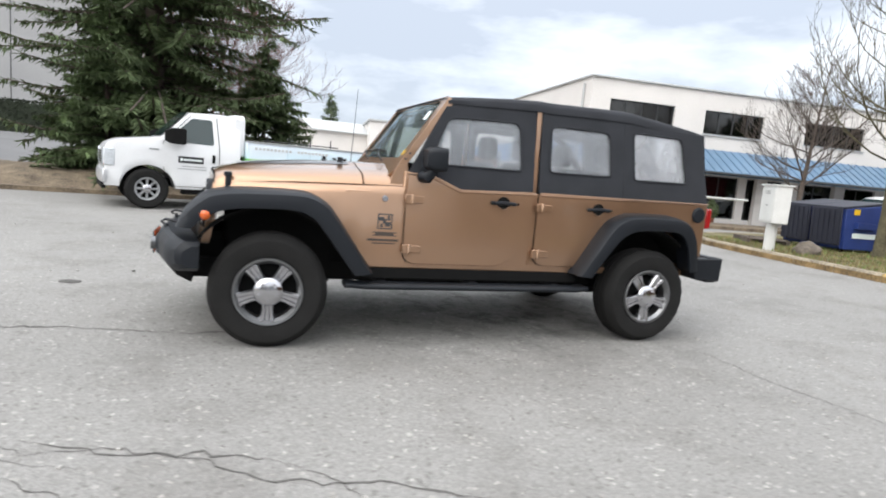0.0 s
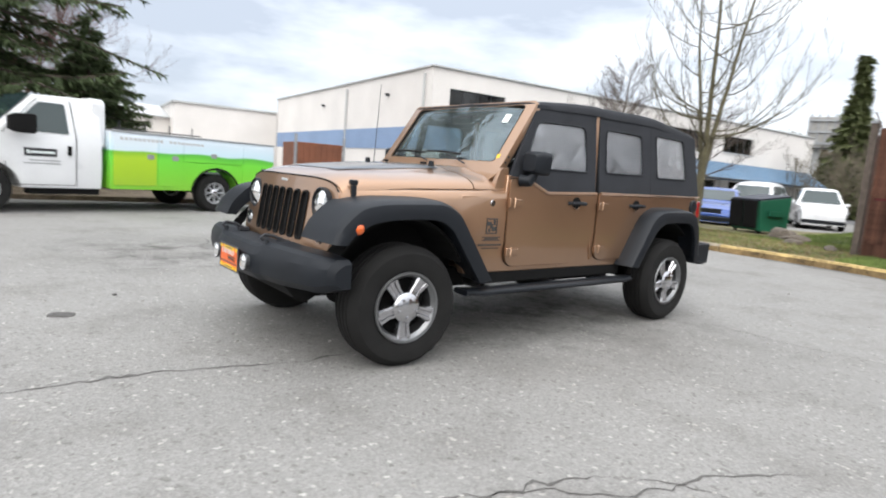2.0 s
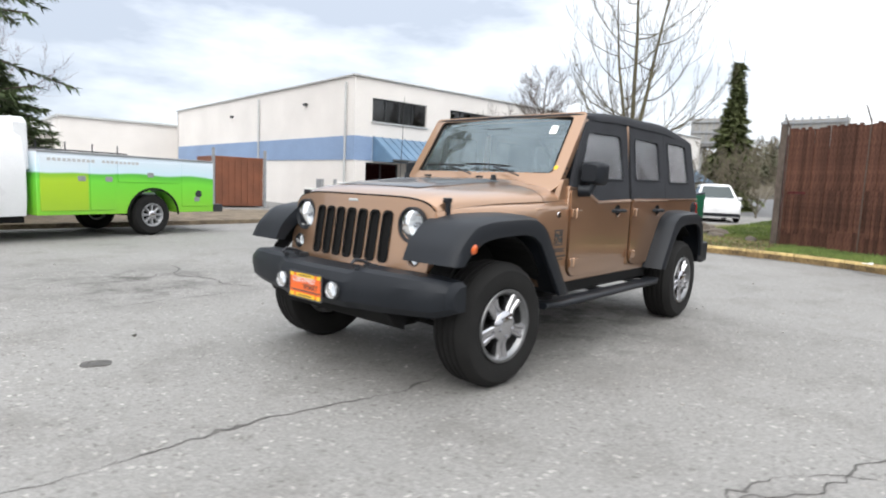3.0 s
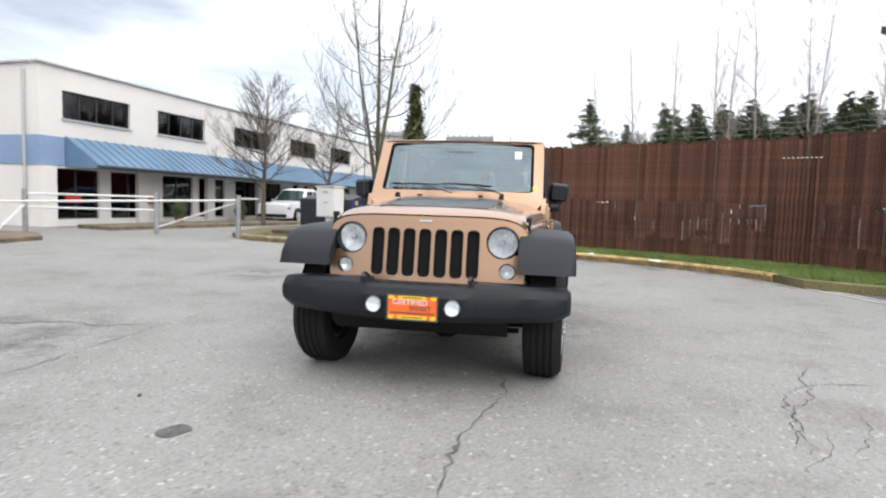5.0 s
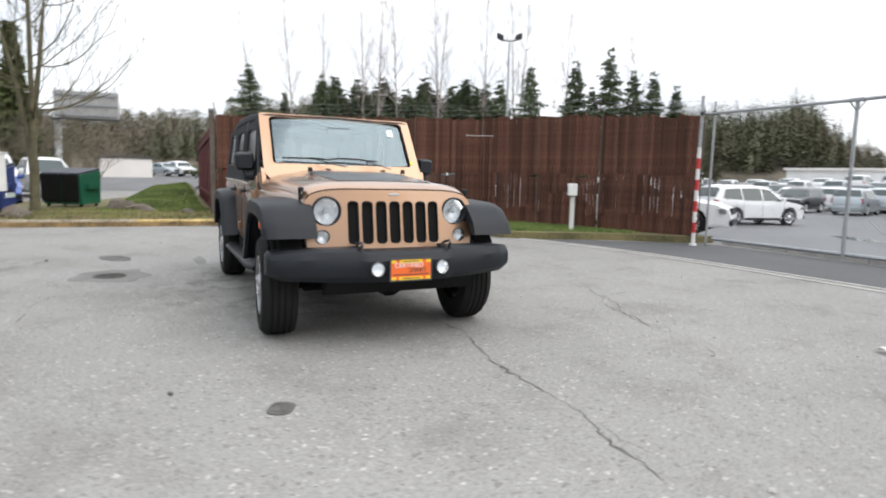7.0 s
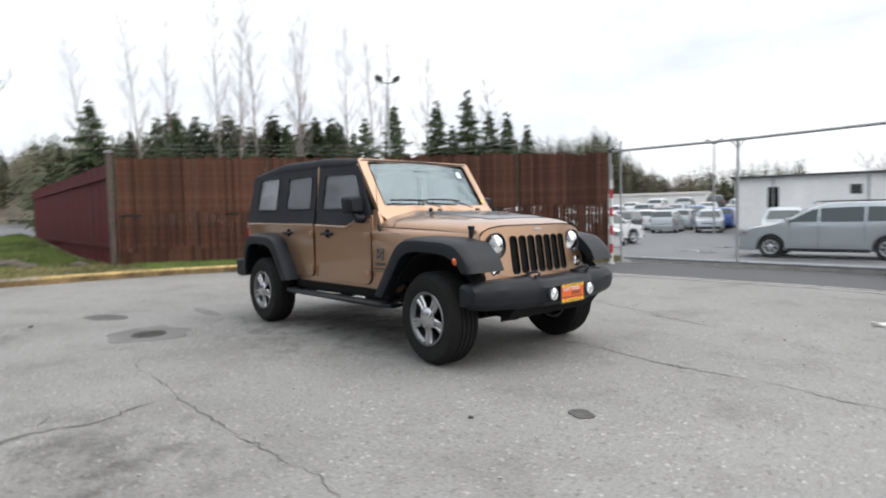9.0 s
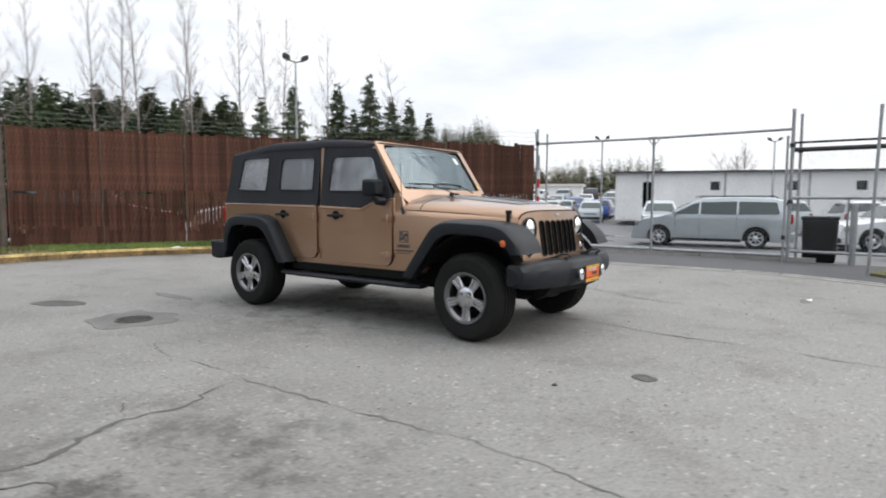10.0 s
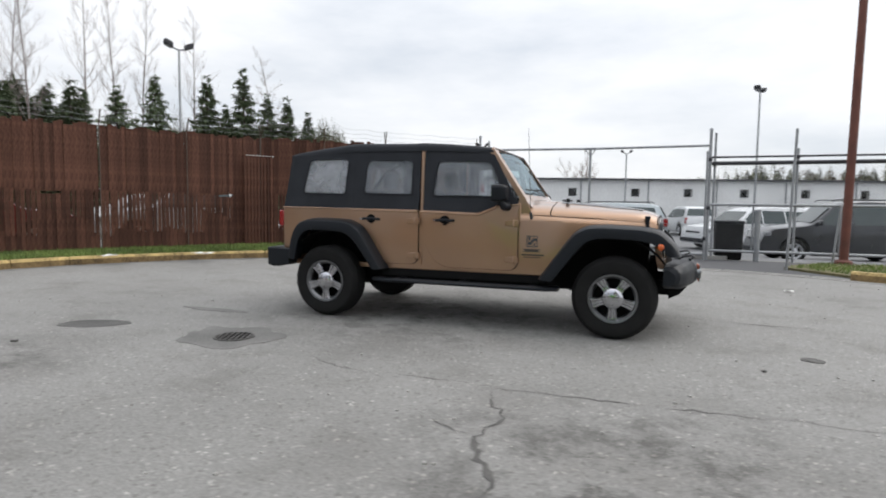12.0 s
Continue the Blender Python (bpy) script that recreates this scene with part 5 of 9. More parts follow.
# ---------------------------------------------------------------- bins, rocks, white pipe barrier
def skip_bin(name, label, m, mat, w, dp, h, lid_mat, split, hang=None):
    t = thing(name, label, "dumpster", m)
    g = Geo()
    g.rings([[(-w / 2, y, z) for y, z in ((-dp / 2 * 0.86, 0.08), (dp / 2 * 0.9, 0.08), (dp / 2, h), (-dp / 2, h * 0.86))], [(w / 2, y, z) for y, z in ((-dp / 2 * 0.86, 0.08), (dp / 2 * 0.9, 0.08), (dp / 2, h), (-dp / 2, h * 0.86))]])
    g.ob("bin_body", mat, t, bevel=0.015)
    for k in range(5):
        r_ = Geo()
        x = -w / 2 + 0.1 + (w - 0.2) * k / 4
        r_.rings([[(x - 0.03, y, z) for y, z in ((-dp / 2 * 0.86 - 0.02, 0.1), (-dp / 2 - 0.02, h * 0.82))], [(x + 0.03, y, z) for y, z in ((-dp / 2 * 0.86 - 0.02, 0.1), (-dp / 2 - 0.02, h * 0.82))]], closed=False, caps=False)
        r_.rings([[(x + e * 0.03, -dp / 2 * 0.86 - 0.03, 0.1), (x + e * 0.03, -dp / 2 * 0.86 + 0.01, 0.1), (x + e * 0.03, -dp / 2 + 0.01, h * 0.83), (x + e * 0.03, -dp / 2 - 0.03, h * 0.83)] for e in (-1, 1)])
        r_.ob("rib", mat, t)
    for k in range(2):
        l_ = Geo()
        x0 = -w / 2 + k * w / 2 + 0.01
        l_.rings([[(x, y, z) for y, z in ((-dp / 2 - 0.05, h * 0.86), (dp / 2, h + 0.01), (dp / 2, h + 0.06), (-dp / 2 - 0.05, h * 0.86 + 0.05))] for x in (x0, x0 + w / 2 - 0.02)])
        l_.ob("lid", lid_mat, t, bevel=0.01)
        if hang:
            q = Geo()
            q.rings([[(x, -dp / 2 * f - o, z) for f, o, z in ((0.90, 0.06, 0.16), (1.0, 0.06, h * 0.86), (1.0, 0.10, h * 0.86), (0.90, 0.10, 0.16))] for x in (x0 + 0.015, x0 + w / 2 - 0.035)])
            flap = q.ob("hanging_lid", hang, t, "dark ribbed lid folded down over the front", bevel=0.01)
            for j in range(6):
                rb3 = Geo()
                xx = x0 + 0.08 + (w / 2 - 0.18) * j / 5
                rb3.rings([[(xx + e, -dp / 2 * f - o, z) for f, o, z in ((0.90, 0.095, 0.2), (1.0, 0.095, h * 0.83), (1.0, 0.118, h * 0.83), (0.90, 0.118, 0.2))] for e in (-0.025, 0.025)])
                rb3.ob("lid_rib", hang, flap)
    for s in (-1, 1):
        p = Geo()
        p.box((s * (w / 2 + 0.05), 0, h * 0.55), (0.1, dp * 0.5, 0.14))
        p.ob("fork_pocket", mat, t)
        for yy in (-dp * 0.35, dp * 0.35):
            c = Geo()
            c.tube([(s * w * 0.42 - 0.02, yy, 0.06), (s * w * 0.42 + 0.02, yy, 0.06)], 0.06, 10)
            c.ob("castor", M_RUBBER, t)
    return t


skip_bin("green_dumpster", "green steel dumpster with black lids folded over its front, on grass", pose(-15.2, -4.0, 0.14, 0, 0, 65), M_BIN_GREEN, 1.15, 1.1, 1.12, M_BIN_DARK, 0, M_UNDER)
bb_ = skip_bin("blue_dumpster", "blue steel dumpster with navy lids folded over its front", pose(-12.55, -5.95, 0.14, 0, 0, 86), M_BIN_BLUE, 1.75, 1.25, 1.2, M_BIN_DARK, 0, M_BIN_DARK)
g = Geo()
g.box((0.885, -0.30, 0.98), (0.02, 0.16, 0.13))
g.ob("yellow_sticker", M_PLATE_YELLOW, bb_, "yellow warning sticker")
g = Geo()
g.box((0.885, 0.05, 0.42), (0.02, 0.75, 0.12))
g.ob("pale_sticker", M_STICKER, bb_, "pale strip sticker")
pal = thing("wooden_pallet", "grey wooden pallet beside the bins", "pallet", pose(-10.9, -6.5, 0.14, 0, 0, 60))
for k in range(6):
    g = Geo()
    g.box((-0.5 + 0.2 * k, 0, 0.12), (0.11, 1.0, 0.02))
    g.ob("board", M_BARK, pal)
for y in (-0.45, 0, 0.45):
    g = Geo()
    g.box((0, y, 0.055), (1.1, 0.09, 0.10))
    g.ob("bearer", M_BARK, pal)


def boulder(x, y, z, sx, sy, sz, seed, label="mossy brown boulder on the grass"):
    bm = bmesh.new()
    bmesh.ops.create_icosphere(bm, subdivisions=3, radius=1.0)
    for v in bm.verts:
        n_ = 1 + 0.28 * noise.noise(v.co * 1.6 + Vector((seed, 0, 0))) + 0.1 * noise.noise(v.co * 5 + Vector((seed, 2, 0)))
        v.co = Vector((v.co.x * sx * n_, v.co.y * sy * n_, max(-0.4, v.co.z) * sz * n_))
    me = bpy.data.meshes.new("boulder")
    bm.to_mesh(me)
    bm.free()
    me.materials.append(M_ROCK)
    me.shade_smooth()
    me.set_sharp_from_angle(angle=radians(35))
    ob = new("boulder", me)
    ob.matrix_world = pose(x, y, z, 0, 0, seed * 40)
    return tagged(ob, label, "rock", group="boulders")


for i, (x, y, sx, sy, sz) in enumerate(((-10.1, -4.55, 0.34, 0.26, 0.24), (-13.4, -2.6, 0.42, 0.3, 0.30), (-13.0, -2.15, 0.4, 0.22, 0.16), (-12.2, -1.9, 0.25, 0.2, 0.1), (-11.6, -0.9, 0.3, 0.14, 0.10))):
    boulder(x, y, 0.16, sx, sy, sz, i + 1)

barrier = thing("pipe_barrier", "white pipe swing barrier at the driveway", "barrier", pose(0, 0, 0))
for p in (Vector((-10.0, -7.9)), Vector((-10.4, -10.8)), Vector((-9.2, -14.2))):
    g = Geo()
    g.tube([(p.x, p.y, 0), (p.x, p.y, 1.25)], 0.07, 10)
    g.ob("post", M_STEEL, barrier, smooth=40)
for z0, z1, a, b in ((1.12, 1.12, (-10.4, -10.8), (-9.2, -14.2)), (0.72, 0.72, (-10.4, -10.8), (-9.2, -14.2)), (1.05, 0.2, (-10.0, -7.9), (-10.4, -10.8)), (1.15, 1.15, (-12.5, -8.6), (-10.0, -7.9)), (1.1, 0.9, (-10.0, -7.9), (-6.9, -12.8)), (0.8, 0.1, (-9.2, -14.2), (-6.9, -12.8))):
    g = Geo()
    g.tube([(a[0], a[1], z0), (b[0], b[1], z1)], 0.03, 8)
    g.ob("rail", M_BOX_WHITE, barrier, smooth=40)
kk = thing("rust_container", "rust brown storage container behind the truck", "container", pose(-7.9, -19.3, 0, 0, 0, -10))
g = Geo()
g.box((0, 0, 1.0), (1.9, 2.2, 1.9))
g.ob("container_body", M_BRICK_BROWN, kk, bevel=0.02)
for k in range(8):
    g = Geo()
    g.box((-0.85 + 0.243 * k, 1.12, 1.0), (0.10, 0.04, 1.75))
    g.ob("rib", M_BRICK_BROWN, kk)
for x in (-1.0, 1.0):
    g = Geo()
    g.box((x, 1.15, 1.1), (0.09, 0.09, 2.3))
    g.ob("corner_post", M_STEEL, kk)

# ---------------------------------------------------------------- wheels shared by the vehicles
def build_wheel(name, parent, m, radius, width, rim_r, spokes=5, rim_mat=None, cap_mat=None, sides=48, lugs=True, double=False):
    """A wheel whose axle is the local y axis, the outer face towards +y at y = 0."""
    w = new(name)
    w.parent = parent
    w.matrix_local = m
    w.empty_display_size = 0.1
    g = Geo()
    prof = [(rim_r, -0.015), (rim_r + 0.012, 0.0), (rim_r + 0.05, 0.012), (radius * 0.88, 0.010), (radius * 0.955, -0.012), (radius * 0.99, -0.035)]
    grooves = 4
    inner = width - 0.07
    for k in range(grooves):
        y0 = -0.035 - inner * (k + 0.35) / grooves
        y1 = -0.035 - inner * (k + 0.65) / grooves
        prof += [(radius, y0 + 0.004), (radius - 0.011, y0), (radius - 0.011, y1), (radius, y1 - 0.004)]
    prof += [(radius * 0.99, -width + 0.035), (radius * 0.955, -width + 0.012), (radius * 0.85, -width), (rim_r, -width + 0.02), (rim_r - 0.01, -width + 0.05), (rim_r - 0.01, -0.03)]
    m_n = len(prof)
    g.lathe(prof, sides, closed=True)
    for k in range(0, sides, 2):
        for i in (4, 5):
            idx = k * m_n + i
            x, y, z = g.v[idx]
            s = 0.982
            g.v[idx] = (x * s, y, z * s)
    g.ob("tyre", M_RUBBER, w, "black all-season tyre with grooved tread", smooth=30)
    rim = Geo()
    rim.lathe([(rim_r + 0.006, 0.004), (rim_r - 0.012, 0.002), (rim_r - 0.03, -0.02), (rim_r - 0.035, -width * 0.75), (rim_r - 0.005, -width * 0.75), (rim_r - 0.002, -0.01)], sides, closed=True)
    rim.ob("rim", M_ALLOY_DARK if double else rim_mat, w, "alloy rim barrel", smooth=35)
    lip = Geo()
    lip.lathe([(rim_r + 0.008, 0.003), (rim_r + 0.004, 0.010), (rim_r - 0.010, 0.007), (rim_r - 0.014, -0.006)], sides)
    lip.ob("rim_lip", M_ALLOY_DARK if double else rim_mat or M_CHROME, w, smooth=40)
    # brake disc coloured black to give the shade between the spokes
    back = Geo()
    back.lathe([(0.001, -0.10), (rim_r - 0.03, -0.10), (rim_r - 0.03, -0.12), (0.001, -0.12)], 24, closed=False)
    back.ob("brake_disc", M_UNDER, w, smooth=30)
    for s in range(spokes):
        a = 2 * math.pi * s / spokes - math.pi / 2
        sp = Geo()
        c, t = Vector((math.cos(a), 0, math.sin(a))), Vector((-math.sin(a), 0, math.cos(a)))
        ring = []
        for rr, wide, plain, yy, th in ((0.05, 0.080, 0.035, -0.003, 0.045), (rim_r * 0.55, 0.074, 0.042, -0.022, 0.04), (rim_r - 0.022, 0.100, 0.05, -0.012, 0.04)):
            ww = wide if double else plain
            # double: two ridges with a shallow channel between them
            face = ((-0.5, 0.0), (-0.40, 0.012), (-0.20, 0.012), (-0.12, 0.001), (0.12, 0.001), (0.20, 0.012), (0.40, 0.012), (0.5, 0.0)) if double else ((-0.5, 0.0), (-0.28, 0.012), (0.28, 0.012), (0.5, 0.0))
            ring.append([c * rr + t * (u * ww) + Vector((0, yy + h, 0)) for u, h in (*face, (0.5, -th), (-0.5, -th))])
        sp.rings(ring)
        sp.ob("spoke", rim_mat or M_CHROME, w, smooth=30)
    cap = Geo()
    cr = rim_r * (0.43 if double else 0.38)
    cap.lathe([(0.001, 0.022), (cr * 0.5, 0.02), (cr * 0.85, 0.012), (cr, -0.002), (cr, -0.04)], 28)
    cap.ob("hub_cap", cap_mat or M_CHROME, w, "bright domed hub cap", smooth=40)
    if lugs:
        for s in range(5):
            a = 2 * math.pi * (s + 0.5) / 5 + math.pi / 2
            lg = Geo()
            lg.tube([(cr * 0.66 * math.cos(a), -0.005, cr * 0.66 * math.sin(a)), (cr * 0.66 * math.cos(a), 0.026, cr * 0.66 * math.sin(a))], [0.012, 0.009], 6)
            lg.ob("lug_nut", M_CHROME, w)
    return w


# ---------------------------------------------------------------- the bronze off-roader (forward is +x)
SUV = thing("off_road_suv", "bronze four-door off-road vehicle with black soft top, parked on asphalt", "car", pose(0, 0, -0.028))


def side_y(z):
    """Half width of the body side at height z."""
    return 0.805 if z < 1.14 else 0.805 - (z - 1.14) * 0.115


def front_y(x):
    """Half width of the engine bay side at x."""
    return lerp_table([(0.58, 0.770), (0.88, 0.755), (1.2, 0.715), (1.5, 0.682), (1.9, 0.640)], x)


def fender_y(x):
    """Half width of the panel under the hood line."""
    return lerp_table([(0.58, 0.799), (1.06, 0.797), (1.3, 0.755), (1.9, 0.652)], x)


def suv_panel(poly, sgn, out, thick, holes=()):
    """Sheet on the body side: polygon of (x, z), pushed out by out metres."""
    g = Geo()
    g.plate([poly, *holes], lambda x, z, d: (x, sgn * (side_y(z) + out - d), z), thick)
    return g


def arc_pts(cx, cz, r, a0, a1, n):
    return [(cx + r * math.cos(radians(a0 + (a1 - a0) * k / n)), cz + r * math.sin(radians(a0 + (a1 - a0) * k / n))) for k in range(n + 1)]


for sgn in (1, -1):
    tub = [(0.93, 0.56), (-0.84, 0.56), (-0.93, 0.70), (-1.08, 0.87), (-1.22, 0.94), (-1.74, 0.94), (-1.86, 0.86), (-1.92, 0.62), (-2.07, 0.62), (-2.07, 1.175), (-0.42, 1.16), (0.18, 1.14), (0.40, 1.235), (0.595, 1.245), (0.60, 1.10), (1.0, 1.09), (1.0, 0.70)]
    g = Geo()
    g.plate([tub], lambda x, z, d: (x, sgn * (side_y(min(z, 1.14)) - 0.012 - d), z), 0.07)
    g.ob("tub_side", M_BRONZE, SUV, bevel=0.008)
for nm, at, size in (("floor_pan", (-0.65, 0, 0.58), (2.85, 1.5, 0.05)), ("rear_wall", (-2.05, 0, 0.88), (0.05, 1.5, 0.58)), ("firewall", (0.80, 0, 0.93), (0.05, 1.46, 0.42)), ("scuttle", (0.76, 0, 1.19), (0.22, 1.10, 0.07))):
    g = Geo()
    g.box(at, size)
    g.ob(nm, M_BRONZE, SUV, bevel=0.008)

# side of the engine bay under the hood line
for sgn in (1, -1):
    g = Geo()
    cols = [0.595, 0.7, 0.86, 1.0, 1.2, 1.4, 1.6, 1.77, 1.825]
    rings = []
    for x in cols:
        zt, zb, y = lerp_table([(0.59, 1.137), (0.88, 1.128), (1.4, 1.106), (1.77, 1.071), (1.87, 1.036)], x), lerp_table([(0.59, 0.57), (0.86, 0.57), (1.0, 0.75), (1.2, 0.93), (1.8, 0.93), (1.88, 0.74)], x), fender_y(x)
        yt = front_y(x) + 0.004
        rings.append([(x, sgn * yt, zt), (x, sgn * (yt * 0.4 + y * 0.6), zt - 0.018), (x, sgn * y, zt - 0.06), (x, sgn * y, zb), (x, sgn * (y - 0.03), zb), (x, sgn * (yt - 0.05), zt)])
    g.rings(rings)
    g.ob("fender_side", M_BRONZE, SUV, smooth=35)


# bronze cheek at the foot of the windscreen frame
for sgn in (1, -1):
    g = Geo()
    g.plate([rounded([(0.565, 1.10), (0.70, 1.10), (0.69, 1.16), (0.672, 1.22), (0.645, 1.285), (0.575, 1.30)], 0.015, 3)], lambda x, z, d: (x, sgn * (front_y(x) + 0.004 - d), z), 0.04)
    g.ob("cowl_cheek", M_BRONZE, SUV, bevel=0.006)


# hood: crowned shell with a raised middle
def hood_z(x, y):
    edge = lerp_table([(0.58, 1.140), (0.88, 1.132), (1.4, 1.11), (1.77, 1.075), (1.87, 1.04)], x)
    top = lerp_table([(0.58, 1.285), (0.70, 1.285), (0.88, 1.275), (1.2, 1.254), (1.6, 1.212), (1.74, 1.188), (1.80, 1.170), (1.84, 1.152), (1.87, 1.134)], x)
    w = front_y(x) + 0.008
    t = min(1.0, abs(y) / w)
    crown = (1 - t ** 4) ** 0.55 * 0.84
    q = max(0.0, min(1.0, (0.66 - t) / 0.22))
    bulge = 0.16 * q * q * (3 - 2 * q)
    f = max(0.0, min(1.0, (x - 1.40) / 0.40))
    return edge + (top - edge) * ((crown + bulge) * (1 - f) + f * (1 - t ** 6) ** 0.5)


ts = [-1, -0.985, -0.95, -0.9, -0.82, -0.74, -0.68, -0.62, -0.55, -0.48, -0.3, 0, 0.3, 0.48, 0.55, 0.62, 0.68, 0.74, 0.82, 0.9, 0.95, 0.985, 1]
for nm, xs in (("cowl_top", [0.595, 0.66, 0.74, 0.82, 0.872]), ("hood", [0.882, 0.95, 1.05, 1.2, 1.35, 1.5, 1.62, 1.72, 1.79, 1.835, 1.858])):
    g = Geo()
    rings = []
    for x in xs:
        w = front_y(x) + 0.008
        back = 0.115 * max(0.0, (x - 1.3) / 0.56)
        ring = [(x - back * (t * w) ** 2, t * w, hood_z(x, t * w)) for t in ts]
        ring += [(x - back * w * w, s * (w - 0.03), hood_z(x, w) - 0.012) for s in (1, -1)]
        rings.append(ring)
    g.rings(rings)
    g.ob(nm, M_BRONZE, SUV, smooth=50)
g = Geo()
nx, ny = 10, 14
grid = []
for i in range(nx + 1):
    x = 0.93 + 0.77 * i / nx
    ww = 0.43 - 0.05 * i / nx
    grid.append([(x, ww * (2 * k / ny - 1), hood_z(x, ww * (2 * k / ny - 1)) + 0.0035) for k in range(ny + 1)])
g.rings(grid, closed=False, caps=False)
g.ob("hood_decal", M_DECAL, SUV, "matte black hood decal", smooth=60, fix=False)
emblem = Geo()
emblem.box((1.880, 0, 1.100), (0.008, 0.085, 0.016))
emblem.ob("front_emblem", M_METAL_SIDING, SUV, "small metal emblem plate", bevel=0.004)
for sgn in (1, -1):
    latch = Geo()
    latch.box((1.745, sgn * 0.668, 1.075), (0.035, 0.02, 0.10))
    latch.box((1.745, sgn * 0.662, 1.128), (0.05, 0.035, 0.03))
    latch.box((1.745, sgn * 0.675, 1.03), (0.045, 0.02, 0.035))
    latch.ob("hood_latch", M_BLACK_PLASTIC, SUV, "black rubber hood latch", bevel=0.006)
    bumper_stop = Geo()
    bumper_stop.tube([(0.99, sgn * 0.42, 1.262), (0.99, sgn * 0.42, 1.300)], [0.022, 0.018], 12)
    bumper_stop.ob("windscreen_stop", M_BLACK_PLASTIC, SUV)
    nozzle = Geo()
    nozzle.box((0.93, sgn * 0.25, 1.285), (0.03, 0.04, 0.015))
    nozzle.ob("washer_nozzle", M_BLACK_PLASTIC, SUV)


# dark shut line between hood and grille
g = Geo()
g.tube([(1.935 - (hood_z(1.858, y) - 0.69) * 0.15 - 0.115 * y * y, y, hood_z(1.858, y) - 0.004) for y in [0.645 * k / 16 for k in range(-16, 17)]], 0.005, 6)
g.ob("hood_gap", M_UNDER, SUV, "dark shut line of the hood")


# grille panel with seven slots
def grille_place(y, z, d):
    return (1.938 - (z - 0.69) * 0.15 - 0.115 * y * y - d, y, z)


SLOTS = [(i - 3) * 0.1055 for i in range(7)]
lower = rounded([(-0.668, 0.90), (-0.640, 0.650), (0.640, 0.650), (0.668, 0.90)], [0.1, 0.09, 0.09, 0.1], 8)
cut = max(range(len(lower) - 1), key=lambda i: abs(lower[i + 1][0] - lower[i][0]))
sill = [(lower[cut][0] + (lower[cut + 1][0] - lower[cut][0]) * k / 12, lower[cut][1]) for k in range(1, 12)]
brow = [(y, hood_z(1.858, y) - 0.009) for y in [0.648 * math.sin(radians(84 - 168 * k / 40)) / math.sin(radians(84)) for k in range(41)]]
outer = [q for q in lower[:cut + 1] + sill + lower[cut + 1:] if q[1] < 0.97] + [(0.664, 0.99)] + brow + [(-0.664, 0.99)]
holes = [rounded([(c - 0.0365, 0.745), (c + 0.0365, 0.745), (c + 0.0365, 1.048), (c - 0.0365, 1.048)], 0.034, 4) for c in SLOTS]
holes += [circle(s * 0.505, 0.975, 0.103, 28) for s in (1, -1)] + [circle(s * 0.54, 0.793, 0.048, 20) for s in (1, -1)]
g = Geo()
g.plate([outer, *holes], grille_place, 0.05, [(0.066 * i - 0.66, 0.02 * k + 0.66) for i in range(21) for k in range(25)])
grille = g.ob("grille", M_BRONZE, SUV, "bronze grille panel with seven upright slots", smooth=30)
for c in SLOTS:
    sl = Geo()
    lp_o = rounded([(c - 0.0400, 0.741), (c + 0.0400, 0.741), (c + 0.0400, 1.052), (c - 0.0400, 1.052)], 0.036, 4)
    lp_i = rounded([(c - 0.031, 0.755), (c + 0.031, 0.755), (c + 0.031, 1.038), (c - 0.031, 1.038)], 0.028, 4)
    sl.plate([lp_o, lp_i], lambda y, z, d: (grille_place(y, z, 0)[0] + 0.008 - d, y, z), 0.05)
    sl.plate([rounded([(c - 0.036, 0.75), (c + 0.036, 0.75), (c + 0.036, 1.043), (c - 0.036, 1.043)], 0.03, 4)], lambda y, z, d: (grille_place(y, z, 0)[0] - 0.010 - d, y, z), 0.008)
    sl.ob("grille_slot", M_UNDER, grille, "black slot insert")
rad = Geo()
rad.box((1.74, 0, 0.90), (0.05, 0.72, 0.36))
rad.box((1.81, 0, 0.58), (0.08, 0.80, 0.26))
rad.ob("radiator", M_UNDER, SUV, "black radiator")
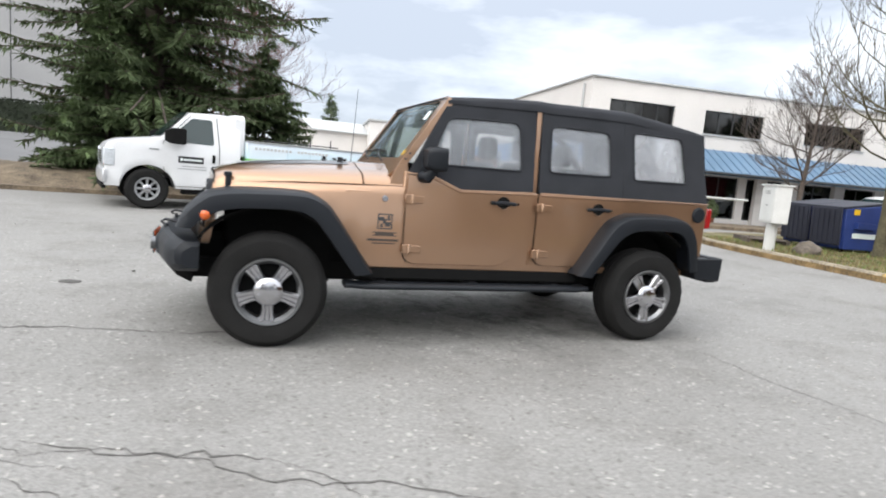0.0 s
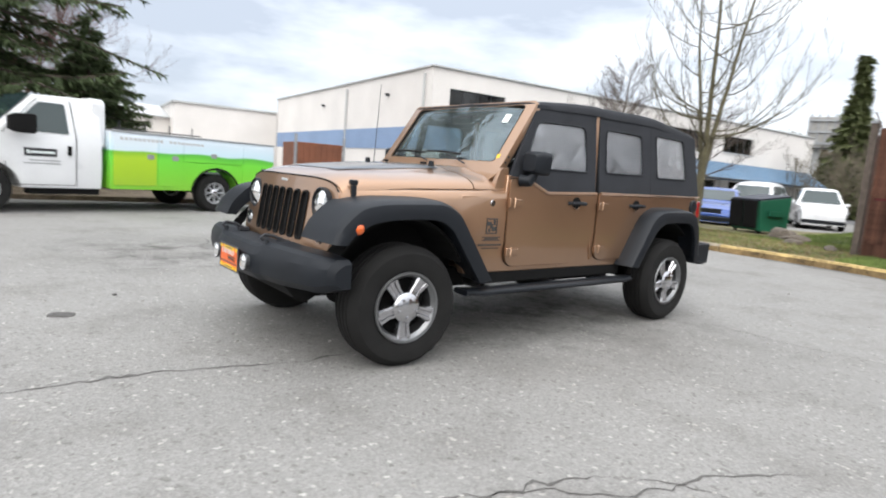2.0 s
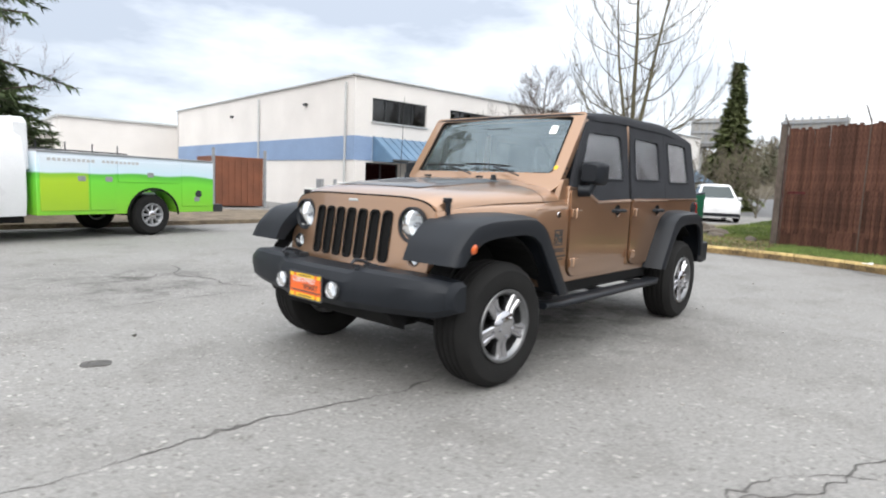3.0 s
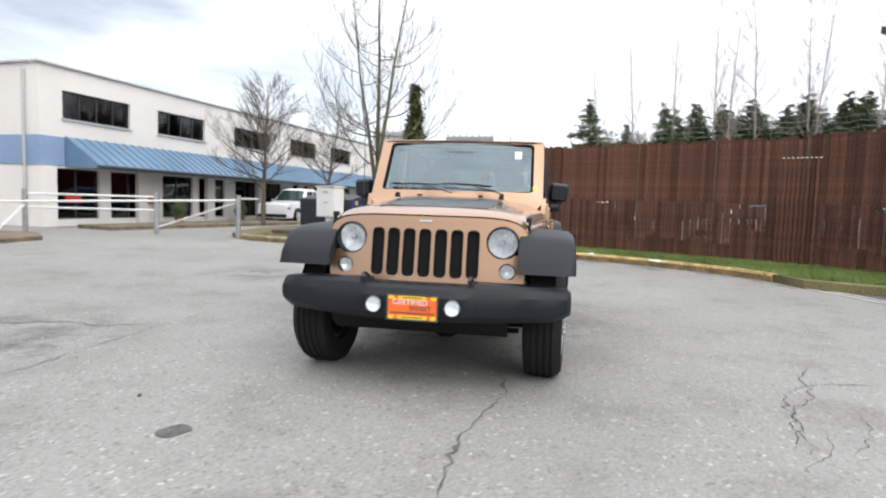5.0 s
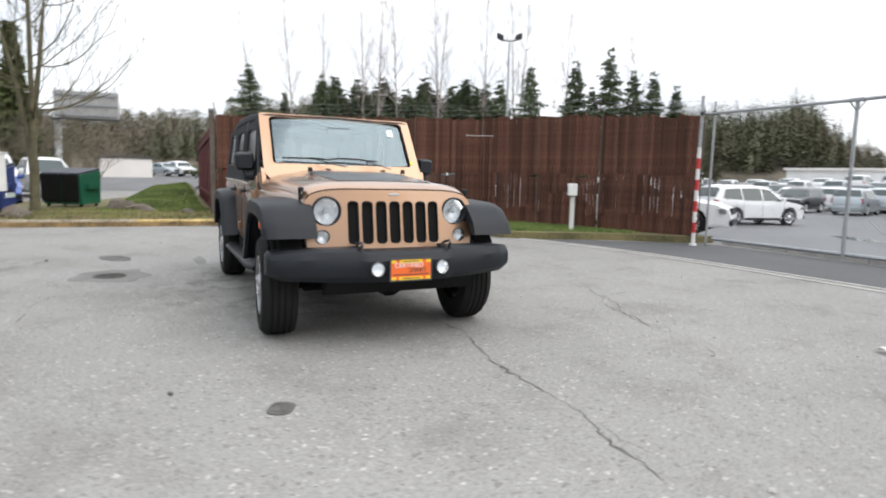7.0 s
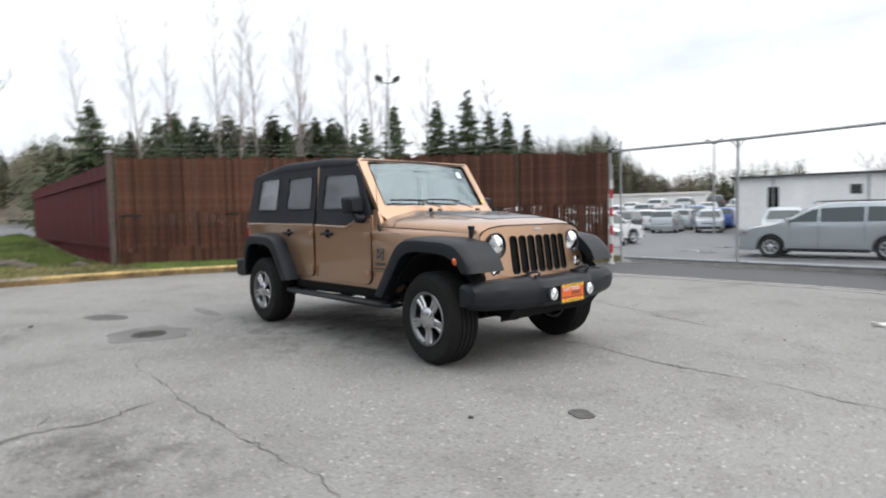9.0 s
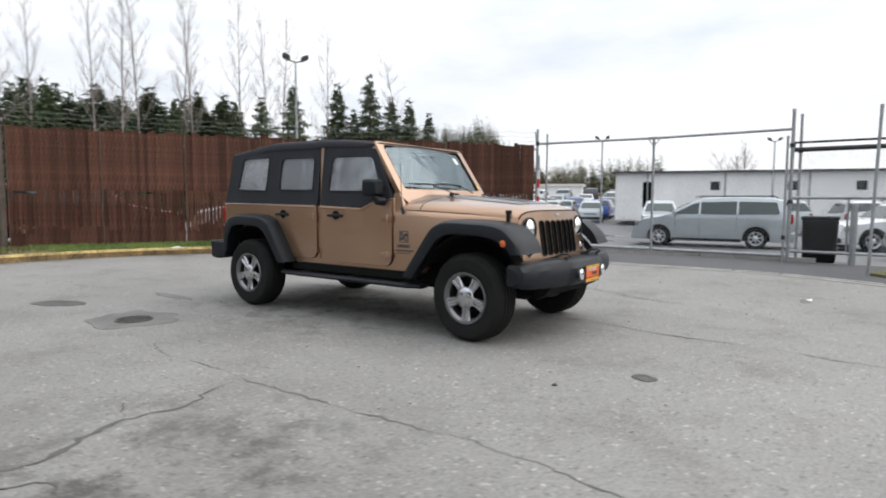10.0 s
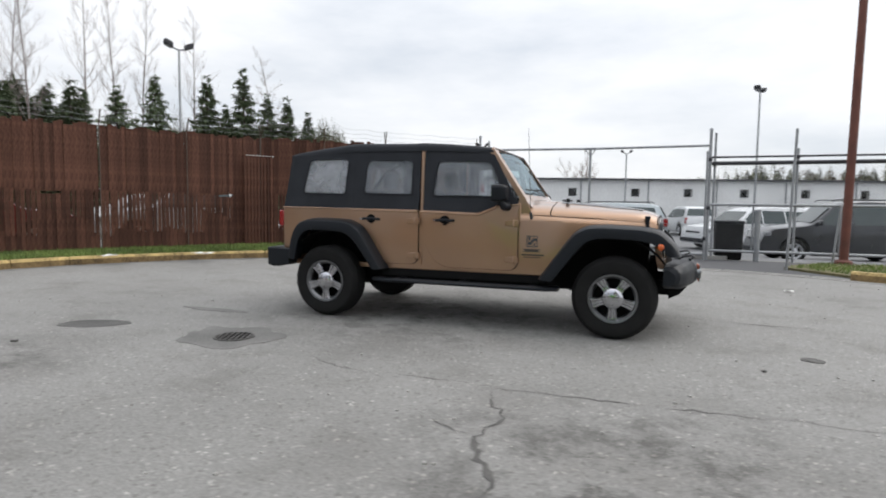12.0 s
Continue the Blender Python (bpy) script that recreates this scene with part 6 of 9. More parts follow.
for sgn in (1, -1):
    x0 = grille_place(0.505, 0.975, 0)[0]
    hl = Geo()
    hl.lathe([(0.108, 0.008), (0.100, 0.014), (0.094, 0.006), (0.094, -0.05), (0.108, -0.05)], 32, (x0, sgn * 0.505, 0.975), "X", closed=True)
    hl_ob = hl.ob("headlight", M_BLACK_PLASTIC, SUV, "round headlight with clear lens", smooth=40)
    rf = Geo()
    rf.lathe([(0.094, -0.004), (0.085, -0.03), (0.06, -0.06), (0.03, -0.075), (0.001, -0.078)], 32, (x0, sgn * 0.505, 0.975), "X")
    rf.ob("reflector", M_REFLECTOR, hl_ob, smooth=60)
    bb = Geo()
    bb.lathe([(0.001, -0.022), (0.012, -0.024), (0.018, -0.034), (0.018, -0.07)], 16, (x0, sgn * 0.505, 0.975), "X")
    bb.ob("bulb_shield", M_CHROME, hl_ob, smooth=40)
    ln = Geo()
    ln.lathe([(0.001, 0.028), (0.04, 0.024), (0.075, 0.013), (0.095, 0.0)], 32, (x0, sgn * 0.505, 0.975), "X")
    ln.ob("lens", M_GLASS_CLEAR, hl_ob, smooth=60, fix=False)
    x1 = grille_place(0.54, 0.793, 0)[0]
    tl = Geo()
    tl.lathe([(0.054, 0.003), (0.05, 0.008), (0.046, 0.0), (0.046, -0.04)], 24, (x1, sgn * 0.54, 0.793), "X")
    tl_ob = tl.ob("turn_signal", M_BLACK_PLASTIC, SUV, "small round turn signal", smooth=40)
    tr = Geo()
    tr.lathe([(0.046, -0.002), (0.03, -0.028), (0.001, -0.034)], 24, (x1, sgn * 0.54, 0.793), "X")
    tr.ob("reflector", M_REFLECTOR, tl_ob, smooth=60)
    tn = Geo()
    tn.lathe([(0.001, 0.014), (0.03, 0.01), (0.047, 0.0)], 24, (x1, sgn * 0.54, 0.793), "X")
    tn.ob("lens", M_GLASS_CLEAR, tl_ob, smooth=60, fix=False)


# wheel-arch flares: section carried along the arch
def flare(name, outer_pts, inner_pts, body_y, sgn, lip=0.965):
    g = Geo()
    rings = []
    n_sub = 5
    path = []
    for i in range(len(outer_pts) - 1):
        for k in range(n_sub):
            t = k / n_sub
            path.append((Vector(outer_pts[i]).lerp(Vector(outer_pts[i + 1]), t), Vector(inner_pts[i]).lerp(Vector(inner_pts[i + 1]), t)))
    path.append((Vector(outer_pts[-1]), Vector(inner_pts[-1])))
    sm = path[:]
    for _ in range(3):
        sm = [sm[0]] + [((sm[i - 1][0] + sm[i][0] * 2 + sm[i + 1][0]) / 4, (sm[i - 1][1] + sm[i][1] * 2 + sm[i + 1][1]) / 4) for i in range(1, len(sm) - 1)] + [sm[-1]]
    for o, q in sm:
        d = (o - q).normalized()
        by = body_y(o.x) - 0.03
        up = o + d * 0.012
        rings.append([(up.x, sgn * by, up.y), (o.x + d.x * 0.004, sgn * (lip - 0.10), o.y + d.y * 0.004), (o.x - d.x * 0.006, sgn * (lip - 0.035), o.y - d.y * 0.006), (o.x - d.x * 0.022, sgn * (lip - 0.008), o.y - d.y * 0.022),
                      (q.x + d.x * 0.045, sgn * (lip + 0.004), q.y + d.y * 0.045), (q.x, sgn * (lip - 0.002), q.y), (q.x, sgn * (lip - 0.03), q.y), (q.x + d.x * 0.02, sgn * (lip - 0.05), q.y + d.y * 0.02), (q.x + d.x * 0.035, sgn * by, q.y + d.y * 0.035)])
    g.rings(rings)
    return g.ob(name, M_BLACK_PLASTIC, SUV, "matte black wheel-arch flare", smooth=40)


for sgn in (1, -1):
    flare("wheel_flare", [(2.03, 0.80), (1.985, 0.90), (1.86, 1.015), (1.70, 1.045), (1.40, 1.055), (1.24, 1.05), (1.12, 0.99), (1.03, 0.87), (0.80, 0.545)],
          [(1.935, 0.795), (1.885, 0.855), (1.78, 0.915), (1.66, 0.935), (1.42, 0.945), (1.29, 0.935), (1.20, 0.885), (1.13, 0.795), (0.93, 0.53)], front_y, sgn)
    flare("wheel_flare", [(-0.79, 0.565), (-0.93, 0.78), (-1.06, 0.98), (-1.20, 1.05), (-1.45, 1.06), (-1.68, 1.06), (-1.80, 1.02), (-1.88, 0.90), (-1.93, 0.64)],
          [(-0.90, 0.555), (-1.02, 0.73), (-1.13, 0.87), (-1.24, 0.935), (-1.46, 0.945), (-1.65, 0.945), (-1.73, 0.91), (-1.79, 0.82), (-1.83, 0.62)], lambda x: 0.80, sgn)
    mk = Geo()
    mk.lathe([(0.001, 0.016), (0.024, 0.012), (0.033, 0.0), (0.033, -0.02)], 18, (1.865, sgn * 0.958, 0.885), "Y")
    if sgn < 0:
        mk.v = [(x, -0.958 - (y + 0.958), z) for x, y, z in mk.v]
    mk.ob("side_marker", M_ORANGE, SUV, "orange side marker lens", smooth=50)
    # black liner above the wheels and inner fender
    for cx in (1.475, -1.475):
        ln = Geo()
        arch = arc_pts(cx, 0.40, 0.53, 28, 152, 14)
        ln.rings([[(x, sgn * y, z), (x, sgn * 0.84, z), (x, sgn * 0.84, z + 0.02), (x, sgn * y, z + 0.02)] for x, z in arch for y in [0.48 if x < 1.70 else 0.69]])
        ln.box((cx - 0.09, sgn * 0.50, 0.66), (0.70, 0.03, 0.52))
        ln.ob("wheel_liner", M_UNDER, SUV, "black wheel-arch liner")

# doors: lower steel skins with dark gaps, upper fabric halves with vinyl windows
FRONT_DOOR = rounded([(0.575, 1.215), (0.575, 0.60), (-0.235, 0.60), (-0.405, 0.86), (-0.405, 1.155), (0.185, 1.135), (0.385, 1.215)], [0.02, 0.10, 0.14, 0.14, 0.01, 0.04, 0.04], 5)
REAR_DOOR = rounded([(-0.455, 1.155), (-0.455, 0.615), (-0.90, 0.615), (-1.215, 1.00), (-1.215, 1.165)], [0.01, 0.10, 0.10, 0.12, 0.01], 5)


def grow(poly, d):
    c = Vector((sum(p[0] for p in poly) / len(poly), sum(p[1] for p in poly) / len(poly)))
    return [(p[0] + d * (1 if p[0] > c.x else -1), p[1] + d * (1 if p[1] > c.y else -1)) for p in poly]


for sgn in (1, -1):
    for nm, poly, hx, hinge_x in (("front_door", FRONT_DOOR, -0.165, 0.52), ("rear_door", REAR_DOOR, -0.985, -0.50)):
        gap = suv_panel(grow(poly, 0.0045), sgn, -0.008, 0.01)
        gap.ob("door_seal", M_UNDER, SUV, "black door seal")
        d = suv_panel(poly, sgn, 0.006, 0.02).ob(nm, M_BRONZE, SUV, bevel=0.004)
        bead = Geo()
        bead.tube([(x, sgn * (side_y(z) + 0.006), z) for x, z in ([(-0.398, 1.149), (-0.1, 1.139), (0.185, 1.130), (0.25, 1.156), (0.385, 1.209)] if nm == "front_door" else [(-1.208, 1.159), (-0.8, 1.154), (-0.462, 1.149)])], 0.009, 8)
        bead.ob("belt_bead", M_BRONZE, d, "rolled bronze top edge of the door", smooth=60)
        # handle: bar over a flat black disc painted as the shade of its cup
        yy = sgn * 0.811
        h = Geo()
        h.tube([(hx - 0.095, yy, 1.068), (hx - 0.08, yy + sgn * 0.03, 1.07), (hx, yy + sgn * 0.038, 1.074), (hx + 0.08, yy + sgn * 0.03, 1.07), (hx + 0.095, yy, 1.068)], 0.014, 8)
        h.ob("door_handle", M_BLACK_PLASTIC, d, "black pull handle", smooth=40)
        cup = Geo()
        cup.plate([[(hx + 0.052 * math.cos(a * math.pi / 10), 1.072 + 0.046 * math.sin(a * math.pi / 10)) for a in range(20)]], lambda x, z, dd: (x, sgn * (0.8125 - dd), z), 0.004)
        cup.ob("cup_shade", M_UNDER, d, "flat black disc for the shade in the handle cup")
        # raised bronze arc stands in for the lit lower edge of the cup
        cl = Geo()
        cl.tube([(hx + 0.045 * math.cos(q), sgn * 0.815, 1.068 + 0.046 * math.sin(q)) for q in [math.pi * (1.2 + 0.6 * j / 6) for j in range(7)]], 0.005, 6)
        cl.ob("cup_lip", M_BRONZE, d, smooth=60)
        lk = Geo()
        lk.tube([(hx - 0.115, yy, 1.07), (hx - 0.115, yy + sgn * 0.008, 1.07)], 0.011, 12)
        lk.ob("door_lock", M_CHROME, d)
        for hz in (1.055, 0.705):
            hg = Geo()
            hg.box((hinge_x, sgn * 0.818, hz), (0.13, 0.022, 0.05))
            hg.box((hinge_x + 0.045, sgn * 0.826, hz), (0.05, 0.022, 0.062))
            hg.tube([(hinge_x + 0.02, sgn * 0.832, hz - 0.036), (hinge_x + 0.02, sgn * 0.832, hz + 0.036)], 0.011, 10)
            hg.ob("door_hinge", M_BRONZE, d, "body-coloured strap hinge", bevel=0.009)
    # B pillar strip
    bp = suv_panel([(-0.412, 0.62), (-0.448, 0.62), (-0.448, 1.775), (-0.412, 1.775)], sgn, 0.0, 0.05)
    bp.ob("door_pillar", M_BRONZE, SUV, "bronze pillar strip between the doors", bevel=0.004)
    # fabric uppers
    uppers = (
        ("front_window_panel", rounded([(0.575, 1.222), (0.315, 1.725), (0.27, 1.755), (-0.405, 1.765), (-0.405, 1.162), (0.185, 1.142), (0.385, 1.222)], [0.01, 0.03, 0.03, 0.01, 0.01, 0.02, 0.02], 3),
         rounded([(0.29, 1.65), (-0.27, 1.665), (-0.30, 1.315), (0.36, 1.31), (0.415, 1.35)], [0.07, 0.07, 0.03, 0.03, 0.03], 5), M_VINYL),
        ("rear_window_panel", rounded([(-0.455, 1.162), (-0.455, 1.77), (-1.195, 1.775), (-1.205, 1.172)], 0.01, 2),
         rounded([(-0.535, 1.675), (-1.06, 1.675), (-1.085, 1.335), (-0.535, 1.325)], [0.06, 0.07, 0.04, 0.04], 5), M_VINYL),
        ("quarter_window_panel", rounded([(-1.205, 1.172), (-1.195, 1.78), (-1.955, 1.745), (-2.065, 1.18)], 0.015, 2),
         rounded([(-1.275, 1.70), (-1.755, 1.695), (-1.825, 1.335), (-1.305, 1.325)], [0.05, 0.05, 0.04, 0.04], 5), M_VINYL_REAR),
    )
    for nm, poly, hole, mat in uppers:
        u = suv_panel(poly, sgn, -0.002, 0.025, [hole]).ob(nm, M_FABRIC, SUV, "black fabric side panel around a clear vinyl window", bevel=0.006)
        hem = Geo()
        pts = [(x, sgn * (side_y(z) + 0.001), z) for x, z in hole]
        hem.tube(pts + pts[:1], 0.007, 6, cap=False)
        hem.ob("window_hem", M_FABRIC, u)
        wp = suv_panel(hole, sgn, -0.010, 0.003)
        wp.ob("vinyl_window", mat, u, "hazy clear vinyl window")
    # belt seam, fuel cap, badge and lettering bars
    seam = Geo()
    seam.tube([(-0.46, sgn * 0.812, 1.163), (-1.21, sgn * 0.812, 1.171), (-2.06, sgn * 0.808, 1.181)], 0.006, 6)
    seam.tube([(-0.40, sgn * 0.812, 1.161), (0.18, sgn * 0.814, 1.141), (0.385, sgn * 0.808, 1.222)], 0.006, 6)
    seam.ob("belt_rail", M_BRONZE, SUV, "thin bronze belt rail")
    if sgn > 0:
        fc = Geo()
        fc.lathe([(0.001, 0.012), (0.055, 0.01), (0.066, 0.0), (0.066, -0.02)], 24, (-1.985, 0.80, 1.085), "Y")
        fc.ob("fuel_cap", M_BLACK_PLASTIC, SUV, "round black fuel filler", smooth=40)
    bd = Geo()
    bd.lathe([(0.001, 0.004), (0.02, 0.004), (0.023, 0.0), (0.023, -0.004)], 20, (0.725, 0.8, 1.045), "Y")
    if sgn < 0:
        bd.v = [(x, -y, z) for x, y, z in bd.v]
    if sgn > 0:
        bd.ob("round_badge", M_CHROME, SUV, "small round metal badge", smooth=40)
    dc = Geo()
    for cx, cz, w, hh in ((0.715, 0.937, 0.104, 0.008), (0.715, 0.837, 0.104, 0.008), (0.763, 0.887, 0.008, 0.092), (0.667, 0.887, 0.008, 0.092),
                          (0.740, 0.904, 0.038, 0.026), (0.718, 0.888, 0.022, 0.034), (0.694, 0.868, 0.038, 0.030), (0.690, 0.912, 0.018, 0.034), (0.738, 0.858, 0.016, 0.024)):
        dc.box((cx, sgn * 0.800, cz), (w, 0.004, hh))
    dc.ob("square_decal", M_DECAL, SUV, "black square block decal")
    lb = Geo()
    for cx, cz, w, hh in ((0.712, 0.810, 0.17, 0.007), (0.712, 0.789, 0.17, 0.007), (0.712, 0.7995, 0.13, 0.014), (0.722, 0.757, 0.22, 0.015), (0.715, 0.734, 0.16, 0.008)):
        lb.box((cx, sgn * 0.8, cz), (w, 0.003, hh))
    lb.ob("lettering", M_DECAL_TAN, SUV, "dark bronze lettering bars")
    # mirror
    mr = Geo()
    mr.rings([[(0.40 + dx, sgn * y, 1.345 + dz) for y, dz in rounded([(0.79 + 0.0, -0.085), (0.955, -0.085), (0.965, 0.075), (0.80, 0.085)], 0.035, 3)] for dx, _ in ((-0.055, 0),)] +
             [[(0.40 + dx, sgn * (0.878 + (y - 0.878) * s), 1.345 + dz * s) for y, dz in rounded([(0.79, -0.085), (0.955, -0.085), (0.965, 0.075), (0.80, 0.085)], 0.035, 3)] for dx, s in ((0.0, 1.0), (0.05, 0.93), (0.085, 0.7))])
    mr_ob = mr.ob("wing_mirror", M_BLACK_PLASTIC, SUV, "black wing mirror", smooth=45)
    mg = Geo()
    mg.plate([rounded([(0.805, 1.272), (0.945, 1.272), (0.952, 1.408), (0.812, 1.416)], 0.03, 3)], lambda y, z, d: (0.342 + d, sgn * y, z), 0.003)
    mg.ob("mirror_glass", M_CHROME, mr_ob)
    ma = Geo()
    ma.tube([(0.47, sgn * 0.80, 1.215), (0.45, sgn * 0.86, 1.215), (0.42, sgn * 0.875, 1.26), (0.42, sgn * 0.878, 1.30)], [0.045, 0.042, 0.03, 0.03], 10)
    ma.ob("mirror_arm", M_BLACK_PLASTIC, mr_ob, smooth=45)
    # step bar with brackets
    st = Geo()
    ring = []
    for x in (0.98, 0.93, 0.85, 0.0, -0.80, -0.88, -0.92):
        inn = 0.0 if -0.85 < x < 0.9 else -0.04
        ring.append([(x, sgn * (y + inn), z) for y, z in rounded([(0.80, 0.435), (0.93, 0.43), (0.945, 0.452), (0.925, 0.475), (0.80, 0.468)], 0.015, 2)])
    st.rings(ring)
    st_ob = st.ob("side_step", M_BLACK_PLASTIC, SUV, "black side step bar", smooth=40)
    for bx in (0.7, 0.0, -0.7):
        br = Geo()
        br.box((bx, sgn * 0.70, 0.45), (0.06, 0.24, 0.03))
        br.ob("step_bracket", M_DARK_STEEL, st_ob)
    # tail light
    tl = Geo()
    tl.box((-2.10, sgn * 0.735, 1.06), (0.06, 0.12, 0.17))
    tl.ob("tail_light", M_RED_LENS, SUV, "red tail light", bevel=0.01)
    # sill under the doors
    sl = Geo()
    sl.box((0.0, sgn * 0.745, 0.525), (1.72, 0.09, 0.09))
    sl.ob("sill", M_UNDER, SUV, "dark sill under the doors", bevel=0.01)


# soft-top roof
def roof_ring(x, z, w, drop):
    pts = [(-w, z - drop), (-w, z - drop * 0.55), (-w * 0.97, z - drop * 0.28), (-w * 0.88, z - drop * 0.1), (-w * 0.5, z - 0.004), (0, z), (w * 0.5, z - 0.004), (w * 0.88, z - drop * 0.1), (w * 0.97, z - drop * 0.28), (w, z - drop * 0.55), (w, z - drop), (w * 0.96, z - drop), (w * 0.93, z - drop * 0.5), (0, z - 0.025), (-w * 0.93, z - drop * 0.5), (-w * 0.96, z - drop)]
    return [(x, y, zz) for y, zz in pts]


g = Geo()
g.rings([roof_ring(*r) for r in ((0.315, 1.790, 0.735, 0.055), (0.27, 1.803, 0.738, 0.06), (0.10, 1.822, 0.740, 0.075), (-0.20, 1.850, 0.740, 0.09), (-0.46, 1.866, 0.740, 0.10), (-0.55, 1.862, 0.740, 0.10), (-0.85, 1.868, 0.740, 0.10), (-1.15, 1.876, 0.738, 0.105), (-1.28, 1.872, 0.738, 0.105), (-1.60, 1.835, 0.732, 0.10), (-1.90, 1.792, 0.726, 0.07), (-1.985, 1.770, 0.722, 0.05), (-2.005, 1.74, 0.718, 0.03))])
roof = g.ob("soft_top", M_FABRIC, SUV, "black folding fabric roof", smooth=50)
for x, z in ((-0.50, 1.870), (-1.22, 1.880)):
    sm = Geo()
    sm.tube([(x, y, z - 0.0 - 0.012 * abs(y / 0.73) ** 6 * 6) for y in (-0.70, -0.6, -0.4, 0, 0.4, 0.6, 0.70)], 0.007, 6)
    sm.ob("roof_seam", M_FABRIC, roof)
g = Geo()
g.plate([[(-0.715, 1.75), (0.715, 1.75), (0.775, 1.18), (-0.775, 1.18)], rounded([(-0.55, 1.66), (0.55, 1.66), (0.57, 1.30), (-0.57, 1.30)], 0.05, 4)], lambda y, z, d: (-2.005 - (1.75 - z) * 0.115 + d, y, z), 0.02)
rear_panel = g.ob("rear_window_curtain", M_FABRIC, SUV, "black fabric rear curtain", bevel=0.005)
g = Geo()
g.plate([rounded([(-0.55, 1.66), (0.55, 1.66), (0.57, 1.30), (-0.57, 1.30)], 0.05, 4)], lambda y, z, d: (-1.995 - (1.75 - z) * 0.115 + d, y, z), 0.003)
g.ob("vinyl_window", M_VINYL_REAR, rear_panel, "milky vinyl rear window")
for sgn in (1, -1):
    g = Geo()
    g.rings([[(-1.955, sgn * 0.728, 1.745), (-2.01, sgn * 0.70, 1.75), (-1.98, sgn * 0.69, 1.75)], [(-2.065, sgn * 0.795, 1.18), (-2.085, sgn * 0.76, 1.18), (-2.05, sgn * 0.75, 1.18)]])
    g.ob("corner_gusset", M_FABRIC, roof)


# windscreen frame and glass; u across, v up the slope
def screen(u, v, d):
    x0, z0, x1, z1 = 0.665, 1.245, 0.295, 1.795
    n = Vector((z1 - z0, 0, x0 - x1)).normalized()
    p = Vector((x0 + (x1 - x0) * v, u, z0 + (z1 - z0) * v)) + n * (0.03 * (1 - (u / 0.75) ** 2)) - n * d
    return tuple(p)


g = Geo()
hole = [(u, v) for u, v in rounded([(-0.660, 0.148), (0.660, 0.148), (0.650, 0.935), (-0.650, 0.935)], 0.05, 5)]
g.plate([rounded([(-0.745, 0.0), (-0.68, -0.12), (0.68, -0.12), (0.745, 0.0), (0.735, 1.0), (-0.735, 1.0)], [0.02, 0.02, 0.02, 0.02, 0.04, 0.04], 4), hole], screen, 0.05)
frame_ob = g.ob("windscreen_frame", M_BRONZE, SUV, "bronze windscreen frame", bevel=0.006)
g = Geo()
gx = [[screen(-0.66 + 1.32 * k / 12, 0.138 + 0.805 * j / 4, 0.02) for k in range(13)] for j in range(5)]
g.rings(gx, closed=False, caps=False)
g.ob("windscreen_glass", M_GLASS, frame_ob, "tinted windscreen glass", smooth=60, fix=False)
g = Geo()
g.plate([hole, [(u * 0.965, 0.555 + (v - 0.555) * 0.955) for u, v in hole]], lambda u, v, d: screen(u, v, 0.012 + d), 0.004)
g.ob("glass_seal", M_UNDER, frame_ob, "black windscreen seal")
g = Geo()
g.plate([[(0.485, 0.70), (0.545, 0.70), (0.545, 0.82), (0.485, 0.82)]], lambda u, v, d: screen(u, v, 0.015 + d), 0.002)
g.ob("paper_sticker", M_STICKER, frame_ob, "pale paper sticker inside the windscreen")
g = Geo()
g.plate([[(0.655, 0.20), (0.685, 0.20), (0.685, 0.25), (0.655, 0.25)]], lambda u, v, d: screen(u, v, -0.002 + d), 0.003)
g.ob("yellow_tag", M_PLATE_YELLOW, frame_ob, "small yellow tag")
for u0, u1 in ((-0.02, -0.58), (0.42, -0.12)):
    wp = Geo()
    a, b, c = Vector(screen(u0, 0.06, -0.03)), Vector(screen((u0 * 0.55 + u1 * 0.45), 0.16, -0.035)), Vector(screen(u1, 0.215, -0.03))
    wp.tube([a, a * 0.5 + b * 0.5 + Vector((0.006, 0, 0.006)), b], 0.006, 6)
    wp_ob = wp.ob("wiper", M_BLACK_PLASTIC, SUV, "black wiper")
    bl = Geo()
    p0, p1 = Vector(screen(u0 - 0.12, 0.20, -0.012)), Vector(screen(u1, 0.225, -0.012))
    bl.tube([p0, (p0 + p1) / 2 + Vector((0.004, 0, 0.006)), p1], 0.008, 6)
    bl.ob("wiper_blade", M_RUBBER, wp_ob)
for sgn in (1, -1):
    for k in range(4):
        v = 0.02 + 0.075 * k
        bo = Geo()
        p = Vector(screen(sgn * 0.742, v, 0.02))
        bo.lathe([(0.001, 0.006), (0.007, 0.005), (0.009, 0.0)], 10, (p.x, sgn * abs(p.y), p.z), "Y")
        bo.ob("frame_bolt", M_DARK_STEEL, frame_ob)
ant = Geo()
ant.tube([(0.70, -0.785, 1.10), (0.70, -0.80, 1.13), (0.695, -0.80, 1.16)], 0.014, 8)
ant.tube([(0.695, -0.80, 1.16), (0.66, -0.805, 1.95)], [0.004, 0.002], 6)
ant.ob("antenna", M_DARK_STEEL, SUV, "thin black whip antenna")


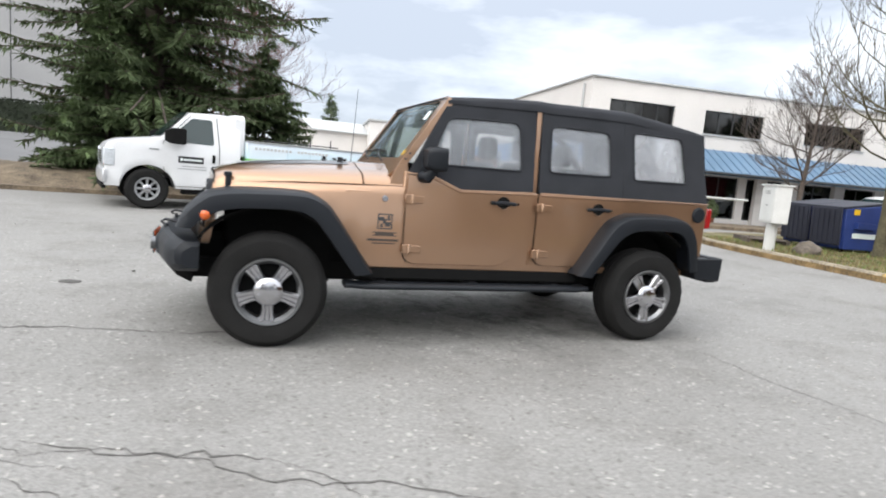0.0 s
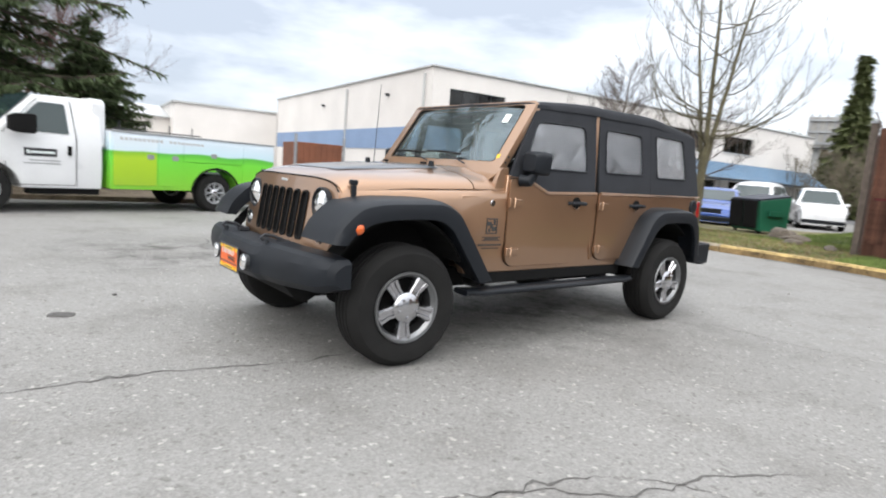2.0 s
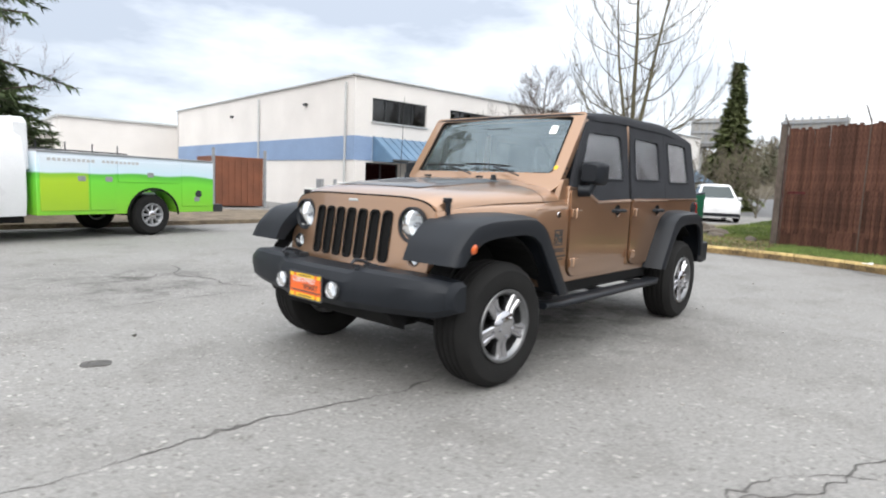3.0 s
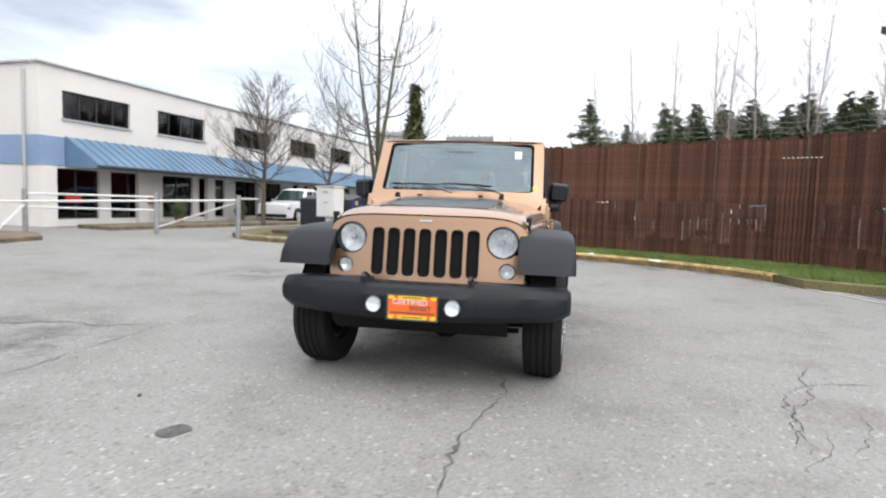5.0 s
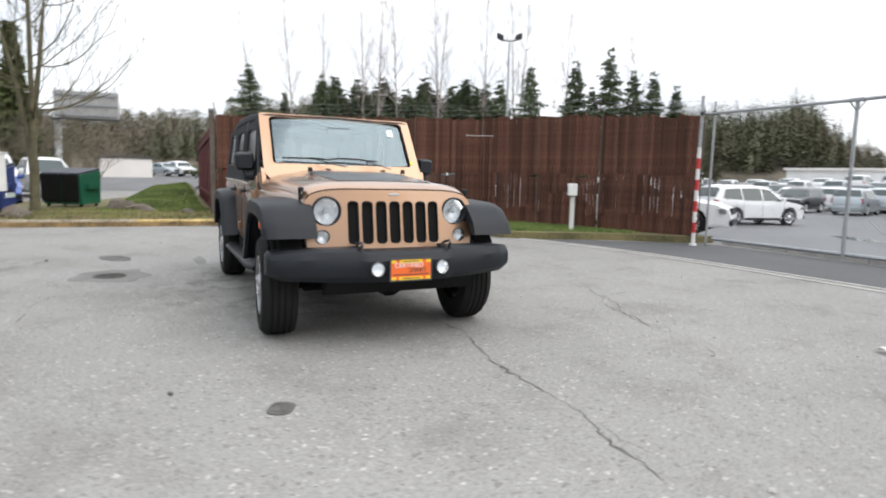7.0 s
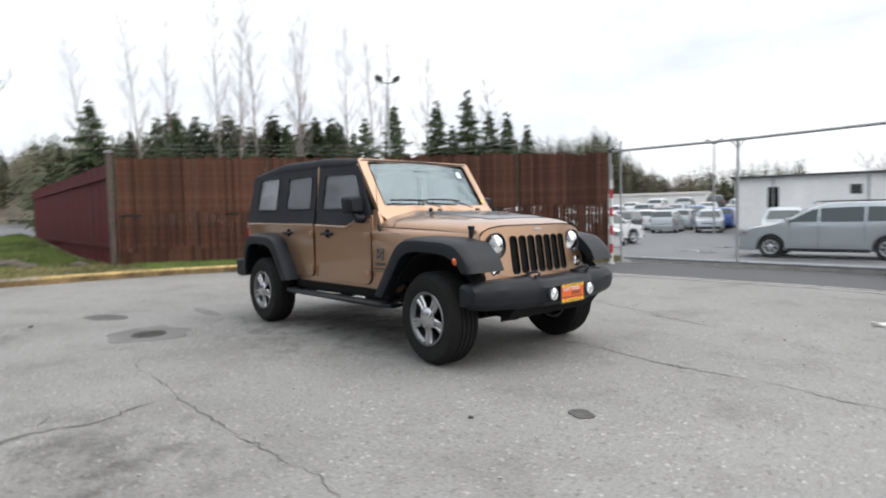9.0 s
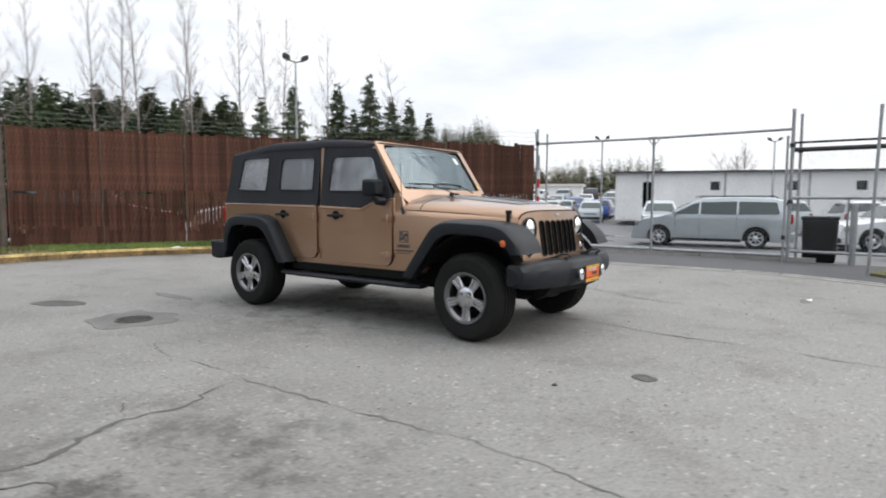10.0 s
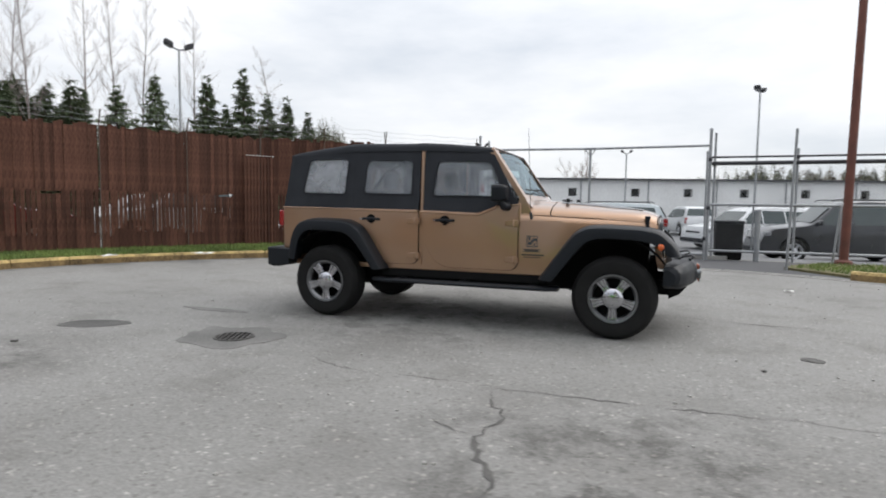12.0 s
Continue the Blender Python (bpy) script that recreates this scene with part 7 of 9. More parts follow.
# front bumper: one moulded bar with angled ends
def bumper_ring(y):
    ay = abs(y)
    xf = lerp_table([(0, 2.215), (0.30, 2.205), (0.36, 2.178), (0.55, 2.150), (0.80, 2.09), (0.92, 2.03), (0.945, 1.99)], ay)
    xb = lerp_table([(0, 1.98), (0.5, 1.97), (0.75, 1.92), (0.945, 1.89)], ay)
    zt = lerp_table([(0, 0.715), (0.31, 0.715), (0.36, 0.735), (0.8, 0.725), (0.92, 0.71), (0.945, 0.685)], ay)
    zb = lerp_table([(0, 0.495), (0.5, 0.50), (0.85, 0.515), (0.945, 0.55)], ay)
    h = zt - zb
    return [(xb, y, zb), (xf - 0.05, y, zb), (xf - 0.01, y, zb + h * 0.18), (xf, y, zb + h * 0.4), (xf - 0.004, y, zb + h * 0.7), (xf - 0.03, y, zt - 0.018), (xf - 0.06, y, zt), (xb, y, zt)]


g = Geo()
ys = [0.945, 0.92, 0.85, 0.8, 0.7, 0.6, 0.5, 0.42, 0.37, 0.355, 0.31, 0.295, 0.2, 0.1, 0]
ys = [-y for y in ys] + ys[-2::-1]
g.rings([bumper_ring(y) for y in ys])
fb = g.ob("front_bumper", M_BLACK_PLASTIC, SUV, "moulded black plastic front bumper", smooth=24)
for sgn in (1, -1):
    fl = Geo()
    fl.lathe([(0.052, 0.004), (0.049, 0.010), (0.044, 0.002), (0.044, -0.04)], 24, (2.226, sgn * 0.243, 0.597), "X")
    fo = fl.ob("fog_light", M_ALLOY_DARK, fb, "round fog light", smooth=40)
    fr = Geo()
    fr.lathe([(0.044, 0.004), (0.030, -0.008), (0.001, -0.013)], 24, (2.230, sgn * 0.243, 0.597), "X")
    fr.ob("reflector", M_FOG, fo, smooth=60)
    fn = Geo()
    fn.lathe([(0.001, 0.014), (0.030, 0.010), (0.045, 0.002)], 24, (2.230, sgn * 0.243, 0.597), "X")
    fn.ob("lens", M_GLASS_CLEAR, fo, smooth=60, fix=False)
    hook = Geo()
    hook.tube([(2.00, sgn * 0.335, 0.73), (2.08, sgn * 0.335, 0.765), (2.14, sgn * 0.335, 0.775), (2.165, sgn * 0.335, 0.758), (2.145, sgn * 0.335, 0.742)], 0.010, 8)
    hook.box((2.02, sgn * 0.335, 0.73), (0.07, 0.05, 0.02))
    hook.ob("tow_hook", M_DARK_STEEL, fb, "black tow hook", smooth=40)
    bt = Geo()
    bt.tube([(2.13, sgn * 0.345, 0.722), (2.13, sgn * 0.345, 0.748)], [0.016, 0.010], 8)
    bt.ob("bumper_cap_bolt", M_BLACK_PLASTIC, fb)
dam = Geo()
dam.rings([[(x, y, z) for x, z in ((1.95, 0.50), (2.10, 0.50), (2.04, 0.43), (1.95, 0.385))] for y in (-0.56, -0.45, 0, 0.45, 0.56)])
dam.ob("air_dam", M_UNDER, SUV, "black plastic air dam", smooth=30)
# dealer plate with a frame
pl = Geo()
pl.box((2.227, 0, 0.588), (0.008, 0.31, 0.155))
plate = pl.ob("dealer_plate", M_PLATE_ORANGE, SUV, "orange and yellow dealer plate in a black frame", bevel=0.003)
pf = Geo()
pf.plate([[(-0.16, 0.508), (0.16, 0.508), (0.16, 0.668), (-0.16, 0.668)], [(-0.15, 0.518), (0.15, 0.518), (0.15, 0.658), (-0.15, 0.658)]], lambda y, z, d: (2.2345 - d, y, z), 0.008)
pf.ob("plate_frame", M_DECAL, plate)
for z, sx, w in ((0.648, 0, 0.17), (0.528, 0, 0.18), (0.648, -0.13, 0.035), (0.648, 0.13, 0.035), (0.528, -0.13, 0.035), (0.528, 0.13, 0.035)):
    yb = Geo()
    yb.box((2.2325, sx, z), (0.004, w, 0.022))
    yb.ob("yellow_band", M_PLATE_YELLOW, plate)
kb = Geo()
for z, w in ((0.648, 0.12), (0.528, 0.13)):
    kb.box((2.2352, 0, z), (0.002, w, 0.006))
kb.box((2.2325, 0, 0.555), (0.003, 0.27, 0.007))
kb.ob("lettering", M_DECAL, plate)
FACE_X = Matrix(((0, 0, 1, 0), (1, 0, 0, 0), (0, 1, 0, 0), (0, 0, 0, 1)))
words("plate_word", "CERTIFIED", 0.047, Matrix.Translation((2.2325, -0.015, 0.620)) @ FACE_X, M_WHITE_PAINT, plate, "white capital letters")
words("plate_word", "SMART", 0.044, Matrix.Translation((2.2325, 0.05, 0.583)) @ FACE_X, M_DECAL, plate, "black capital letters")

# rear bumper and tailgate details
g = Geo()
g.rings([[(x, y, z) for x, z in ((-2.06, 0.53), (-2.19 + abs(y) * 0.03, 0.53), (-2.235 + abs(y) * 0.04, 0.58), (-2.235 + abs(y) * 0.04, 0.70), (-2.20 + abs(y) * 0.03, 0.745), (-2.06, 0.745))] for y in (-0.90, -0.86, -0.5, 0, 0.5, 0.86, 0.90)])
rb = g.ob("rear_bumper", M_BLACK_PLASTIC, SUV, "black plastic rear bumper", bevel=0.012)
for sgn in (1, -1):
    ec = Geo()
    ec.rings([[(x, sgn * y, z) for x, z in ((-1.93, 0.56), (-2.20, 0.54), (-2.21, 0.74), (-1.93, 0.73))] for y in (0.72, 0.89, 0.91)])
    ec.ob("bumper_end", M_BLACK_PLASTIC, rb, bevel=0.012)
tg = Geo()
tg.box((-2.085, 0, 0.90), (0.03, 1.28, 0.50))
tg.ob("tailgate", M_BRONZE, SUV, bevel=0.01)

# underside: frame rails, axles, tanks
ub = Geo()
for sgn in (1, -1):
    ub.box((0, sgn * 0.42, 0.47), (4.0, 0.09, 0.13))
for x in (1.475, -1.475):
    ub.tube([(x, -0.68, 0.40), (x, 0.68, 0.40)], 0.045, 10)
    ub.tube([(x - 0.12, 0.1, 0.40), (x - 0.05, 0.1, 0.40), (x + 0.06, 0.1, 0.40), (x + 0.13, 0.1, 0.40)], [0.06, 0.14, 0.14, 0.06], 12)
ub.box((0.3, 0, 0.42), (0.9, 0.45, 0.16))
ub.box((-0.7, 0.1, 0.45), (0.9, 0.55, 0.18))
ub.tube([(1.3, 0.05, 0.42), (-1.3, 0.05, 0.42)], 0.035, 8)
ub.tube([(0.2, -0.3, 0.42), (-1.2, -0.3, 0.40), (-1.9, -0.45, 0.45)], 0.05, 8)
ub.tube([(1.62, 0.62, 0.36), (1.62, -0.62, 0.38)], 0.018, 8)
ub.box((1.13, 0, 0.75), (1.1, 0.9, 0.5))
ub.ob("chassis", M_UNDER, SUV, "black chassis and axles")

# cabin
dash = Geo()
dash.rings([[(x, y, z) for x, z in ((0.60, 1.26), (0.45, 1.245), (0.34, 1.19), (0.36, 1.0), (0.45, 0.85), (0.60, 0.85))] for y in (-0.72, 0.72)])
dash.ob("dashboard", M_BLACK_PLASTIC, SUV, "black dashboard", bevel=0.02)
sw = Geo()
sw.tube([(0.24 + 0.05 * math.sin(a) , 0.37 + 0.185 * math.cos(a), 1.10 + 0.178 * math.sin(a)) for a in [2 * math.pi * k / 24 for k in range(25)]], 0.016, 8, cap=False)
sw.box((0.25, 0.37, 1.10), (0.03, 0.34, 0.05))
sw.tube([(0.26, 0.37, 1.10), (0.42, 0.37, 1.04)], 0.03, 8)
sw.ob("steering_wheel", M_BLACK_PLASTIC, SUV, smooth=40)


def seat(x, y, width, rests):
    s = Geo()
    s.rings([[(x + dx, y + w * width / 2, z) for w, z in ((-1, 0.78), (1, 0.78), (1, 0.93), (0.8, 0.97), (-0.8, 0.97), (-1, 0.93))] for dx in (-0.25, 0.0, 0.24, 0.27)])
    so = s.ob("seat", M_SEAT, SUV, "dark grey cloth seat", bevel=0.03)
    b = Geo()
    b.rings([[(x - 0.24 - dz * 0.25 + dx, y + w * width / 2 * (1 - 0.12 * dz) * (k if width < 1 else 1), 0.93 + dz) for w, dx in ((-1, -0.05), (1, -0.05), (1, 0.05), (0.7, 0.09), (-0.7, 0.09), (-1, 0.05))] for dz, k in ((0.0, 1.0), (0.25, 1.0), (0.36, 0.97), (0.42, 0.86), (0.452, 0.62))])
    b.ob("backrest", M_SEAT, so, bevel=0.03)
    for ry in rests:
        h = Geo()
        h.rings([[(x - 0.385 + 0.066 * f * math.copysign(abs(math.cos(q)) ** 0.6, math.cos(q)), y + ry + 0.135 * f * math.copysign(abs(math.sin(q)) ** 0.6, math.sin(q)), z) for q in [2 * math.pi * j / 16 for j in range(16)]]
                 for z, f in ((1.405, 0.55), (1.412, 0.78), (1.44, 0.96), (1.51, 1.0), (1.565, 0.95), (1.60, 0.80), (1.616, 0.5))])
        h.tube([(x - 0.385, y + ry - 0.05, 1.33), (x - 0.385, y + ry - 0.05, 1.46)], 0.008, 6)
        h.tube([(x - 0.385, y + ry + 0.05, 1.33), (x - 0.385, y + ry + 0.05, 1.46)], 0.008, 6)
        h.ob("headrest", M_SEAT, so, smooth=50)


seat(-0.12, 0.37, 0.50, (0,))
seat(-0.12, -0.37, 0.50, (0,))
seat(-0.92, 0.0, 1.25, (0.38, -0.38))
bars = Geo()
for sgn in (1, -1):
    bars.tube([(0.36, sgn * 0.63, 1.25), (0.27, sgn * 0.63, 1.68), (0.2, sgn * 0.63, 1.735), (-0.44, sgn * 0.63, 1.76), (-1.25, sgn * 0.63, 1.76), (-1.5, sgn * 0.64, 1.62), (-1.85, sgn * 0.66, 1.2)], 0.03, 8)
    bars.tube([(-0.44, sgn * 0.64, 1.75), (-0.46, sgn * 0.68, 1.2), (-0.46, sgn * 0.68, 0.6)], 0.035, 8)
for x in (-0.44, -1.25):
    bars.tube([(x, -0.63, 1.76), (x, 0.63, 1.76)], 0.03, 8)
bars.ob("roll_bar", M_FABRIC, SUV, "padded black roll bars", smooth=50)
im = Geo()
im.box((0.37, 0, 1.66), (0.03, 0.24, 0.06))
im.ob("rear_view_mirror", M_BLACK_PLASTIC, SUV, bevel=0.01)

for x, steer in ((1.475, -4), (-1.475, 0)):
    build_wheel("wheel", SUV, pose(x, 0.915, 0.403, 0, 0, steer), 0.376, 0.245, 0.214, double=True, rim_mat=M_WHEEL)
    build_wheel("wheel", SUV, pose(x, -0.915, 0.403, 0, 0, 180 + steer), 0.376, 0.245, 0.214, double=True, rim_mat=M_WHEEL)

# ---------------------------------------------------------------- white service truck with a printed utility body
TD = math.degrees(math.atan2(0.86, 3.57))
TRUCK = thing("service_truck", "white service truck with green printed utility body", "truck", pose(3.52, -8.75, 0, 0, 0, TD))
# local frame: front axle at x = 0, forward +x, near side y = +0.98


def hull(sections, name, mat, parent, label="", smooth=35):
    """Body lofted from sections (x, list of (y, z) for the near half from bottom to top centre)."""
    g = Geo()
    rings = []
    for x, half in sections:
        ring = [(x + p[2] if len(p) > 2 else x, p[0], p[1]) for p in half] + [(x + p[2] if len(p) > 2 else x, -p[0], p[1]) for p in reversed(half) if abs(p[0]) > 1e-4]
        rings.append(ring)
    g.rings(rings)
    return g.ob(name, mat, parent, label, smooth=smooth)


def car_shell(parent, name, mat, xs, top, bottom, width, belt, roof_w, label="", rows=(0.0, 0.12, 0.3, 0.55, 0.8, 1.0), end_round=0.10, length=None, smooth=40):
    """Shell over columns xs: bottom(x) to top(x), sides bulging below the belt and leaning in above it."""
    x0, x1 = xs[0], xs[-1]
    xc, hl = (x0 + x1) / 2, (x1 - x0) / 2
    secs = []
    for x in xs:
        zb, zt = bottom(x), top(x)
        plan = 1 - end_round * abs((x - xc) / hl) ** 5
        half = []
        for r in rows:
            z = zb + (zt - zb) * r
            half.append((car_w(z, width, belt, roof_w) * plan * (0.97 if r == 0 else 1), z))
        ztop = zt
        wt = half[-1][0]
        half += [(wt * 0.93, ztop + 0.025), (wt * 0.6, ztop + 0.045), (0.0, ztop + 0.055)]
        secs.append((x, half))
    return hull(secs, name, mat, parent, label, smooth)


def car_w(z, width, belt, roof_w):
    h = width / 2
    if z <= belt:
        return h * (1 - 0.05 * ((z - belt * 0.75) / belt) ** 2)
    return (h * (1 - 0.05 * 0.0625)) + (roof_w / 2 - h) * (z - belt) / 0.62


def glass_patch(parent, poly, width, belt, roof_w, sgn, mat=None, out=0.006, name="side_window", plan=1.0):
    mat = mat or M_CAR_GLASS
    g = Geo()
    g.plate([poly], lambda x, z, d: (x, sgn * (car_w(z, width, belt, roof_w) * plan + out - d), z), 0.012)
    return g.ob(name, mat or M_GLASS_DARK, parent, "dark side window")


def arch_bottom(base, arches, r):
    def f(x):
        z = base
        for cx, cz in arches:
            if abs(x - cx) < r:
                z = max(z, cz + math.sqrt(r * r - (x - cx) ** 2))
        return z
    return f


def arch_cols(lo, hi, arches, r, extra=()):
    xs = {lo, hi, *extra}
    for cx, _ in arches:
        for k in range(-6, 7):
            xs.add(round(cx + r * math.sin(math.pi / 2 * k / 6), 4))
        xs.add(cx - r - 0.01)
        xs.add(cx + r + 0.01)
    n = 14
    for k in range(n + 1):
        xs.add(round(lo + (hi - lo) * k / n, 4))
    return sorted(xs)


cab_top = [(-1.62, 1.90), (-1.3, 1.93), (-0.72, 1.90), (-0.22, 1.36), (0.0, 1.33), (0.55, 1.25), (0.80, 1.18), (0.88, 1.13), (0.92, 1.05)]
cab = car_shell(TRUCK, "cab", M_WHITE_PAINT, arch_cols(-1.62, 0.92, [(0.0, 0.40)], 0.47, (-1.3, -0.72, -0.5, -0.22, 0.55, 0.82, 0.88)), lambda x: lerp_table(cab_top, x), arch_bottom(0.42, [(0.0, 0.38)], 0.47), 1.98, 1.25, 1.62, "white van cab", end_round=0.06)
for sgn in (1, -1):
    glass_patch(cab, rounded([(-0.30, 1.34), (-1.12, 1.32), (-1.10, 1.82), (-0.74, 1.82)], 0.04, 3), 1.98, 1.25, 1.62, sgn)
    seam = Geo()
    yy = lambda z: sgn * (car_w(z, 1.98, 1.25, 1.62) + 0.004)
    for pth in ([(-0.28, 0.47), (-0.24, 1.30), (-0.72, 1.87)], [(-1.22, 0.47), (-1.22, 1.25), (-1.18, 1.87)], [(-0.28, 0.47), (-1.22, 0.47)]):
        seam.tube([(x, yy(z), z) for x, z in pth], 0.006, 4)
    seam.ob("door_seam", M_UNDER, cab)
    h = Geo()
    h.box((-1.12, sgn * 0.995, 1.05), (0.05, 0.03, 0.16))
    h.ob("door_handle", M_UNDER, cab)
    mg = Geo()
    mg.rings([[(-0.45 + dx, sgn * (1.18 + dy * s), 1.44 + dz * s) for dy, dz in ((-0.10, -0.14), (0.10, -0.14), (0.10, 0.14), (-0.10, 0.14))] for dx, s in ((-0.14, 0.92), (-0.10, 1.1), (0.10, 1.05), (0.20, 0.7))])
    mg.tube([(-0.42, sgn * 0.95, 1.36), (-0.42, sgn * 1.12, 1.38)], 0.03, 6)
    mg.tube([(-0.42, sgn * 0.93, 1.50), (-0.42, sgn * 1.12, 1.50)], 0.02, 6)
    mg.ob("wing_mirror", M_UNDER, cab, "black towing mirror", bevel=0.02)
    lb = Geo()
    lb.box((-0.72, sgn * 0.994, 1.00), (0.44, 0.004, 0.13))
    lb.ob("door_sign", M_DARK_STEEL, cab, "dark sign panel on the door")
    for bx, bl, bh in ((-0.75, 0.32, 0.035), (-0.555, 0.04, 0.06)):
        lw = Geo()
        lw.box((bx, sgn * 0.998, 1.00), (bl, 0.003, bh))
        lw.ob("sign_bar", M_STICKER, cab, "pale lettering bar")
    for bx, bl, bz in ((-0.78, 0.42, 0.87), (-0.74, 0.50, 0.82)):
        l2 = Geo()
        l2.box((bx, sgn * 0.994, bz), (bl, 0.003, 0.014))
        l2.ob("lettering_bar", M_STEEL, cab, "grey lettering bar")
    bg = Geo()
    bg.box((-0.02 - 0.08, sgn * 0.993, 1.16), (0.16, 0.004, 0.025))
    bg.ob("name_badge", M_STEEL, cab)
    hd = Geo()
    hd.rings([[(x, sgn * y, z) for y, z in ((0.60, 0.80), (yo, 0.80), (yo, 1.12), (0.60, 1.12))] for x, yo in ((0.62, 0.992), (0.80, 0.985), (0.93, 0.955), (0.965, 0.90))])
    hd.ob("headlight", M_HEADLAMP, cab, "clear rectangular headlight", bevel=0.02)
    hb_ = Geo()
    hb_.box((0.915, sgn * 0.77, 0.94), (0.05, 0.30, 0.24))
    hb_.ob("headlight_bowl", M_REFLECTOR, cab)
    am = Geo()
    am.box((0.90, sgn * 0.925, 0.84), (0.08, 0.03, 0.07))
    am.ob("marker_lens", M_ORANGE, cab)
ws = Geo()
ws.plate([rounded([(-0.70, 0.06), (0.70, 0.06), (0.60, 0.93), (-0.60, 0.93)], 0.06, 3)], lambda u, v, d: (-0.205 - 0.53 * v + d, u, 1.395 + 0.575 * v + 0.004 + 0.04 * (1 - (u / 0.8) ** 2) - d), 0.012)
ws.ob("windscreen", M_CAR_GLASS, cab, "dark windscreen")
gr = Geo()
gr.box((0.935, 0, 0.94), (0.05, 1.15, 0.26))
gr.ob("grille", M_ALLOY_DARK, cab, "grey grille", bevel=0.02)
for k in range(5):
    gb2 = Geo()
    gb2.box((0.968, 0, 0.84 + 0.05 * k), (0.02, 1.12, 0.02))
    gb2.ob("grille_bar", M_CHROME, cab)
bm_ = Geo()
bm_.rings([[(x, y, z) for x, z in ((0.86, 0.47), (1.03 - 0.06 * abs(y) ** 3, 0.47), (1.05 - 0.06 * abs(y) ** 3, 0.60), (1.02 - 0.06 * abs(y) ** 3, 0.72), (0.86, 0.72))] for y in (-1.0, -0.7, 0, 0.7, 1.0)])
bm_.ob("front_bumper", M_BUMPER, TRUCK, "bright front bumper", bevel=0.02)
vl = Geo()
vl.box((0.93, 0, 0.42), (0.12, 1.8, 0.12))
vl.ob("bumper_valance", M_UNDER, TRUCK)
cp2 = Geo()
cp2.rings([[(x, y, z) for y, z in ((-0.84, 1.15), (0.84, 1.15), (0.80, 1.92), (0.70, 1.99), (-0.70, 1.99), (-0.80, 1.92))] for x in (-1.72, -1.50)])
cp2.ob("cab_rear_fairing", M_WHITE_PAINT, cab, "raised white rear fairing", bevel=0.03)
for y in (-0.5, 0, 0.5):
    ml = Geo()
    ml.box((-1.15, y, 1.95), (0.08, 0.06, 0.02))
    ml.ob("roof_marker", M_RED_LENS, cab)

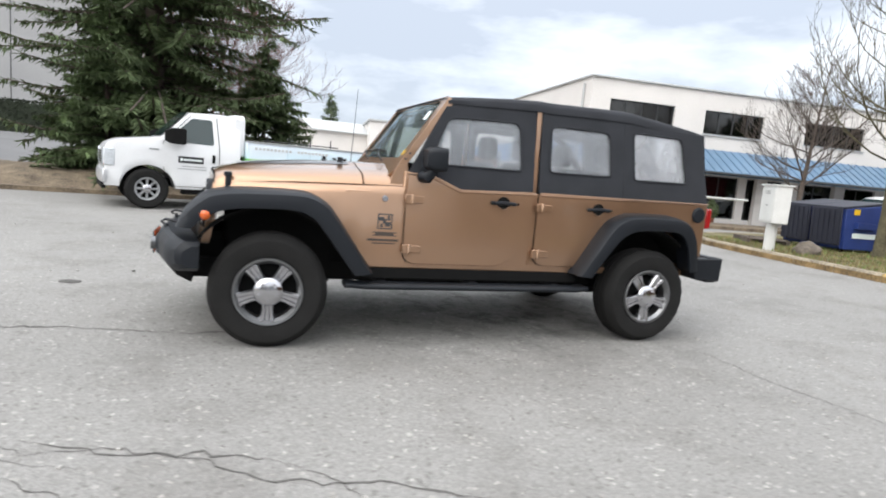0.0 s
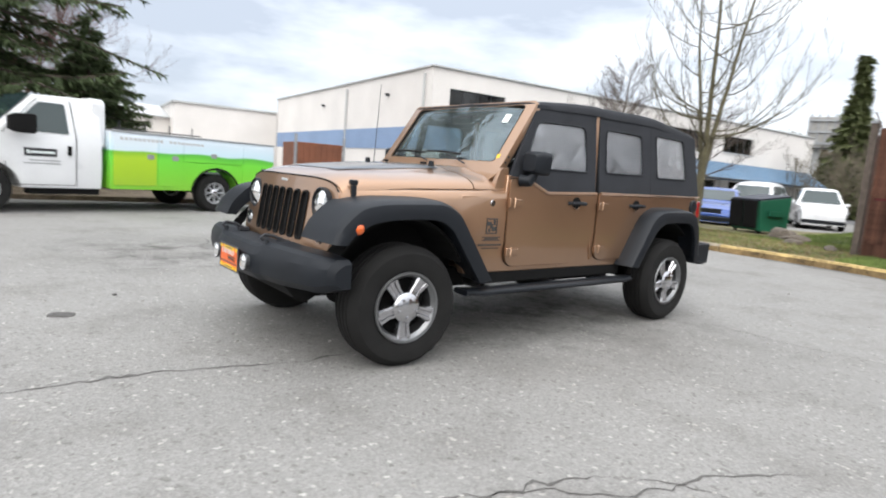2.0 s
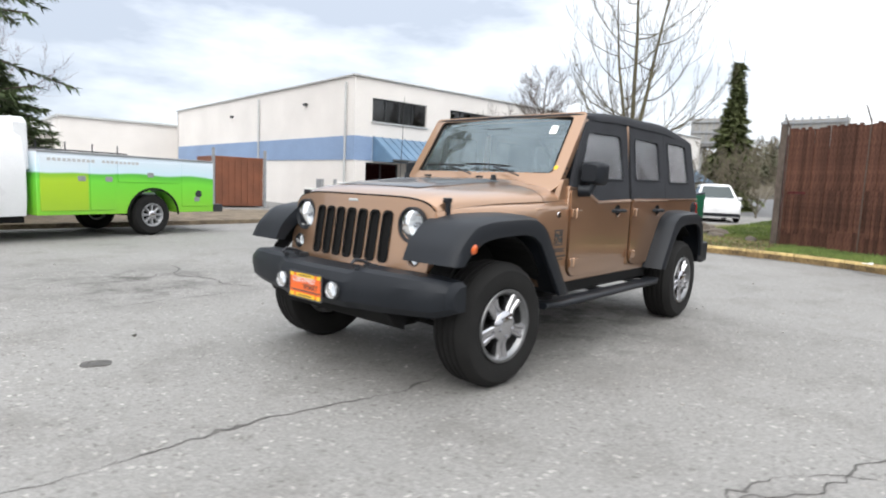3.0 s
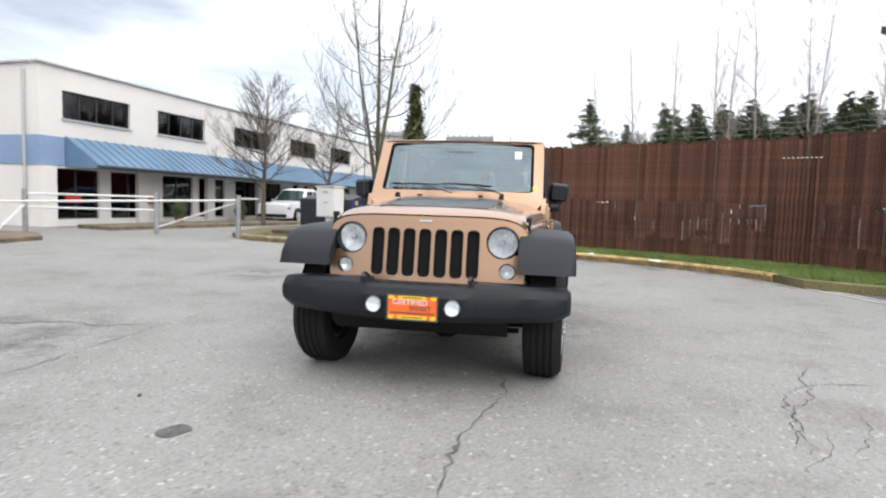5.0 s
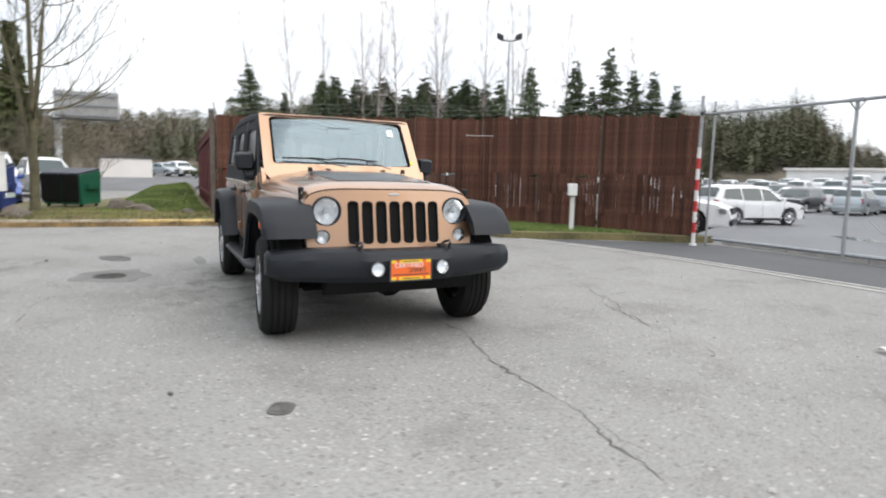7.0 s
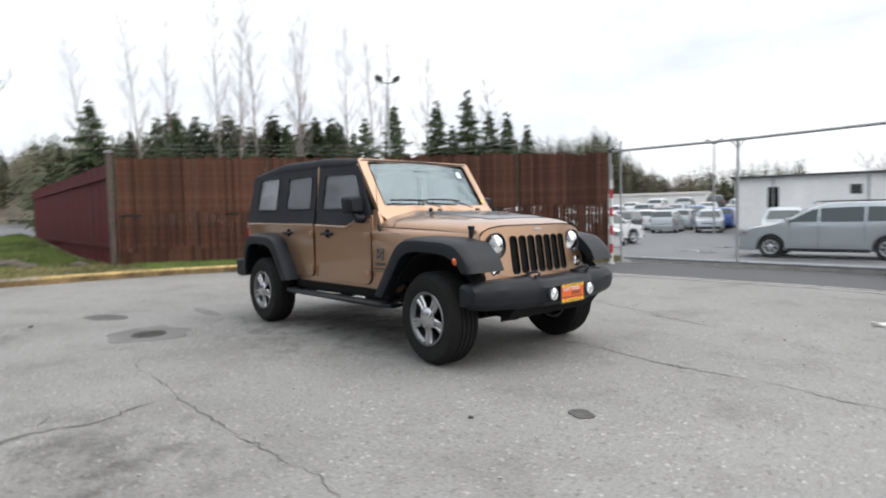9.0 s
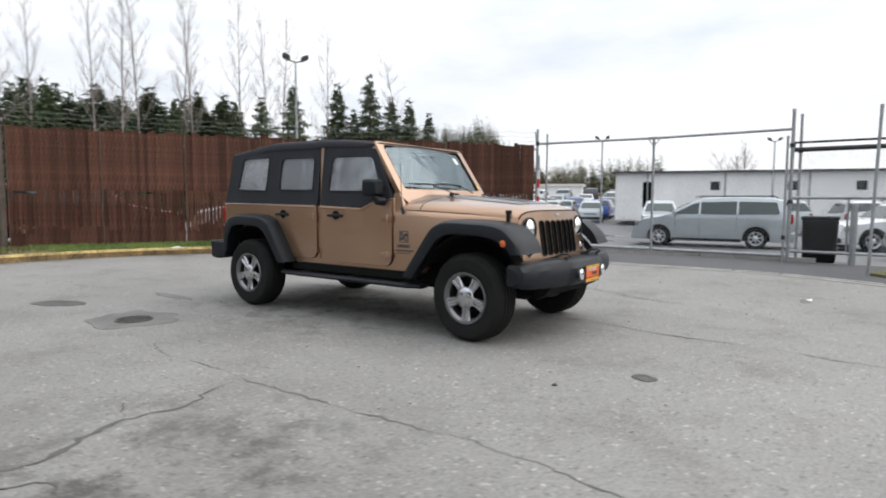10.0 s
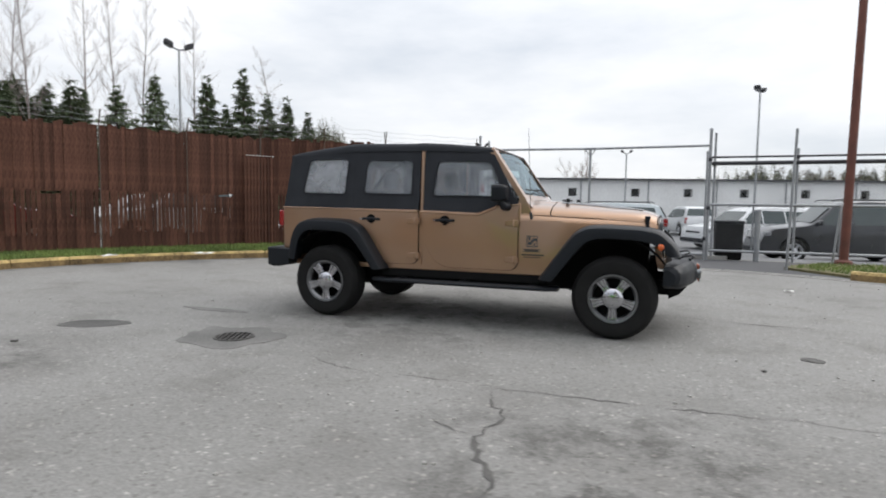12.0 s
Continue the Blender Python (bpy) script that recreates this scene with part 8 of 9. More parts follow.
# utility body: compartments along both sides with an open middle
UB0, UB1, UZ0, UZ1 = -1.72, -4.98, 0.43, 1.46
bot = arch_bottom(UZ0, [(-3.67, 0.39)], 0.50)
for sgn in (1, -1):
    xs_u = sorted({UB0, UB1, *[round(-3.67 + 0.5 * math.sin(math.pi / 2 * k / 7), 4) for k in range(-7, 8)], -3.66 - 0.51, -3.67 + 0.51})
    poly = [(x, bot(x)) for x in xs_u] + [(UB0, UZ1 - 0.02), (UB1, UZ1 + 0.03)][::1]
    poly = [(x, bot(x)) for x in xs_u] + [(UB0, UZ1)] + [(UB1, UZ1)]
    u = Geo()
    u.plate([poly], lambda x, z, d: (x, sgn * (1.0 - d), z), 0.42)
    side = u.ob("body_side", M_WRAP, TRUCK, "printed side box with rolling green hills and sky", bevel=0.012)
    for a, b, mt in ((-1.77, -2.50, M_WRAP_LIME), (-2.53, -2.95, M_WRAP), (-2.98, -3.13, M_WRAP)):
        if a - b < 0.2:
            continue
        dpan = Geo()
        dpan.plate([rounded([(a, 0.50), (b, 0.50), (b, 1.40), (a, 1.40)], 0.02, 2)], lambda x, z, d: (x, sgn * (1.012 - d), z), 0.02)
        dob = dpan.ob("compartment_door", mt, side, bevel=0.004)
        lk = Geo()
        lk.plate([rounded([(b + 0.05, 1.00), (b + 0.17, 1.00), (b + 0.17, 1.09), (b + 0.05, 1.09)], 0.02, 2)], lambda x, z, d: (x, sgn * (1.018 - d), z), 0.01)
        lk.ob("door_latch", M_STEEL, dob, "steel paddle latch")
    for a, b, z0_, z1_ in ((-3.0, -4.2, 1.0, 1.38), (-4.25, -4.92, 0.55, 1.38)):
        dpan = Geo()
        dpan.plate([rounded([(a, z0_), (b, z0_), (b, z1_), (a, z1_)], 0.02, 2)], lambda x, z, d: (x, sgn * (1.012 - d), z), 0.02)
        dob = dpan.ob("compartment_door", M_WRAP, side, bevel=0.004)
        lk = Geo()
        lk.plate([rounded([((a + b) / 2 - 0.06, z0_ + 0.10), ((a + b) / 2 + 0.06, z0_ + 0.10), ((a + b) / 2 + 0.06, z0_ + 0.19), ((a + b) / 2 - 0.06, z0_ + 0.19)], 0.02, 2)], lambda x, z, d: (x, sgn * (1.018 - d), z), 0.01)
        lk.ob("door_latch", M_STEEL, dob)
    lt = Geo()
    for k in range(10):
        lt.box((-1.90 - 0.075 * k, sgn * 1.0135, 1.345), (0.05, 0.004, 0.05))
    for k in range(9):
        lt.box((-2.75 - 0.075 * k, sgn * 1.0135, 1.345), (0.05, 0.004, 0.045))
    lt.ob("lettering", M_METAL_SIDING, side, "pale grey lettering bars")
    ar = Geo()
    ar.tube([(-3.67 + 0.50 * math.cos(math.pi * k / 16), sgn * 1.005, 0.39 + 0.50 * math.sin(math.pi * k / 16)) for k in range(17)], 0.02, 6)
    ar.ob("arch_trim", M_UNDER, side, "black arch trim")
    tr_ = Geo()
    tr_.box(((UB0 + UB1) / 2, sgn * 0.80, UZ1 + 0.012), (UB0 - UB1, 0.44, 0.03))
    tr_.ob("top_trim", M_STEEL, side, "silver top trim", bevel=0.006)
    fl_ = Geo()
    fl_.lathe([(0.001, 0.004), (0.07, 0.004), (0.075, 0.0)], 16, (-4.62, 1.014, 0.80), "Y")
    if sgn > 0:
        fl_.ob("fuel_filler", M_DARK_STEEL, side)
deck = Geo()
deck.box(((UB0 + UB1) / 2, 0, 0.72), (UB0 - UB1, 1.2, 0.1))
deck.box((UB0 - 0.03, 0, 1.0), (0.05, 1.2, 0.8))
deck.box((UB1 + 0.03, 0, 0.95), (0.05, 1.2, 0.5))
deck.ob("bed_floor", M_DARK_STEEL, TRUCK, "dark steel bed")
rb_ = Geo()
rb_.box((UB1 - 0.14, 0, 0.50), (0.28, 1.9, 0.16))
rb_.ob("rear_bumper", M_DARK_STEEL, TRUCK, bevel=0.01)
for z in range(4):
    pk = Geo()
    pk.tube([(-2.6 - 0.5 * z, -0.78, 1.47), (-2.6 - 0.5 * z, -0.78, 1.72)], 0.012, 6)
    pk.ob("rack_stake", M_DARK_STEEL, TRUCK)
ps = Geo()
ps.tube([(-2.5, -0.78, 1.56), (-4.3, -0.78, 1.56)], 0.014, 6)
ps.ob("rack_rail", M_DARK_STEEL, TRUCK)
fr = Geo()
for sgn in (1, -1):
    fr.box((-2.0, sgn * 0.42, 0.52), (5.6, 0.08, 0.16))
for x in (0, -3.67):
    fr.tube([(x, -0.8, 0.39), (x, 0.8, 0.39)], 0.06, 8)
fr.box((-1.1, 0.75, 0.36), (1.0, 0.25, 0.10))
fr.ob("chassis", M_UNDER, TRUCK, "black chassis")
# cab nose shortened and body drawn out to the true wheelbase
for ob in TRUCK.children_recursive:
    if ob.type == "MESH":
        for v in ob.data.vertices:
            v.co.x = v.co.x * 1.066 if v.co.x < 0 else (v.co.x if v.co.x < 0.47 else 0.47 + (v.co.x - 0.47) * 0.56)
for x in (0.0, -3.91):
    for sgn, rz in ((1, 0), (-1, 180)):
        build_wheel("wheel", TRUCK, pose(x, sgn * 0.965, 0.39, 0, 0, rz), 0.39, 0.24, 0.215, spokes=8, rim_mat=M_STEEL, cap_mat=M_CHROME, sides=32)


# ---------------------------------------------------------------- passenger vehicles
def car(name, label, m, paint, L=4.7, W=1.85, H=1.7, wb=2.8, kind="suv", group="", detail=True, category="car"):
    """A parked car: forward +x, the middle of the wheelbase at the origin."""
    t = thing(name, label, category, m, group)
    r = 0.35 if kind != "sedan" else 0.32
    fx, rx = wb / 2, -wb / 2
    front, rear = fx + (L - wb) * 0.47, rx - (L - wb) * 0.53
    belt = H * 0.60
    roof_w = W * 0.74
    H0 = H - 0.055
    if kind == "van":
        belt = 1.12
        prof = [(rear, 0.62), (rear + 0.03, 0.95), (rear + 0.10, 1.16), (rear + 0.34, H0 - 0.09), (rear + 0.62, H0 - 0.02), (-0.5, H0 + 0.02), (0.10, H0 - 0.03), (0.52, H0 - 0.16), (1.24, belt + 0.02), (1.50, belt - 0.07), (front - 0.42, 0.95), (front - 0.12, 0.80), (front, 0.55)]
        slopes = (prof[7], prof[8]), (prof[2], prof[3])
    elif kind == "suv":
        prof = [(rear, 0.62), (rear + 0.03, belt - 0.05), (rear + 0.12, belt + 0.12), (rear + 0.40, H0 - 0.08), (rear + 0.75, H0), (-0.4, H0 + 0.02), (0.12, H0 - 0.03), (0.42, H0 - 0.13), (0.98, belt + 0.04), (1.14, belt - 0.01), (front - 0.36, belt - 0.12), (front - 0.10, 0.82), (front, 0.55)]
        slopes = (prof[7], prof[8]), (prof[2], prof[3])
    elif kind == "pickup":
        belt = H * 0.57
        prof = [(rear, 0.95), (rear + 0.02, 1.05), (-0.58, 1.07), (-0.54, H0 - 0.08), (-0.38, H0), (0.30, H0), (0.52, H0 - 0.07), (1.05, belt + 0.05), (1.18, belt), (front - 0.18, belt - 0.06), (front - 0.04, 0.85), (front, 0.6)]
        slopes = (prof[6], prof[7]), ((-0.565, 1.12), (-0.55, H0 - 0.1))
    else:
        belt = H * 0.62
        prof = [(rear, 0.58), (rear + 0.05, belt - 0.06), (rear + 0.16, belt + 0.02), (rear + 0.55, belt + 0.05), (rear + 1.22, H0 - 0.06), (rear + 1.55, H0), (0.0, H0 + 0.01), (0.24, H0 - 0.06), (0.96, belt + 0.04), (1.08, belt - 0.02), (front - 0.36, belt - 0.12), (front - 0.08, 0.66), (front, 0.45)]
        slopes = (prof[7], prof[8]), (prof[3], prof[4])
    arches = [(fx, r), (rx, r)]
    xs = arch_cols(rear, front, arches, r + 0.06, [p[0] for p in prof])
    body = car_shell(t, "body", paint, xs, lambda x: lerp_table(prof, x), arch_bottom(0.24, arches, r + 0.06), W, belt, roof_w, end_round=0.17, rows=(0.0, 0.08, 0.2, 0.35, 0.5, 0.65, 0.8, 0.92, 1.0))
    if kind == "van":
        wins = [[(1.08, belt + 0.03), (0.24, belt + 0.03), (0.24, H0 - 0.13), (0.46, H0 - 0.19)], [(0.18, belt + 0.03), (-0.94, belt + 0.03), (-0.94, H0 - 0.09), (0.18, H0 - 0.12)], [(-1.0, belt + 0.03), (rear + 0.42, belt + 0.07), (rear + 0.52, H0 - 0.12), (-1.0, H0 - 0.09)]]
    elif kind == "suv":
        wins = [[(0.86, belt + 0.03), (-0.02, belt + 0.03), (-0.02, H0 - 0.08), (0.36, H0 - 0.15)], [(-0.08, belt + 0.03), (-0.98, belt + 0.04), (-0.98, H0 - 0.09), (-0.08, H0 - 0.08)], [(-1.04, belt + 0.05), (rear + 0.40, belt + 0.12), (rear + 0.55, H0 - 0.13), (-1.04, H0 - 0.09)]]
    elif kind == "pickup":
        wins = [[(0.92, belt + 0.05), (0.0, belt + 0.05), (0.0, H0 - 0.08), (0.50, H0 - 0.12)], [(-0.05, belt + 0.05), (-0.46, belt + 0.05), (-0.44, H0 - 0.10), (-0.05, H0 - 0.08)]]
    else:
        wins = [[(0.82, belt + 0.03), (-0.16, belt + 0.03), (-0.16, H0 - 0.07), (0.18, H0 - 0.11)], [(-0.22, belt + 0.03), (rear + 1.0, belt + 0.06), (rear + 1.42, H0 - 0.09), (-0.22, H0 - 0.07)]]
    for sgn in (1, -1):
        for w in wins:
            glass_patch(body, rounded(w, 0.04, 3), W, belt, roof_w, sgn)
        if detail:
            yy = lambda z: sgn * (car_w(z, W, belt, roof_w) + 0.003)
            for sx, z0, z1 in ((-0.05 if kind != "van" else 0.21, 0.36, 0.7), (-0.98 if kind != "van" else -0.95, 0.55, 0.8), (1.0, 0.5, 0.8)):
                sm = Geo()
                sm.tube([(sx, yy(z), z) for z in (z0, z1, belt)], 0.005, 4)
                sm.ob("door_seam", M_UNDER, body)
            for hx_ in (0.14 if kind != "van" else 0.38, -0.82 if kind != "van" else 0.10):
                h = Geo()
                h.tube([(hx_ - 0.09, yy(belt - 0.1), belt - 0.1), (hx_, sgn * (W / 2 + 0.035), belt - 0.095), (hx_ + 0.09, yy(belt - 0.1), belt - 0.1)], 0.014, 6)
                h.ob("door_handle", paint, body)
            mr = Geo()
            mr.box((0.84 if kind != "van" else 1.02, sgn * (W / 2 + 0.09), belt + 0.10), (0.10, 0.20, 0.14))
            mr.ob("wing_mirror", paint, body, bevel=0.03)
            sk = Geo()
            sk.box((0, sgn * (W / 2 - 0.03), 0.27), (wb - 2 * r - 0.2, 0.06, 0.10))
            sk.ob("sill", M_BLACK_PLASTIC, body, bevel=0.01)
        hl = Geo()
        zh = belt - 0.27 if kind != "van" else 0.80
        hl.rings([[(front - 0.27 + dx, sgn * y, z) for y, z in ((W * 0.30, zh - 0.08), (W * 0.47, zh - 0.05), (W * 0.485, zh + 0.07), (W * 0.32, zh + 0.05))] for dx in (0.0, 0.16)])
        hl.ob("headlight", M_STEEL, body, "clear headlight", bevel=0.02)
        tl = Geo()
        tl.box((rear + 0.11, sgn * W * 0.418, belt - 0.10), (0.16, 0.15, 0.30 if kind in ("van", "suv") else 0.18))
        tl.ob("tail_light", M_RED_LENS, body, "red tail light", bevel=0.02)
    # windscreen and rear glass lie on the slopes of the profile
    for (a, b), nm in zip(slopes, ("windscreen", "rear_window")):
        g = Geo()
        ax, az, bx, bz = a[0], a[1], b[0], b[1]
        nx_, nz_ = -(bz - az), (bx - ax)
        ln_ = math.hypot(nx_, nz_)
        nx_, nz_ = nx_ / ln_, nz_ / ln_
        if nz_ < 0:
            nx_, nz_ = -nx_, -nz_
        g.plate([rounded([(-0.44, 0.06), (0.44, 0.06), (0.44, 0.95), (-0.44, 0.95)], 0.04, 3)], lambda u, v, d: (ax + (bx - ax) * v + nx_ * (0.055 - d), u * 2 * car_w(az + (bz - az) * v, W, belt, roof_w) * 0.97, az + (bz - az) * v + nz_ * (0.055 - d)), 0.012)
        g.ob(nm, M_CAR_GLASS, body, "dark glass")
    gr = Geo()
    gr.box((front - 0.04, 0, 0.62), (0.06, W * 0.5, 0.16))
    gr.ob("grille", M_BLACK_PLASTIC, body, bevel=0.01)
    bf = Geo()
    bf.box((front - 0.02, 0, 0.36), (0.12, W * 0.84, 0.16))
    bf.ob("front_bumper", M_BLACK_PLASTIC if kind != "van" else paint, body, bevel=0.03)
    br = Geo()
    br.box((rear + 0.02, 0, 0.46), (0.12, W * 0.88, 0.22))
    br.ob("rear_bumper", paint, body, bevel=0.03)
    if kind in ("van", "suv") and detail:
        for sgn in (1, -1):
            rk = Geo()
            rk.tube([(0.4, sgn * roof_w * 0.44, H - 0.02), (0.3, sgn * roof_w * 0.44, H + 0.04), (rear + 0.6, sgn * roof_w * 0.44, H + 0.04), (rear + 0.5, sgn * roof_w * 0.44, H - 0.02)], 0.016, 6)
            rk.ob("roof_rail", M_DARK_STEEL, body)
    un = Geo()
    un.box(((front + rear) / 2, 0, 0.34), (L - 0.9, W * 0.62, 0.2))
    un.ob("underbody", M_UNDER, body)
    for sgn in (1, -1):
        for cx in (fx, rx):
            ml = Geo()
            ml.box((cx, sgn * (W / 2 - 0.32), 0.48), (2 * r + 0.1, 0.03, 0.45))
            ml.ob("wheel_well", M_UNDER, body)
    for x in (fx, rx):
        for sgn, rz in ((1, 0), (-1, 180)):
            build_wheel("wheel", t, pose(x, sgn * (W / 2 - 0.03), r, 0, 0, rz), r, 0.21, r * 0.64, spokes=7 if kind == "van" else 5, rim_mat=M_BUMPER, cap_mat=M_BUMPER, sides=28 if detail else 20, lugs=False)
    return t


car("minivan", "silver-blue minivan parked in the car lot", pose(-0.4, 17.7, -0.38, 0, 0, 186), M_SILVER, 5.15, 1.95, 1.74, 3.08, "van")
car("parked_suv", "dark grey suv parked behind the gate", pose(7.0, 14.4, -0.38, 0, 0, 188), M_DARK_CAR, 4.8, 1.92, 1.83, 2.9, "suv")
car("parked_suv", "black suv parked behind the gate", pose(12.2, 17.6, -0.38, 0, 0, 170), M_BLACK_CAR, 4.7, 1.9, 1.75, 2.8, "suv")
car("parked_suv", "white suv parked behind the gate rails", pose(5.2, 19.2, -0.38, 0, 0, 208), M_WHITE_PAINT, 4.7, 1.85, 1.64, 2.75, "suv")
car("parked_suv", "white suv parked second in the row behind the gate", pose(7.9, 21.2, -0.38, 0, 0, 208), M_WHITE_PAINT, 4.7, 1.85, 1.68, 2.75, "suv")
car("parked_suv", "white suv parked in the lot near the fence", pose(-11.0, 21.1, -0.38, 0, 0, 78), M_WHITE_PAINT, 4.5, 1.85, 1.66, 2.65, "suv")
car("parked_suv", "red suv seen through the fence slats", pose(-12.75, 2.3, 0.0, 0, 0, 61), M_RED_CAR, 4.5, 1.85, 1.65, 2.65, "suv")
car("parked_sedan", "white sedan seen through the fence slats", pose(-14.2, 9.6, 0.0, 0, 0, 50), M_WHITE_PAINT, 4.7, 1.8, 1.45, 2.75, "sedan")
car("parked_suv", "white suv seen through the fence slats", pose(-10.4, 6.45, 0.0, 0, 0, 239.4), M_WHITE_PAINT, 4.7, 1.85, 1.7, 2.75, "suv")
car("parked_sedan", "white sedan parked behind the fence end", pose(-5.9, 10.1, ground_z(-5.9, 10.1), 0, 0, 33), M_WHITE_PAINT, 4.6, 1.8, 1.46, 2.7, "sedan")
car("parked_sedan", "silver sedan seen through the fence slats", pose(-8.6, 12.6, -0.36, 0, 0, 30), M_SILVER, 4.7, 1.8, 1.46, 2.75, "sedan")
car("pickup_truck", "white pickup truck parked beyond the grass", pose(-27.6, -6.6, 0, 0, 0, 25), M_WHITE_PAINT, 5.3, 1.95, 1.85, 3.3, "pickup", category="truck")
car("parked_van", "white van parked beyond the dumpster", pose(-24.0, -7.9, 0, 0, 0, 10), M_WHITE_PAINT, 5.0, 1.95, 1.9, 3.0, "van")
car("parked_sedan", "blue sedan parked beyond the bins", pose(-18.5, -7.0, 0, 0, 0, 20), M_BLUE_CAR, 4.5, 1.78, 1.45, 2.65, "sedan")
car("pickup_truck", "white pickup truck parked before the shop", pose(-23.7, -12.0, 0, 0, 0, -7.5), M_WHITE_PAINT, 5.2, 1.9, 1.75, 3.2, "pickup", category="truck")

# rows of stock across the lot: each colour built once, then copied
rr = random.Random(5)
stock = {}
paints = [("white", M_WHITE_PAINT), ("silver", M_SILVER), ("dark grey", M_DARK_CAR), ("black", M_BLACK_CAR), ("red", M_RED_CAR), ("blue", M_BLUE_CAR)]
slots = []
for row, (y, x0, n) in enumerate(((24.5, 9.5, 5), (29.3, -5.0, 10))):
    for k in range(n):
        slots.append((x0 + 2.9 * k + rr.uniform(-0.2, 0.2), y + 0.29 * (x0 + 2.9 * k) + rr.uniform(-0.3, 0.3), 90 + 14 + rr.uniform(-3, 3) + (180 if rr.random() < 0.4 else 0)))
for row, (x0, y0, n) in enumerate(((-13.2, 38.6, 7), (-14.5, 44.5, 8), (-16.0, 50.0, 9), (-17.5, 55.5, 10), (-19.0, 61.0, 10))):
    for k in range(n):
        slots.append((x0 - 2.75 * k, y0 - 0.95 * k + rr.uniform(-0.3, 0.3), 108 + rr.uniform(-4, 4) + (180 if rr.random() < 0.5 else 0)))
slots += [(-66.0, 0.6, 20), (-66.5, -0.9, 30), (-69.0, -5.0, 75)]
for x, y, a in slots:
    cname, paint = rr.choice(paints[:4] * 2 + paints if y > 34 or y < 0 else paints[:4])
    kd = rr.choice(("suv", "sedan", "suv"))
    key = (cname, kd)
    m = pose(x, y, ground_z(x, y) if y > 10 else 1.0, 0, 0, a)
    if key not in stock:
        stock[key] = car("stock_car", f"{cname} {kd} parked in a row on the lot", m, paint, 4.6, 1.82, 1.66 if kd == "suv" else 1.45, 2.7, kd, "cars in the lot", detail=False)
    else:
        copy_thing(stock[key], m)

# ---------------------------------------------------------------- trees
def limb(g, p, d, length, r, n, bend, rr, sides=5, tip=0.25, up=0.15):
    """Tapered curved limb; returns its points and radii."""
    pts, rs = [p.copy()], [r]
    q, v = p.copy(), d.normalized()
    for i in range(n):
        v = (v + Vector((rr.uniform(-bend, bend), rr.uniform(-bend, bend), rr.uniform(-bend, bend) + up * bend))).normalized()
        q = q + v * (length / n)
        pts.append(q.copy())
        rs.append(r * (1 - (1 - tip) * (i + 1) / n))
    g.tube(pts, rs, sides, cap=False)
    return pts, rs, v


